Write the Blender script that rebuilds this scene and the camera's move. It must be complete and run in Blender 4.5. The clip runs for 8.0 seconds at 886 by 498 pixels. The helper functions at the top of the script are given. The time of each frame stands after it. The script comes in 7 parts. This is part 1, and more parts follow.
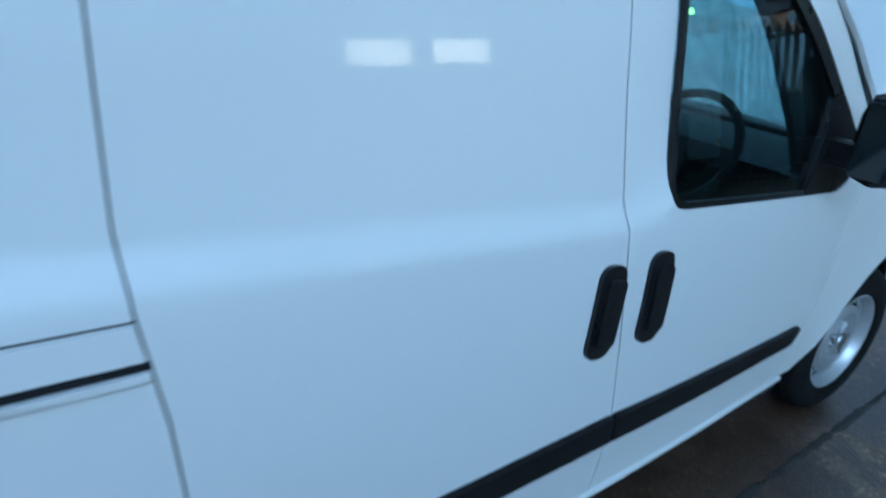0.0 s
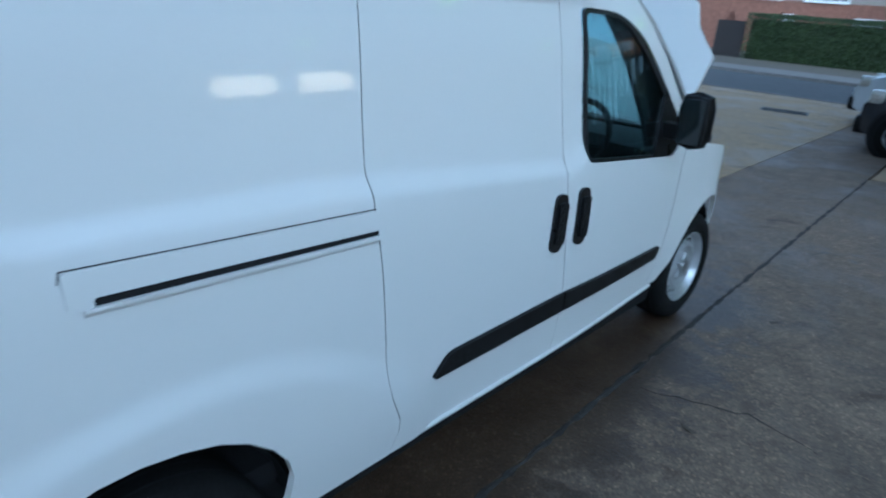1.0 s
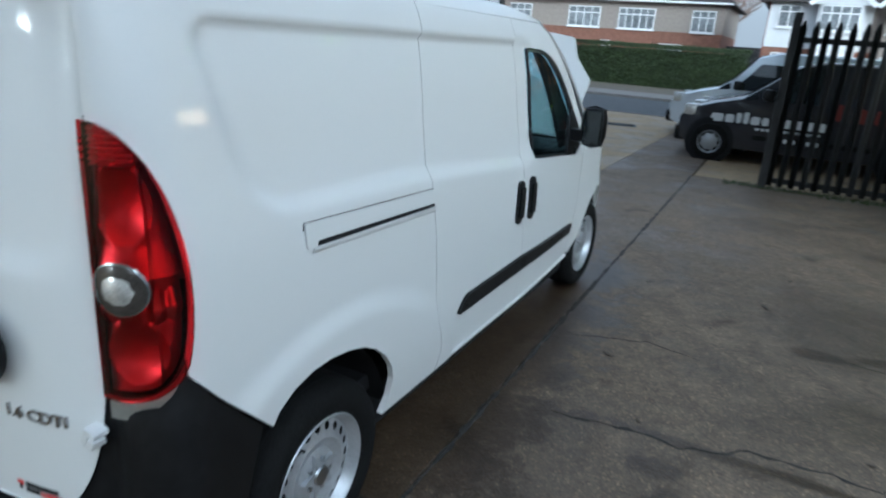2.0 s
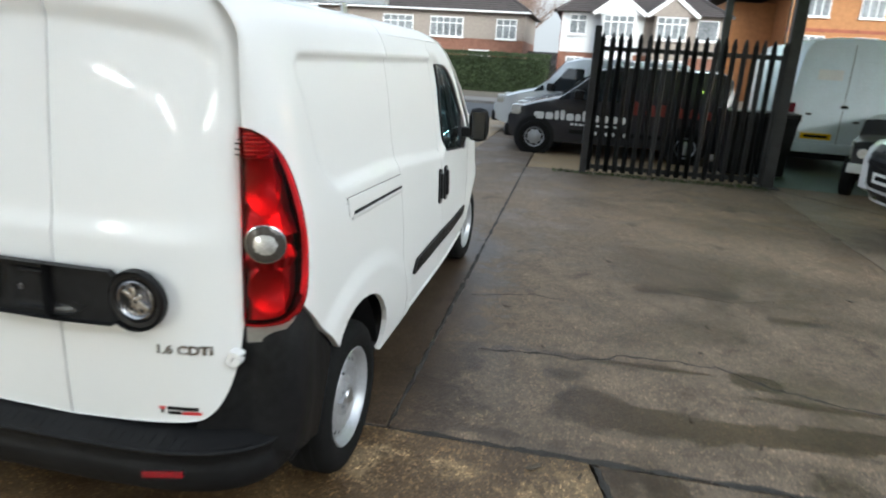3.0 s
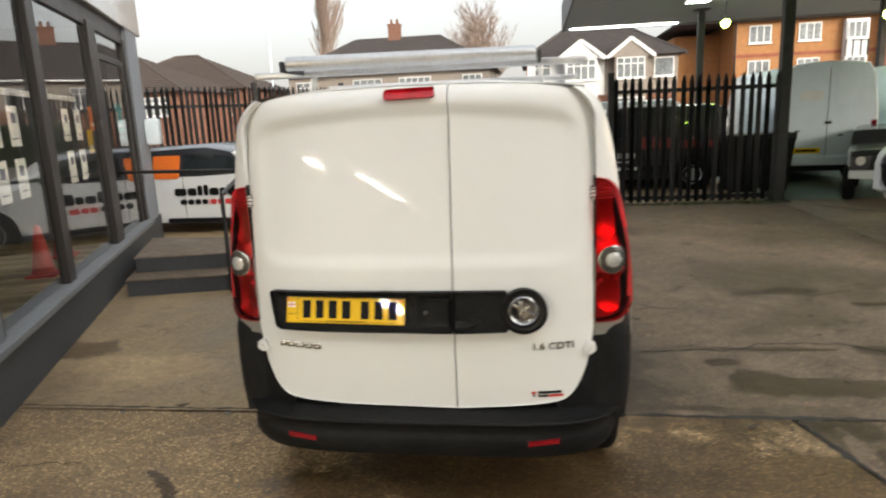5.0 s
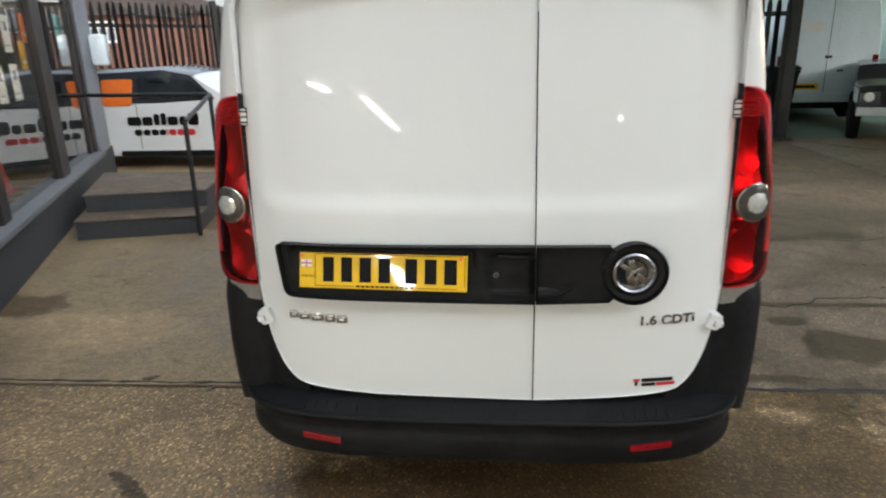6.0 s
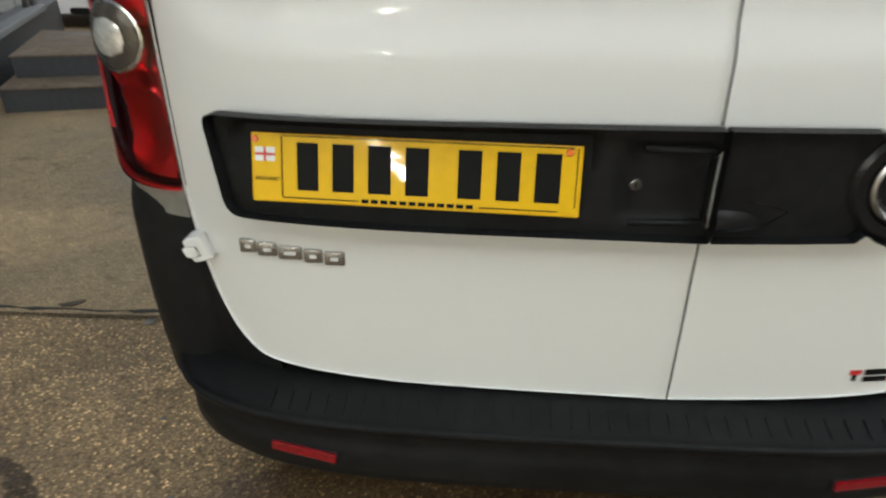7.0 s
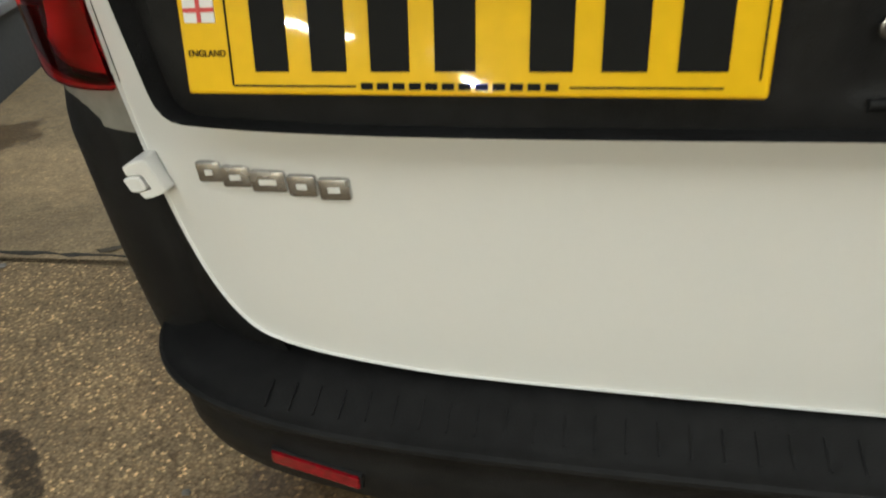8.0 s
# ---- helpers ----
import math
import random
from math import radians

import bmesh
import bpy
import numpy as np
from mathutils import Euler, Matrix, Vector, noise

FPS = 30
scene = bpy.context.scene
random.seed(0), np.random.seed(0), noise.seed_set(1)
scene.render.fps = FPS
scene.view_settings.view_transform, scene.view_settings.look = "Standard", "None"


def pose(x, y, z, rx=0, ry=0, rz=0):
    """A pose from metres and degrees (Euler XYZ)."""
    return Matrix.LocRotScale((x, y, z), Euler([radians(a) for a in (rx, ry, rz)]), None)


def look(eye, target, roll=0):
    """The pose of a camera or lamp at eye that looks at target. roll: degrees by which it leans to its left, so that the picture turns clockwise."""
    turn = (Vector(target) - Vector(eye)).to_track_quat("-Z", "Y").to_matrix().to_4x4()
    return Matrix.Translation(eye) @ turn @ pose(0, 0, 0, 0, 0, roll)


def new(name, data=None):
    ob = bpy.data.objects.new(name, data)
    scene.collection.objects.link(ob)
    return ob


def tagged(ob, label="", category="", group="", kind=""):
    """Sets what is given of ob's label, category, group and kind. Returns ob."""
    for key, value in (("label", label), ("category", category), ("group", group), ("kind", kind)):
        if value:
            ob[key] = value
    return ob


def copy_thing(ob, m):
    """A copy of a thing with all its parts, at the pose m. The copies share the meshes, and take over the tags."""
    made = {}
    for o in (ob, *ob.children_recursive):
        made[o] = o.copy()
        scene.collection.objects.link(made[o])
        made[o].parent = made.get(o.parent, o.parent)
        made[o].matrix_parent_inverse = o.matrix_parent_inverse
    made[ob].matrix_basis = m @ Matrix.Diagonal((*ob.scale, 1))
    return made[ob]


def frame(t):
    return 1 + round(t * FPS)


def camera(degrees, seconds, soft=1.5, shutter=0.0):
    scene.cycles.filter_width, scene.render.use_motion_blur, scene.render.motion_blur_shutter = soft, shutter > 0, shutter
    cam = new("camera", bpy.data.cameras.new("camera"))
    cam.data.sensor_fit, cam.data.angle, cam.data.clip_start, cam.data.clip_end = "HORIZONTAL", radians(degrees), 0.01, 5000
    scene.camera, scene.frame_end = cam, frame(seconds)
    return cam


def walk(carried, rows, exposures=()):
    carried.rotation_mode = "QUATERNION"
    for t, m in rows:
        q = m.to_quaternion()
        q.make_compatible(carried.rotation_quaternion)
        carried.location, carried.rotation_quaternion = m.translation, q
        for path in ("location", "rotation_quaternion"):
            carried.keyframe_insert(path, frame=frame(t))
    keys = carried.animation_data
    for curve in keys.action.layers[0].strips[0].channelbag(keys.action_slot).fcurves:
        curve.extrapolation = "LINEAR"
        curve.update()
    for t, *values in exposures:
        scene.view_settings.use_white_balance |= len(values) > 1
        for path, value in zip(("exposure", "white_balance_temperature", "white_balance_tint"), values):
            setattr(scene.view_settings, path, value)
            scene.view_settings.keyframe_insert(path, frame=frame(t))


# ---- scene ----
cam = camera(68.9, 8.0, soft=2.0, shutter=0.4)
PATH = [
    (0, (1.595, 1.157, 1.562), (0.146, 2.260, 0.736), 5.1),
    (0.5, (1.821, 0.74, 1.58), (0.434, 1.943, 0.788), 3.7),
    (0.8, (1.884, 0.442, 1.620), (0.617, 1.787, 0.856), 4.8),
    (1, (1.957, 0.252, 1.628), (0.754, 1.678, 0.907), 4.6),
    (1.5, (2.031, -0.215, 1.651), (0.982, 1.373, 1.038), 4.8),
    (1.8, (1.975, -0.496, 1.633), (1.021, 1.163, 1.051), 3.2),
    (2, (1.93, -0.694, 1.651), (1.071, 1.003, 1.032), 4.2),
    (2.2, (1.895, -0.83, 1.646), (1.148, 0.919, 1.03), 6.4),
    (3.3, (1.524, -1.889, 1.7), (1.201, 0.004, 1.139), 2.3),
    (3.5, (1.418, -2.065, 1.72), (1.093, -0.17, 1.17), 2.5),
    (4, (1.199, -2.432, 1.76), (0.892, -0.528, 1.229), 1.3),
    (4.5, (0.817, -2.656, 1.785), (0.616, -0.707, 1.383), 2.3),
    (5, (0.503, -2.536, 1.728), (0.213, -0.6, 1.318), -2.5),
    (5.2, (0.402, -2.486, 1.713), (0.05, -0.577, 1.232), -2.2),
    (6.3, (-0.031, -1.54, 1.5), (-0.167, 0.341, 0.832), -1.3),
    (6.5, (-0.072, -1.362, 1.441), (-0.215, 0.484, 0.684), -1.5),
    (7, (-0.181, -0.959, 1.299), (-0.32, 0.807, 0.371), -0.2),
    (7.5, (-0.176, -0.677, 1.171), (-0.449, 1.018, 0.144), -1.6),
    (8, (-0.183, -0.573, 1.079), (-0.603, 1.055, -0.004), -5.9),
]
walk(cam, [(t, look(eye, target, roll)) for t, eye, target, roll in PATH],
     exposures=[(0, -0.12, 3800, -7), (0.8, -0.10, 3980, -5), (1.5, -0.02, 4400, -3), (2.2, 0.18, 4850, -2), (3.3, 0.83, 5580, 2), (3.5, 0.86, 5680, 3),
                (4.2, 0.74, 6300, 4), (5.2, 0.52, 6300, 4), (6.3, 0.46, 5550, 2), (7.0, 0.36, 5850, 0), (8.0, 0.40, 6150, -2)])

# ---- light: low sun behind an added high wall that shades the yard, lamps under the canopies ----
world = bpy.data.worlds.new("dusk_sky")
scene.world = world
world.use_nodes = True
wn = world.node_tree.nodes
sky = wn.new("ShaderNodeTexSky")
sky.sky_type = "NISHITA"
sky.sun_disc = False
sky.sun_elevation = radians(19)
sky.sun_rotation = radians(135)
sky.air_density, sky.dust_density, sky.ozone_density = 0.8, 10.0, 0.7
wn["Background"].inputs[1].default_value = 0.185
veil = wn.new("ShaderNodeMixRGB")  # a thin even layer of bright cloud over the whole sky
veil.blend_type, veil.inputs[0].default_value, veil.inputs[2].default_value = "ADD", 1.0, (2.75, 2.55, 2.40, 1)
haze = wn.new("ShaderNodeHueSaturation")  # high thin cloud takes most of the blue out of the sky
haze.inputs["Saturation"].default_value = 0.55
world.node_tree.links.new(sky.outputs[0], haze.inputs["Color"])
world.node_tree.links.new(haze.outputs[0], veil.inputs[1])
world.node_tree.links.new(veil.outputs[0], wn["Background"].inputs[0])

sun = new("sun", bpy.data.lights.new("sun", "SUN"))
sun.data.energy, sun.data.angle, sun.data.color = 0.5, radians(12), (1.0, 0.88, 0.77)
sun.matrix_world = look((0, 0, 0), (-0.668, 0.668, -0.326))


# ---- materials ----
def mat(name, colour, rough=0.5, metal=0.0, vary=0.08, scale=6.0, bump=0.0, bscale=60.0, coat=0.0, second=None, spec=0.5, rvary=0.1):
    """A surface with colour variation at two scales, uneven gloss and fine relief."""
    m = bpy.data.materials.new(name)
    m.use_nodes = True
    nt = m.node_tree
    b = nt.nodes["Principled BSDF"]
    L = nt.links.new
    tc = nt.nodes.new("ShaderNodeTexCoord")
    n1 = nt.nodes.new("ShaderNodeTexNoise")
    n1.inputs["Scale"].default_value, n1.inputs["Detail"].default_value = scale, 6
    n2 = nt.nodes.new("ShaderNodeTexNoise")
    n2.inputs["Scale"].default_value, n2.inputs["Detail"].default_value = scale * 9, 4
    for n in (n1, n2):
        L(tc.outputs["Object"], n.inputs["Vector"])
    mix = nt.nodes.new("ShaderNodeMath")
    mix.operation = "ADD"
    L(n1.outputs[0], mix.inputs[0])
    L(n2.outputs[0], mix.inputs[1])
    half = nt.nodes.new("ShaderNodeMath")
    half.operation = "MULTIPLY"
    half.inputs[1].default_value = 0.5
    L(mix.outputs[0], half.inputs[0])
    ramp = nt.nodes.new("ShaderNodeValToRGB")
    lo = second or tuple(c * (1 - vary) for c in colour)
    hi = tuple(min(1.0, c * (1 + vary)) for c in colour)
    ramp.color_ramp.elements[0].position, ramp.color_ramp.elements[0].color = 0.36, (*lo, 1)
    ramp.color_ramp.elements[1].position, ramp.color_ramp.elements[1].color = 0.62, (*hi, 1)
    L(half.outputs[0], ramp.inputs[0])
    L(ramp.outputs[0], b.inputs["Base Color"])
    b.inputs["Metallic"].default_value = metal
    b.inputs["Specular IOR Level"].default_value = spec
    mr = nt.nodes.new("ShaderNodeMapRange")
    mr.inputs[3].default_value, mr.inputs[4].default_value = max(0.0, rough - rvary), min(1.0, rough + rvary)
    L(n1.outputs[0], mr.inputs[0])
    L(mr.outputs[0], b.inputs["Roughness"])
    if coat:
        b.inputs["Coat Weight"].default_value = coat
        b.inputs["Coat Roughness"].default_value = 0.03
    if bump:
        n3 = nt.nodes.new("ShaderNodeTexNoise")
        n3.inputs["Scale"].default_value, n3.inputs["Detail"].default_value = bscale, 5
        L(tc.outputs["Object"], n3.inputs["Vector"])
        bp = nt.nodes.new("ShaderNodeBump")
        bp.inputs["Strength"].default_value, bp.inputs["Distance"].default_value = bump, 0.01
        L(n3.outputs[0], bp.inputs["Height"])
        L(bp.outputs[0], b.inputs["Normal"])
    return m


def glow(name, colour, strength):
    m = bpy.data.materials.new(name)
    m.use_nodes = True
    b = m.node_tree.nodes["Principled BSDF"]
    b.inputs["Base Color"].default_value = (*colour, 1)
    b.inputs["Emission Color"].default_value = (*colour, 1)
    b.inputs["Emission Strength"].default_value = strength
    return m


def clear(name, colour, rough=0.02, ior=1.45):
    m = bpy.data.materials.new(name)
    m.use_nodes = True
    b = m.node_tree.nodes["Principled BSDF"]
    b.inputs["Base Color"].default_value = (*colour, 1)
    b.inputs["Transmission Weight"].default_value = 1.0
    b.inputs["Roughness"].default_value = rough
    b.inputs["IOR"].default_value = ior
    return m


def ground_mat(name, light, dark, wet, stone=0.5, damp_shade_spots=(), dry_spots=(), grain=95, streak=()):
    """Worn concrete: damp stains, some with the van's shade put in, dried pale patches, oil spots, exposed aggregate,
    fine grit, hairline cracks.
    """
    m = bpy.data.materials.new(name)
    m.use_nodes = True
    nt = m.node_tree
    b = nt.nodes["Principled BSDF"]
    L = nt.links.new
    tc = nt.nodes.new("ShaderNodeTexCoord")

    def noise_node(scale, detail=6, rough=0.6, dist=0.0):
        n = nt.nodes.new("ShaderNodeTexNoise")
        n.inputs["Scale"].default_value, n.inputs["Detail"].default_value = scale, detail
        n.inputs["Roughness"].default_value, n.inputs["Distortion"].default_value = rough, dist
        L(tc.outputs["Object"], n.inputs["Vector"])
        return n

    def ramp_node(src, stops):
        r = nt.nodes.new("ShaderNodeValToRGB")
        els = r.color_ramp.elements
        els[0].position, els[0].color = stops[0][0], (*stops[0][1], 1)
        els[1].position, els[1].color = stops[-1][0], (*stops[-1][1], 1)
        for p, c in stops[1:-1]:
            e = els.new(p)
            e.color = (*c, 1)
        L(src, r.inputs[0])
        return r

    def mix_node(kind, fac, a, c):
        n = nt.nodes.new("ShaderNodeMixRGB")
        n.blend_type = kind
        for k, v in ((0, fac), (1, a), (2, c)):
            if isinstance(v, float):
                n.inputs[k].default_value = v
            elif isinstance(v, tuple):
                n.inputs[k].default_value = (*v, 1)
            else:
                L(v, n.inputs[k])
        return n

    def maths(op, a, c):
        n = nt.nodes.new("ShaderNodeMath")
        n.operation = op
        for k, v in ((0, a), (1, c)):
            if isinstance(v, float):
                n.inputs[k].default_value = v
            else:
                L(v, n.inputs[k])
        return n.outputs[0]

    edge_noise = noise_node(11, 7, 0.7, 0.6)

    def patches(spots, wobble, ragged=1.0):
        """1 within the ellipses (x, y, rx, ry), 0 outside, with a ragged edge."""
        total = None
        for cx, cy, rx, ry in spots:
            vm = nt.nodes.new("ShaderNodeVectorMath")
            vm.operation = "SUBTRACT"
            L(tc.outputs["Object"], vm.inputs[0])
            vm.inputs[1].default_value = (cx, cy, 0)
            sc = nt.nodes.new("ShaderNodeVectorMath")
            sc.operation = "MULTIPLY"
            L(vm.outputs[0], sc.inputs[0])
            sc.inputs[1].default_value = (1 / rx, 1 / ry, 0)
            ln = nt.nodes.new("ShaderNodeVectorMath")
            ln.operation = "LENGTH"
            L(sc.outputs[0], ln.inputs[0])
            total = ln.outputs["Value"] if total is None else maths("MINIMUM", total, ln.outputs["Value"])
        rag = maths("ADD", total, maths("MULTIPLY", maths("SUBTRACT", wobble.outputs[0], 0.5), 2.7 * ragged))
        rag = maths("ADD", rag, maths("MULTIPLY", maths("SUBTRACT", edge_noise.outputs[0], 0.5), 1.1 * ragged))
        mr = nt.nodes.new("ShaderNodeMapRange")
        mr.interpolation_type = "SMOOTHSTEP"
        L(rag, mr.inputs[0])
        mr.inputs[1].default_value, mr.inputs[2].default_value = 1.15, 0.85
        return mr.outputs[0]

    broad = noise_node(0.9, 8, 0.66, 0.25)
    mid = noise_node(3.6, 9, 0.72, 0.15)
    small = noise_node(17, 6, 0.7, 0.2)
    fine = noise_node(90, 4, 0.75)
    base = ramp_node(mid.outputs[0], [(0.30, dark), (0.50, tuple((p + q) * 0.5 for p, q in zip(light, dark))), (0.68, light)])
    mott = ramp_node(small.outputs[0], [(0.30, (0.66, 0.63, 0.60)), (0.50, (1.0, 1.0, 1.0)), (0.72, (1.28, 1.24, 1.17))])
    c0 = mix_node("MULTIPLY", 0.75, base.outputs[0], mott.outputs[0])
    grit = ramp_node(fine.outputs[0], [(0.32, (0.55, 0.53, 0.51)), (0.68, (1.38, 1.34, 1.28))])
    c1 = mix_node("MULTIPLY", 0.85, c0.outputs[0], grit.outputs[0])
    vor = nt.nodes.new("ShaderNodeTexVoronoi")
    vor.inputs["Scale"].default_value = grain
    L(tc.outputs["Object"], vor.inputs["Vector"])
    pebble = ramp_node(vor.outputs["Color"], [(0.12, (0.55, 0.49, 0.43)), (0.34, (0.88, 0.84, 0.79)), (0.62, (1.02, 1.0, 0.96)), (0.76, (1.4, 1.33, 1.22)), (0.88, (3.0, 2.8, 2.5))])
    rim = ramp_node(vor.outputs["Distance"], [(0.35, (1, 1, 1)), (0.75, (0.62, 0.58, 0.54))])
    peb = mix_node("MULTIPLY", 1.0, pebble.outputs[0], rim.outputs[0])
    c2 = mix_node("MULTIPLY", stone, c1.outputs[0], peb.outputs[0])
    spot = noise_node(2.3, 6, 0.62, 0.5)
    oil = ramp_node(spot.outputs[0], [(0.28, (0.36, 0.33, 0.31)), (0.40, (1, 1, 1))])
    c3 = mix_node("MULTIPLY", 0.9, c2.outputs[0], oil.outputs[0])
    damp = ramp_node(broad.outputs[0], [(0.42, (0.52, 0.48, 0.44)), (0.50, (0.86, 0.84, 0.82)), (0.60, (1.12, 1.10, 1.08))])
    c4 = mix_node("MULTIPLY", wet, c3.outputs[0], damp.outputs[0])
    crk = nt.nodes.new("ShaderNodeTexVoronoi")
    crk.feature = "DISTANCE_TO_EDGE"
    crk.inputs["Scale"].default_value = 0.55
    bend = nt.nodes.new("ShaderNodeMixRGB")
    bend.blend_type, bend.inputs[0].default_value = "ADD", 0.16
    L(tc.outputs["Object"], bend.inputs[1])
    L(mid.outputs["Color"], bend.inputs[2])
    L(bend.outputs[0], crk.inputs["Vector"])
    hair = ramp_node(crk.outputs["Distance"], [(0.0015, (0.42, 0.39, 0.36)), (0.006, (1, 1, 1))])
    c5 = mix_node("MULTIPLY", 0.22, c4.outputs[0], hair.outputs[0])
    rr = ramp_node(broad.outputs[0], [(0.40, (0.46, 0.46, 0.46)), (0.56, (0.80, 0.80, 0.80))])
    col, rough = c5.outputs[0], rr.outputs[0]
    if dry_spots:
        f = patches(dry_spots, mid)
        island = f
        col = mix_node("MULTIPLY", f, col, (1.32, 1.30, 1.28)).outputs[0]
    if damp_shade_spots:
        f = patches(damp_shade_spots, mid)
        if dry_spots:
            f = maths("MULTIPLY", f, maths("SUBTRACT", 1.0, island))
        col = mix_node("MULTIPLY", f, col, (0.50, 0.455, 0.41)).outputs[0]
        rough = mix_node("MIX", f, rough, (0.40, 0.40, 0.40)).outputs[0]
    if streak:
        col = mix_node("MULTIPLY", patches(streak, mid, 0.6), col, (0.26, 0.25, 0.24)).outputs[0]
    L(col, b.inputs["Base Color"])
    L(rough, b.inputs["Roughness"])
    bp = nt.nodes.new("ShaderNodeBump")
    bp.inputs["Strength"].default_value, bp.inputs["Distance"].default_value = 0.45, 0.004
    L(maths("ADD", maths("ADD", fine.outputs[0], vor.outputs["Distance"]), small.outputs[0]), bp.inputs["Height"])
    L(bp.outputs[0], b.inputs["Normal"])
    return m


WHITE = mat("white_van_paint", (0.72, 0.72, 0.71), 0.40, 0, 0.006, 90, coat=0.22, rvary=0.005, spec=0.28)
WHITE2 = mat("white_vehicle_paint", (0.74, 0.75, 0.76), 0.3, 0, 0.02, 60, coat=0.8, rvary=0.02)
SEAM = mat("seam_dark", (0.014, 0.014, 0.015), 0.8, spec=0.2)
PLASTIC = mat("textured_black_plastic", (0.0125, 0.0125, 0.013), 0.42, 0, 0.2, 4, 0.25, 500, spec=0.13, second=(0.0075, 0.0075, 0.008), rvary=0.14)
# pod plastic painted paler, for the light its smooth face reflects
POD = mat("grey_plastic_with_sheen", (0.19, 0.185, 0.165), 0.38, 0, 0.15, 6, spec=0.5)
GLOSSBLACK = mat("smooth_black_plastic", (0.008, 0.008, 0.009), 0.3, 0, 0.2, 8, spec=0.35)
RUBBER = mat("tyre_rubber", (0.010, 0.010, 0.010), 0.8, 0, 0.3, 12, 0.3, 120, spec=0.12)
STEEL = mat("silver_wheel_paint", (0.44, 0.45, 0.47), 0.36, 0.5, 0.10, 9)
BADGEBACK = mat("darkened_chrome", (0.20, 0.20, 0.21), 0.28, 1.0, 0.2, 30)
DARKCHROME = mat("dull_chrome", (0.42, 0.42, 0.43), 0.25, 1.0, 0.1, 30)
SATIN = mat("satin_metal", (0.45, 0.46, 0.47), 0.35, 1.0, 0.08, 12)
ALU = mat("mill_aluminium", (0.60, 0.61, 0.63), 0.42, 0.9, 0.1, 8)
GLASS = clear("vehicle_glass", (0.62, 0.79, 0.80))
SHOPGLASS = clear("shop_glass", (0.99, 0.995, 0.99), 0.0, 1.42)
TINT = mat("dark_tinted_glass", (0.012, 0.016, 0.018), 0.06, 0, 0.1, 3, spec=0.6, rvary=0.03)
REDLENS = mat("red_lamp_lens", (0.115, 0.0008, 0.008), 0.05, 0, 0.25, 3, coat=0.7, second=(0.09, 0.0, 0.006), rvary=0.02, spec=0.3)
REDMID = mat("red_inner_lens", (0.21, 0.0015, 0.008), 0.06, 0, 0.3, 12, coat=0.7, second=(0.15, 0.001, 0.004), rvary=0.02, spec=0.3)
SMOKED = mat("smoked_clear_plastic", (0.07, 0.062, 0.055), 0.22, 0.3, 0.3, 30, coat=0.4, spec=0.3)
LAMPRED = clear("red_tinted_lens", (0.86, 0.0022, 0.0040), 0.03, 1.28)
REFLECTOR = mat("silvered_reflector", (0.52, 0.51, 0.50), 0.34, 1.0, 0.06, 40, rvary=0.05)
REDBRIGHT = mat("red_reflector", (0.44, 0.004, 0.012), 0.08, 0, 0.3, 25, 0.12, 260, coat=0.7, spec=0.3)
CLEARLENS = mat("clear_lamp_lens", (0.62, 0.62, 0.6), 0.14, 0.5, 0.3, 25, 0.12, 90, coat=1.0)
YELLOW = mat("yellow_number_plate", (0.76, 0.47, 0.008), 0.35, 0, 0.05, 6, coat=0.55, spec=0.08)
INK = mat("black_print", (0.008, 0.008, 0.008), 0.6, spec=0.1)
REDINK = mat("red_print", (0.55, 0.03, 0.03), 0.4)
DULLRED = mat("dull_red_vinyl", (0.16, 0.02, 0.015), 0.5)
WHITEINK = mat("white_print", (0.72, 0.72, 0.72), 0.45)
ORANGE = mat("orange_vinyl", (0.75, 0.17, 0.02), 0.35)
CLOTH = mat("dark_seat_cloth", (0.03, 0.032, 0.036), 0.85, 0, 0.3, 20)
DASH = mat("dashboard_plastic", (0.035, 0.036, 0.04), 0.6)
NAVY = mat("black_van_paint", (0.018, 0.019, 0.024), 0.35, 0, 0.2, 3, coat=0.75, spec=0.3)
SILVER = mat("silver_van_paint", (0.60, 0.64, 0.68), 0.32, 0.4, 0.05, 3, coat=0.8)
GREYVAN = mat("pale_grey_van_paint", (0.70, 0.78, 0.84), 0.35, 0.1, 0.05, 3, coat=0.6)
IRON = mat("black_painted_steel", (0.022, 0.022, 0.023), 0.5, 0, 0.4, 7, 0.2, 60, spec=0.45)
# the two ellipses along the van also put its shade into the ground colour
DAMP_AND_SHADE = [(1.90, 1.45, 0.20, 0.20), (2.20, 1.42, 0.35, 0.14), (2.65, 1.44, 0.45, 0.12), (3.20, 1.52, 0.50, 0.12), (4.00, 1.45, 0.60, 0.20), (2.10, 2.06, 0.75, 0.035), (2.80, 2.04, 0.15, 0.10),
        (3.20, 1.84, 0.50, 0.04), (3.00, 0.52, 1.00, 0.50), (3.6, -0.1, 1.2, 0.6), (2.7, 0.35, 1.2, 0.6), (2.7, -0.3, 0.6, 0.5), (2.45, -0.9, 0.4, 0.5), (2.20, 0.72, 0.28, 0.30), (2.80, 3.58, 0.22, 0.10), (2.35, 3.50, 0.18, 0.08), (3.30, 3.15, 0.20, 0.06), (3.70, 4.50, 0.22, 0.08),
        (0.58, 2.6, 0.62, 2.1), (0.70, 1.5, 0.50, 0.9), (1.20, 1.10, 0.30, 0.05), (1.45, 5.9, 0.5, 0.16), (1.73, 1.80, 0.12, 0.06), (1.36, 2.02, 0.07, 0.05)]
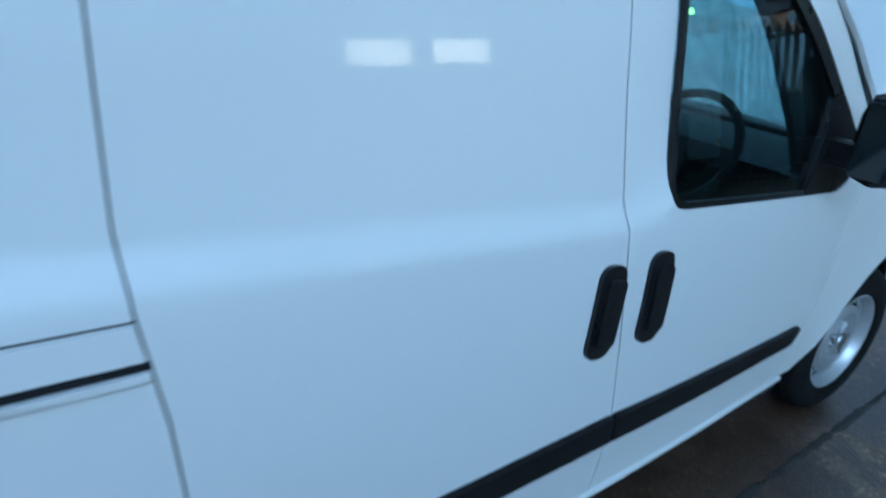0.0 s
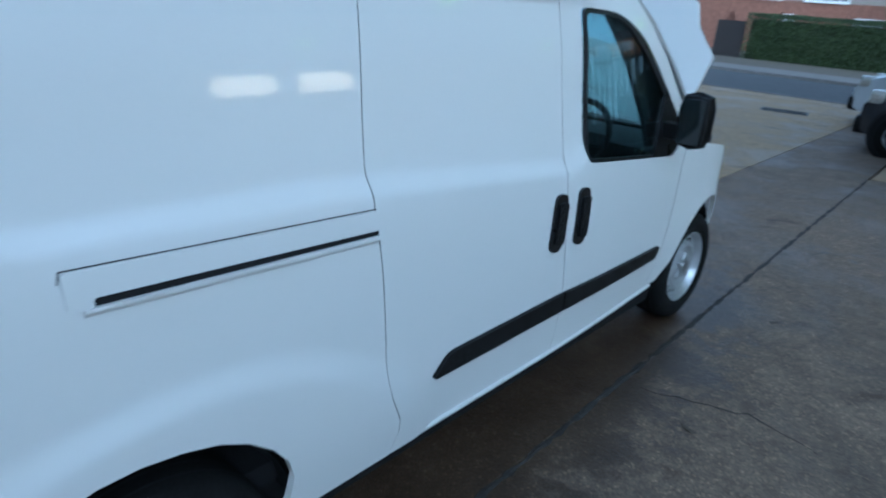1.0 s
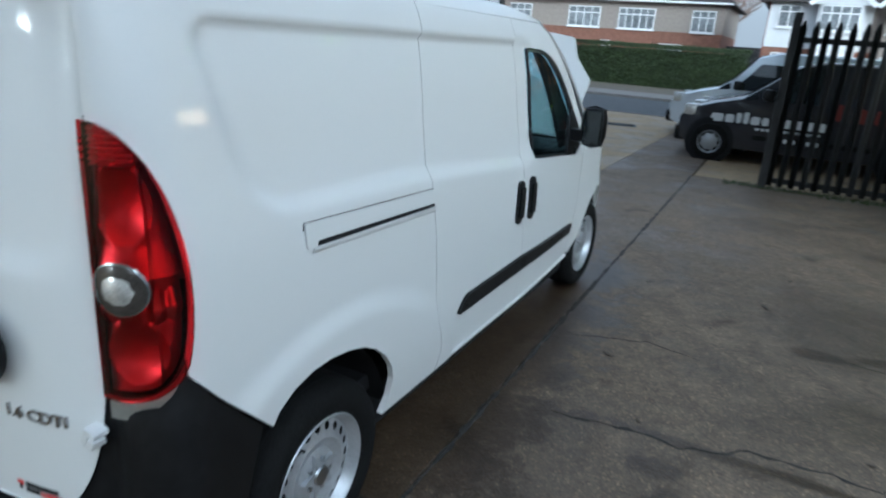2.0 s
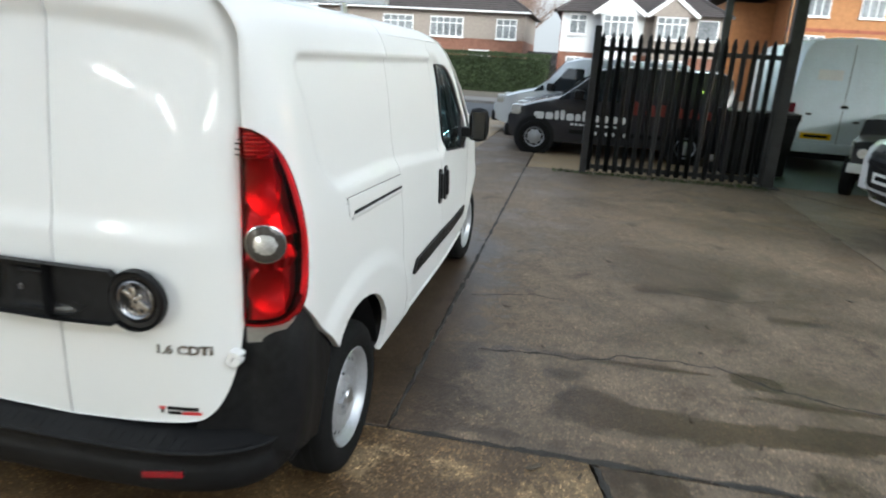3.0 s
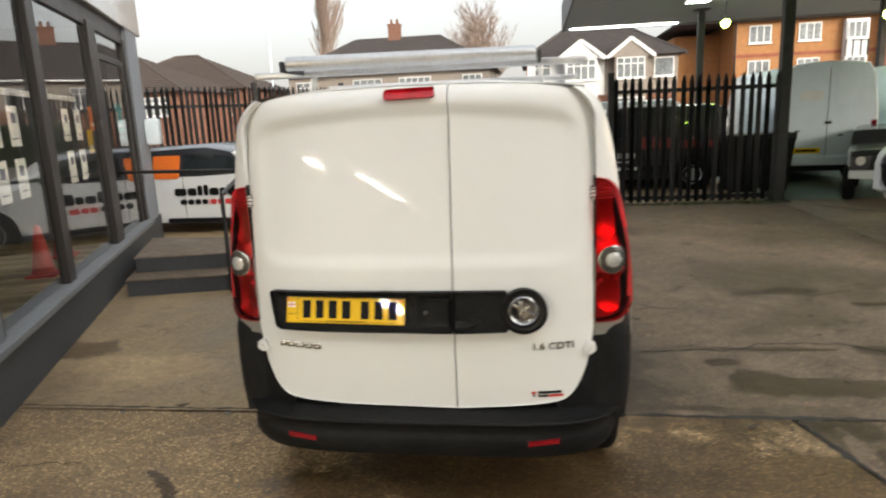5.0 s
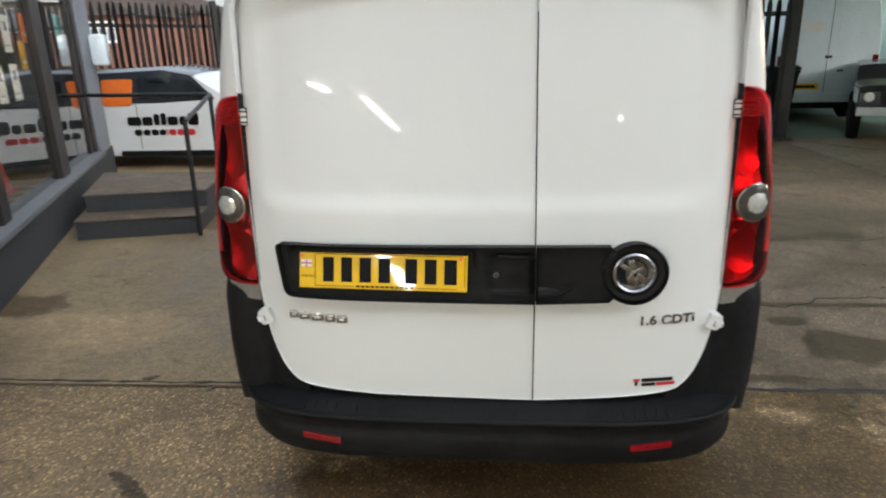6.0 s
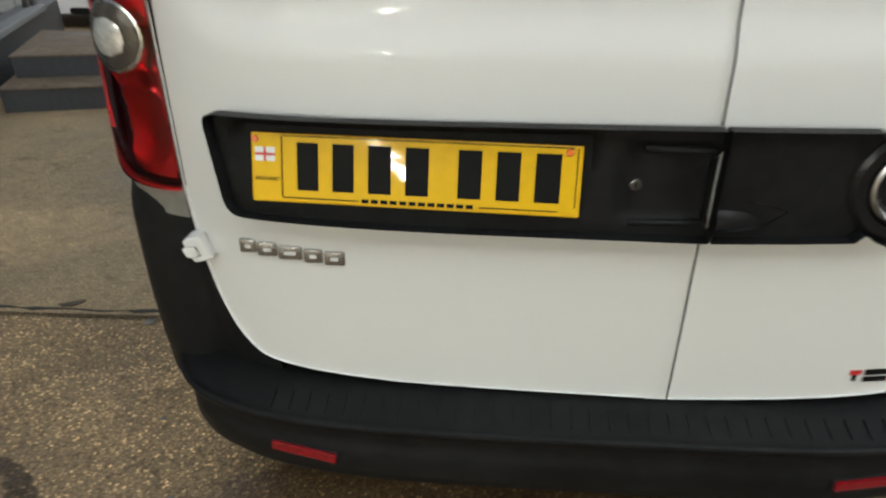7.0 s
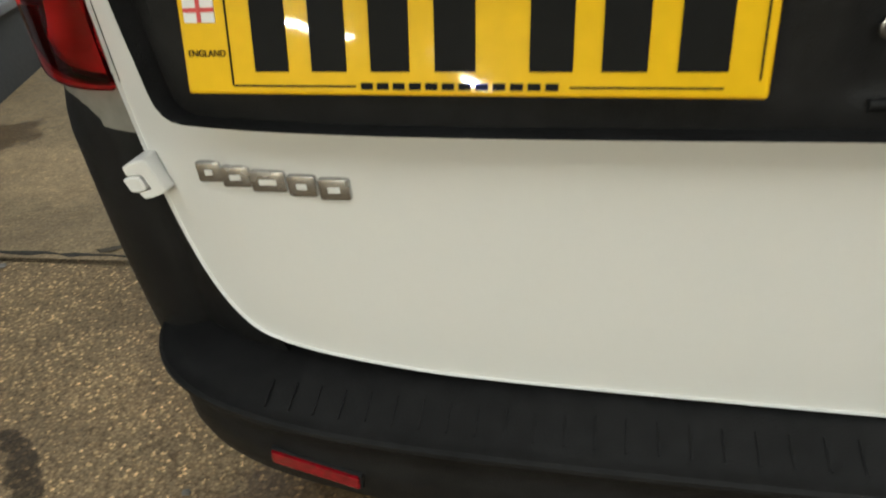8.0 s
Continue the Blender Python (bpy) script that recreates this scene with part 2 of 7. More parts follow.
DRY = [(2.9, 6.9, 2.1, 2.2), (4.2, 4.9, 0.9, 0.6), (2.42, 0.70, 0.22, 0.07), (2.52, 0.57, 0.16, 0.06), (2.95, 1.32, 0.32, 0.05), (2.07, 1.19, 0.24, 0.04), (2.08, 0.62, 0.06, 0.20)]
CONC = ground_mat("worn_concrete", (0.198, 0.161, 0.123), (0.112, 0.090, 0.068), 0.55, 0.45, DAMP_AND_SHADE, DRY)
# ellipses under the bumper: wet ground plus the bumper's shade put into the colour
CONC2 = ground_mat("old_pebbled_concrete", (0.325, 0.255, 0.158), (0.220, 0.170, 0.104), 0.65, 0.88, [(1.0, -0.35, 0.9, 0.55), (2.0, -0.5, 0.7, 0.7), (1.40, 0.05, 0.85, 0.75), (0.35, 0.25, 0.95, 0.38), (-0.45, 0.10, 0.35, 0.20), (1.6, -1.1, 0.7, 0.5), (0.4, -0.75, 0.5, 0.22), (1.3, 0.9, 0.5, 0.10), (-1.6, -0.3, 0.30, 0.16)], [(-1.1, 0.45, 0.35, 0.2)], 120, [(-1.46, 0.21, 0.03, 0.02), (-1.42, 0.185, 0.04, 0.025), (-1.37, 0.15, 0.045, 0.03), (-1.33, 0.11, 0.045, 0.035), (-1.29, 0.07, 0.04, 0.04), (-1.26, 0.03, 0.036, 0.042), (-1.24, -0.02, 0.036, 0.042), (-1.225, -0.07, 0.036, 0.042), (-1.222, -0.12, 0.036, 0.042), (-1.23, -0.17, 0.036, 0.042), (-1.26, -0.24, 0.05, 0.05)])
CONC3 = ground_mat("plain_grey_concrete", (0.350, 0.275, 0.170), (0.265, 0.206, 0.127), 0.5, 0.22, [(-2.1, 4.0, 0.8, 0.30), (-3.2, 1.9, 0.4, 0.20)], [(-2.35, 1.55, 0.55, 0.30), (-1.5, 2.6, 0.3, 0.2)])
CONC4 = ground_mat("dry_grey_concrete", (0.290, 0.245, 0.200), (0.190, 0.160, 0.128), 0.55, 0.35, [(5.6, 4.2, 0.8, 0.25), (6.8, 5.6, 0.9, 0.2)], [(6.0, 7.4, 1.2, 0.4)])
JOINT = mat("dirt_joint", (0.035, 0.032, 0.028), 0.95, 0, 0.4, 8, 0.6, 60)
ASPH = mat("road_asphalt", (0.062, 0.064, 0.068), 0.8, 0, 0.25, 1.5, 0.5, 120)
PAVE = mat("pavement_flags", (0.16, 0.15, 0.14), 0.85, 0, 0.2, 2, 0.4, 40)
EARTH = mat("verge_earth", (0.09, 0.075, 0.055), 0.95, 0, 0.35, 3, 0.6, 20)
GREENFLOOR = mat("green_painted_floor", (0.10, 0.15, 0.125), 0.5, 0, 0.2, 2)
SOFFIT = mat("canopy_soffit_panel", (0.33, 0.34, 0.33), 0.6, 0, 0.08, 1.5)
FASCIA = mat("canopy_fascia", (0.10, 0.10, 0.105), 0.5, 0, 0.15, 3)
GREYPAINT = mat("grey_painted_render", (0.165, 0.172, 0.190), 0.7, 0, 0.1, 3, 0.2, 40)
BLUEGREY = mat("blue_grey_painted_render", (0.20, 0.215, 0.25), 0.6, 0, 0.1, 3, 0.2, 40)
FASCIAGLOSS = mat("glossy_pale_grey_panel", (0.34, 0.33, 0.32), 0.12, 0, 0.06, 2, coat=0.5, rvary=0.04)
DARKGREY = mat("dark_grey_wall_and_shaded_riser", (0.052, 0.055, 0.062), 0.7, 0, 0.15, 3, 0.3, 40)
FRAME = mat("brown_black_window_frame", (0.025, 0.021, 0.020), 0.45)
SHOPWALL = mat("shop_inner_wall", (0.60, 0.58, 0.54), 0.8)
SHOPFLOOR = mat("shop_floor_tiles", (0.30, 0.23, 0.12), 0.5, 0, 0.3, 2)
BOARD = mat("pale_floor_board", (0.46, 0.38, 0.22), 0.45, 0, 0.2, 3)
PAPER = mat("white_paper", (0.84, 0.84, 0.82), 0.7, 0, 0.04, 5)
SLATE = mat("slate_blue_print", (0.16, 0.18, 0.26), 0.6)
TEAL = mat("teal_card", (0.03, 0.30, 0.34), 0.5)
REDCONE = mat("red_plastic", (0.60, 0.05, 0.04), 0.4)
BRICK = mat("red_brick", (0.19, 0.092, 0.062), 0.9, 0, 0.25, 4, 0.4, 30)
BRICKO = mat("orange_brick", (0.35, 0.165, 0.065), 0.9, 0, 0.2, 4, 0.4, 30)
BRICKD = mat("deep_red_brick", (0.26, 0.085, 0.05), 0.9, 0, 0.25, 4, 0.4, 30)
PEBBLE = mat("pebbledash_render", (0.27, 0.23, 0.20), 0.95, 0, 0.12, 6, 0.6, 40)
RENDER = mat("white_render", (0.62, 0.62, 0.63), 0.85, 0, 0.05, 3)
TILE = mat("dark_roof_tiles", (0.055, 0.045, 0.043), 0.85, 0, 0.3, 3, 0.6, 12)
TILEB = mat("brown_roof_tiles", (0.066, 0.048, 0.040), 0.85, 0, 0.3, 3, 0.6, 12)
UPVC = mat("white_upvc", (0.78, 0.78, 0.78), 0.4, 0, 0.03, 8)
PANE = mat("curtained_window_pane", (0.19, 0.20, 0.21), 0.08, 0, 0.5, 1.0, spec=0.6, rvary=0.03)
PATCHGLOW = glow("reflection_patch_glow", (1.0, 0.64, 0.32), 34.0)
# bark kept pale and pinkish, with dusk light on the twigs put into it
BARK = mat("bark_with_dusk_light", (0.36, 0.27, 0.22), 0.9, 0, 0.25, 8)
LEAF = mat("hedge_leaves", (0.038, 0.056, 0.017), 0.7, 0, 0.5, 2.5)
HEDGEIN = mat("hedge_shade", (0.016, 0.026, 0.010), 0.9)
GRASS = mat("weed_grass", (0.06, 0.085, 0.03), 0.8, 0, 0.4, 8)
TUBE = glow("fluorescent_tube", (1.0, 0.96, 0.88), 60.0)
SQUARE = glow("canopy_panel_light", (0.98, 1.0, 0.93), 13.0)
GREENBULB = glow("greenish_discharge_lamp", (0.62, 1.0, 0.12), 20.0)


# ---- mesh helpers ----
def link_mesh(name, bm, material, smooth=False, crease=35):
    if smooth:
        bm.normal_update()
        for e in bm.edges:
            if len(e.link_faces) != 2 or e.calc_face_angle(0) > radians(crease):
                e.smooth = False
        for f in bm.faces:
            f.smooth = True
    me = bpy.data.meshes.new(name)
    bm.to_mesh(me)
    bm.free()
    for mm in material if isinstance(material, (list, tuple)) else (material,):
        me.materials.append(mm)
    return new(name, me)


def part(name, bm, material, parent, label="", smooth=False, crease=35):
    ob = link_mesh(name, bm, material, smooth, crease)
    ob.parent = parent
    if label:
        tagged(ob, label)
    return ob


def thing(name, label, category, m=None, group="", kind=""):
    ob = new(name)
    ob.empty_display_size = 0.1
    if m is not None:
        ob.matrix_basis = m
    return tagged(ob, label, category, group, kind)


def single(name, bm, material, label, category, m=None, group="", kind="", smooth=False):
    ob = link_mesh(name, bm, material, smooth)
    if m is not None:
        ob.matrix_basis = m
    return tagged(ob, label, category, group, kind)


def add_box(bm, x0, x1, y0, y1, z0, z1, bevel=0.0, m=None, index=0):
    vs = [bm.verts.new((x, y, z)) for z in (z0, z1) for x, y in ((x0, y0), (x1, y0), (x1, y1), (x0, y1))]
    fs = [bm.faces.new([vs[i] for i in q]) for q in ((3, 2, 1, 0), (4, 5, 6, 7), (0, 1, 5, 4), (1, 2, 6, 5), (2, 3, 7, 6), (3, 0, 4, 7))]
    if bevel:
        es = {e for f in fs for e in f.edges}
        got = bmesh.ops.bevel(bm, geom=list(es), offset=bevel, segments=2, affect="EDGES", profile=0.6)
        vs = list({v for f in got["faces"] for v in f.verts} | {v for v in vs if v.is_valid})
        fs = list({f for v in vs for f in v.link_faces})
    for f in fs:
        f.material_index = index
    if m is not None:
        bmesh.ops.transform(bm, matrix=m, verts=vs)
    return vs


def box(x0, x1, y0, y1, z0, z1, bevel=0.0, m=None):
    bm = bmesh.new()
    add_box(bm, x0, x1, y0, y1, z0, z1, bevel, m)
    return bm


def add_tube(bm, a, b, ra, rb=None, n=8, cap=True):
    a, b = Vector(a), Vector(b)
    rb = ra if rb is None else rb
    d = (b - a).normalized()
    u = d.orthogonal().normalized()
    w = d.cross(u)
    rings = []
    for c, r in ((a, ra), (b, rb)):
        rings.append([bm.verts.new(c + r * (math.cos(2 * math.pi * i / n) * u + math.sin(2 * math.pi * i / n) * w)) for i in range(n)])
    for i in range(n):
        bm.faces.new((rings[0][i], rings[0][(i + 1) % n], rings[1][(i + 1) % n], rings[1][i]))
    if cap:
        bm.faces.new(rings[0][::-1])
        bm.faces.new(rings[1])


def tube(a, b, ra, rb=None, n=12):
    bm = bmesh.new()
    add_tube(bm, a, b, ra, rb, n)
    return bm


def add_lathe(bm, prof, n=40, axis="x"):
    """Turns a profile of (along, radius) round an axis through the origin."""
    rings = []
    for h, r in prof:
        ring = []
        for i in range(n):
            a = 2 * math.pi * i / n
            p = {"x": (h, r * math.cos(a), r * math.sin(a)), "y": (r * math.sin(a), h, r * math.cos(a)), "z": (r * math.cos(a), r * math.sin(a), h)}[axis]
            ring.append(bm.verts.new(p))
        rings.append(ring)
    for r0, r1 in zip(rings, rings[1:]):
        for i in range(n):
            bm.faces.new((r0[i], r0[(i + 1) % n], r1[(i + 1) % n], r1[i]))
    return rings


def lathe(prof, n=40, axis="x", cap=False):
    bm = bmesh.new()
    rings = add_lathe(bm, prof, n, axis)
    if cap:
        bm.faces.new(rings[-1])
        bm.faces.new(rings[0][::-1])
    return bm


def interp(v, table):
    if v <= table[0][0]:
        return table[0][1]
    for (a, p), (b, q) in zip(table, table[1:]):
        if v <= b:
            return p + (q - p) * (v - a) / (b - a)
    return table[-1][1]


def smooth_interp(v, table):
    """Catmull-Rom through a table of (v, value)."""
    n = len(table)
    if v <= table[0][0]:
        return table[0][1]
    if v >= table[-1][0]:
        return table[-1][1]
    i = next(k for k in range(n - 1) if v <= table[k + 1][0])
    p = [table[max(0, min(n - 1, k))] for k in (i - 1, i, i + 1, i + 2)]
    h = p[2][0] - p[1][0]
    t = (v - p[1][0]) / h
    m1 = (p[2][1] - p[0][1]) / max(1e-6, p[2][0] - p[0][0]) * h
    m2 = (p[3][1] - p[1][1]) / max(1e-6, p[3][0] - p[1][0]) * h
    return (2 * t**3 - 3 * t * t + 1) * p[1][1] + (t**3 - 2 * t * t + t) * m1 + (3 * t * t - 2 * t**3) * p[2][1] + (t**3 - t * t) * m2


def sstep(a, b, v):
    t = max(0.0, min(1.0, (v - a) / (b - a)))
    return t * t * (3 - 2 * t)


def rounded(points, r=0.03, n=5):
    """A polygon with rounded corners; r may be a list, corner by corner."""
    out = []
    k = len(points)
    for i in range(k):
        p, q, s = (Vector(points[(i + d) % k]) for d in (-1, 0, 1))
        rr = r[i] if isinstance(r, (list, tuple)) else r
        if rr <= 0:
            out.append(tuple(q))
            continue
        a, b = (p - q), (s - q)
        ra = min(rr, a.length * 0.49, b.length * 0.49)
        a, b = q + a.normalized() * ra, q + b.normalized() * ra
        for j in range(n + 1):
            t = j / n
            out.append(tuple((1 - t) ** 2 * a + 2 * t * (1 - t) * q + t * t * b))
    return out


def inside(poly, u, v):
    """Whether a point lies in a convex polygon."""
    sides = [(b[0] - a[0]) * (v - a[1]) - (b[1] - a[1]) * (u - a[0]) for a, b in zip(poly, poly[1:] + poly[:1])]
    return all(k <= 1e-9 for k in sides) or all(k >= -1e-9 for k in sides)


def sheet(outline, step, place, depth=0.02, flip=False, holes=()):
    """A panel: a flat outline cut into a fine net, laid on a curved surface, with edges turned in by depth."""
    bm = bmesh.new()
    f = bm.faces.new([bm.verts.new((u, v, 0)) for u, v in outline])
    f.normal_update()
    if f.normal.z < 0:
        f.normal_flip()
    su, sv = step if isinstance(step, tuple) else (step, step)
    us, vs = [p[0] for p in outline], [p[1] for p in outline]
    for lo, hi, s, no in ((min(us), max(us), su, (1, 0, 0)), (min(vs), max(vs), sv, (0, 1, 0))):
        c = math.ceil(lo / s + 0.02) * s
        while c < hi - 0.02 * s:
            bmesh.ops.bisect_plane(bm, geom=bm.verts[:] + bm.edges[:] + bm.faces[:], plane_co=(c * no[0], c * no[1], 0), plane_no=no, dist=1e-5)
            c += s
    for hole in holes:
        hu, hv = [p[0] for p in hole], [p[1] for p in hole]
        for a, b in zip(hole, hole[1:] + hole[:1]):
            d = Vector((b[0] - a[0], b[1] - a[1], 0))
            if d.length < 1e-5:
                continue
            near = [g for g in bm.faces if max(v.co.x for v in g.verts) > min(hu) and min(v.co.x for v in g.verts) < max(hu) and max(v.co.y for v in g.verts) > min(hv) and min(v.co.y for v in g.verts) < max(hv)]
            geom = near + list({e for g in near for e in g.edges}) + list({v for g in near for v in g.verts})
            bmesh.ops.bisect_plane(bm, geom=geom, plane_co=(a[0], a[1], 0), plane_no=(d.y, -d.x, 0), dist=1e-6)
        gone = [g for g in bm.faces if inside(hole, g.calc_center_median().x, g.calc_center_median().y)]
        bmesh.ops.delete(bm, geom=gone, context="FACES")
    edge = [e for e in bm.edges if len(e.link_faces) == 1]
    for v in bm.verts:
        v.co = Vector(place(v.co.x, v.co.y))
    if flip:
        bmesh.ops.reverse_faces(bm, faces=bm.faces[:])
    bm.normal_update()
    if depth:
        norm = {v: v.normal.copy() for e in edge for v in e.verts}
        got = bmesh.ops.extrude_edge_only(bm, edges=edge)
        fresh = [g for g in got["geom"] if isinstance(g, bmesh.types.BMVert)]
        for v in fresh:
            near = min((e.other_vert(v) for e in v.link_edges), key=lambda o: (o.co - v.co).length)
            v.co -= norm.get(near, Vector((0, 0, 1))) * depth
    return bm


def text_mesh(body, size, depth=0.002, bold=0.0):
    c = bpy.data.curves.new("writing", "FONT")
    c.body, c.size, c.extrude, c.offset = body, size, depth, bold
    c.align_x, c.align_y = "LEFT", "BOTTOM"
    o = bpy.data.objects.new("writing", c)
    scene.collection.objects.link(o)
    bpy.context.view_layer.update()
    me = bpy.data.meshes.new_from_object(o)
    bpy.data.objects.remove(o)
    bm = bmesh.new()
    bm.from_mesh(me)
    bpy.data.meshes.remove(me)
    return bm


# ---- the ground ----
def slab(points, z0, z1, bevel=0.006):
    bm = bmesh.new()
    f = bm.faces.new([bm.verts.new((x, y, z0)) for x, y in points])
    f.normal_update()
    if f.normal.z < 0:
        f.normal_flip()
    up = bmesh.ops.extrude_face_region(bm, geom=[f])
    for v in up["geom"]:
        if isinstance(v, bmesh.types.BMVert):
            v.co.z = z1
    top = [e for e in bm.edges if all(abs(v.co.z - z1) < 1e-6 for v in e.verts)]
    bmesh.ops.bevel(bm, geom=top, offset=bevel, segments=1, affect="EDGES")
    bmesh.ops.recalc_face_normals(bm, faces=bm.faces[:])
    return bm


ground = single("ground", box(-400, 400, -400, 600, -1.2, -0.075), JOINT, "dark earth and dirt under the concrete yard", "ground", kind="structure")
yard = thing("pavement", "worn stained concrete yard cast in large slabs with dirt joints", "yard", kind="structure")
J = 0.009
slabs = (
    ([(-9, 0.86 - J * 9), (-0.304, 0.932 - J * 4), (-0.304, 10.4), (-0.304, 17.3), (-9, 17.3)], CONC3),
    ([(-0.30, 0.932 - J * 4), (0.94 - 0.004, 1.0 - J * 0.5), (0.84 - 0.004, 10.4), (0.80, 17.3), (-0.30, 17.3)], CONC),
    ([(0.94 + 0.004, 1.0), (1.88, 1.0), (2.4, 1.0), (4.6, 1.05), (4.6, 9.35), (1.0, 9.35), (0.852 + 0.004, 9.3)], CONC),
    ([(4.61, 1.05), (16, 1.3), (16, 8.97), (5.5, 9.39), (4.61, 9.52)], CONC4),
    ([(0.86 + J, 9.36), (4.6, 9.41), (4.6, 17.3), (0.80 + 2 * J, 17.3)], CONC3),
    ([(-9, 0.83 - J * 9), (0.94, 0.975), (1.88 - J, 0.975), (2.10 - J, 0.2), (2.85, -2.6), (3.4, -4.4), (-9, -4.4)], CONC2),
    ([(1.88 + J * 2.6, 0.972), (9.5, 1.02), (9.5, -4.4), (3.4 + J * 3, -4.4), (2.85 + J * 3, -2.6), (2.10 + J * 2.6, 0.2)], CONC),
    ([(-9, -4.42), (9.5, -4.42), (9.5, -20.7), (-9, -20.7)], CONC2),
)
for pts, mm in slabs:
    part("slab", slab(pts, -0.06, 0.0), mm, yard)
part("painted_floor", slab([(4.63, 9.55), (5.5, 9.42), (16, 9.0), (16, 19), (4.63, 17.3)], -0.06, -0.002), GREENFLOOR, yard, "worn green painted forecourt floor")



def crack(points, width, seed, stray=1.0):
    """A ragged dirt-filled crack along a rough line."""
    r = random.Random(seed)
    line = []
    for (x0, y0), (x1, y1) in zip(points, points[1:]):
        n = max(3, int(math.hypot(x1 - x0, y1 - y0) / 0.05))
        for i in range(n):
            t = i / n
            line.append((x0 + (x1 - x0) * t + r.gauss(0, 0.009) * stray, y0 + (y1 - y0) * t + r.gauss(0, 0.012) * stray))
    line.append(points[-1])
    bm = bmesh.new()
    rows = []
    for i, (x, y) in enumerate(line):
        w = width * (0.25 + r.random()) * min(1, 0.2 + i / 4, 0.2 + (len(line) - 1 - i) / 4)
        xa, ya = line[max(0, i - 3)]
        xb, yb = line[min(len(line) - 1, i + 3)]
        side = Vector((ya - yb, xb - xa)).normalized() * w
        rows.append([bm.verts.new((x + side.x, y + side.y, 0.0005)), bm.verts.new((x, y, 0.003)), bm.verts.new((x - side.x, y - side.y, 0.0005))])
    for a, b in zip(rows, rows[1:]):
        for i in (0, 1):
            bm.faces.new((a[i], a[i + 1], b[i + 1], b[i]))
    bmesh.ops.recalc_face_normals(bm, faces=bm.faces[:])
    part("crack", bm, JOINT, yard, "dark dirt-filled crack")


crack([(1.22, 1.96), (1.62, 2.05), (1.80, 2.02), (2.10, 2.16), (2.62, 2.20), (2.92, 1.98), (3.42, 1.86), (4.3, 1.72)], 0.013, 3)
crack([(1.02, 2.9), (1.5, 3.05), (1.75, 2.98)], 0.006, 5)
crack([(2.55, 3.5), (2.9, 3.42), (3.3, 3.55)], 0.006, 7)
crack([(-2.9, 0.30), (-2.2, 0.22), (-1.9, 0.27)], 0.005, 9)
crack([(2.2, -0.6), (2.9, -0.4), (3.6, -0.5)], 0.006, 11)

# chips of pale stone by the joint
crack([(-1.74, 0.965), (-1.70, 0.975)], 0.012, 32)
for x, y, sz in ((-2.05, 0.848, 0.016), (-1.372, 0.870, 0.022), (-2.85, 0.83, 0.024), (-1.10, 0.40, 0.010), (-0.95, 0.12, 0.012)):
    chip = bmesh.new()
    bmesh.ops.create_icosphere(chip, subdivisions=1, radius=sz)
    rc = random.Random(int(-x * 1000))
    for v in chip.verts:
        v.co = Vector((v.co.x * rc.uniform(0.7, 1.3), v.co.y * rc.uniform(0.5, 1.0), max(-0.3 * sz, v.co.z * 0.45) + 0.3 * sz))
    th = thing("stone_chip", "pale loose stone chip lying on the concrete", "stone", pose(x, y, 0.0), group="stone chips on the yard")
    part("chip", chip, PAVE, th)

# dirt gathered along the joints
crack([(0.945, 1.0), (0.90, 5.0), (0.85, 9.3)], 0.016, 21, 0.35)
crack([(-4.0, 0.905), (-1.0, 0.95), (0.94, 0.985)], 0.012, 22, 0.35)
crack([(0.94, 0.985), (1.88, 0.99), (4.0, 1.01), (7.0, 1.03)], 0.022, 23, 0.35)
crack([(1.89, 0.97), (2.115, 0.2), (2.48, -1.2), (2.87, -2.6)], 0.026, 24, 0.35)
crack([(4.6, 9.36), (5.4, 8.2), (6.6, 7.0), (8.5, 6.2)], 0.014, 25)

# street beyond the yard
part("footway", slab([(-60, 17.35), (60, 17.35), (60, 18.3), (-60, 18.3)], -0.06, 0.0), CONC3, yard)
road = single("road", slab([(-160, 18.42), (160, 18.42), (160, 25.2), (-160, 25.2)], -0.12, -0.03), ASPH, "grey asphalt road running past the yard", "road", kind="structure")
kerbs = thing("kerb", "pale concrete kerb stones along the road", "kerb", kind="structure")
for y0 in (18.3, 25.2):
    for i in range(40):
        x0 = -20 + i * 0.915
        part("kerb_stone", box(x0, x0 + 0.905, y0, y0 + 0.125, -0.06, 0.02 if y0 < 20 else 0.075, 0.012), PAVE, kerbs)
far_pave = single("far_pavement", box(-160, 160, 25.33, 28.2, -0.1, 0.06), PAVE, "grey footpath on the far side of the road", "pavement", kind="structure")
verge = single("verge", box(-200, 200, 28.2, 300, -0.4, 0.05), EARTH, "brown earth and lawns round the far houses", "ground", kind="structure")

cover = thing("drain_cover", "dark iron drain cover set in the wet concrete", "drain cover", pose(-1.64, 15.0, 0.0, 0, 0, 12))
part("grate_frame", box(-0.45, 0.45, -0.3, 0.3, -0.005, 0.006, 0.003), IRON, cover)
for i in range(6):
    part("grate_bar", box(-0.4, 0.4, -0.25 + i * 0.09, -0.21 + i * 0.09, 0.006, 0.012), IRON, cover)

rng = random.Random(4)
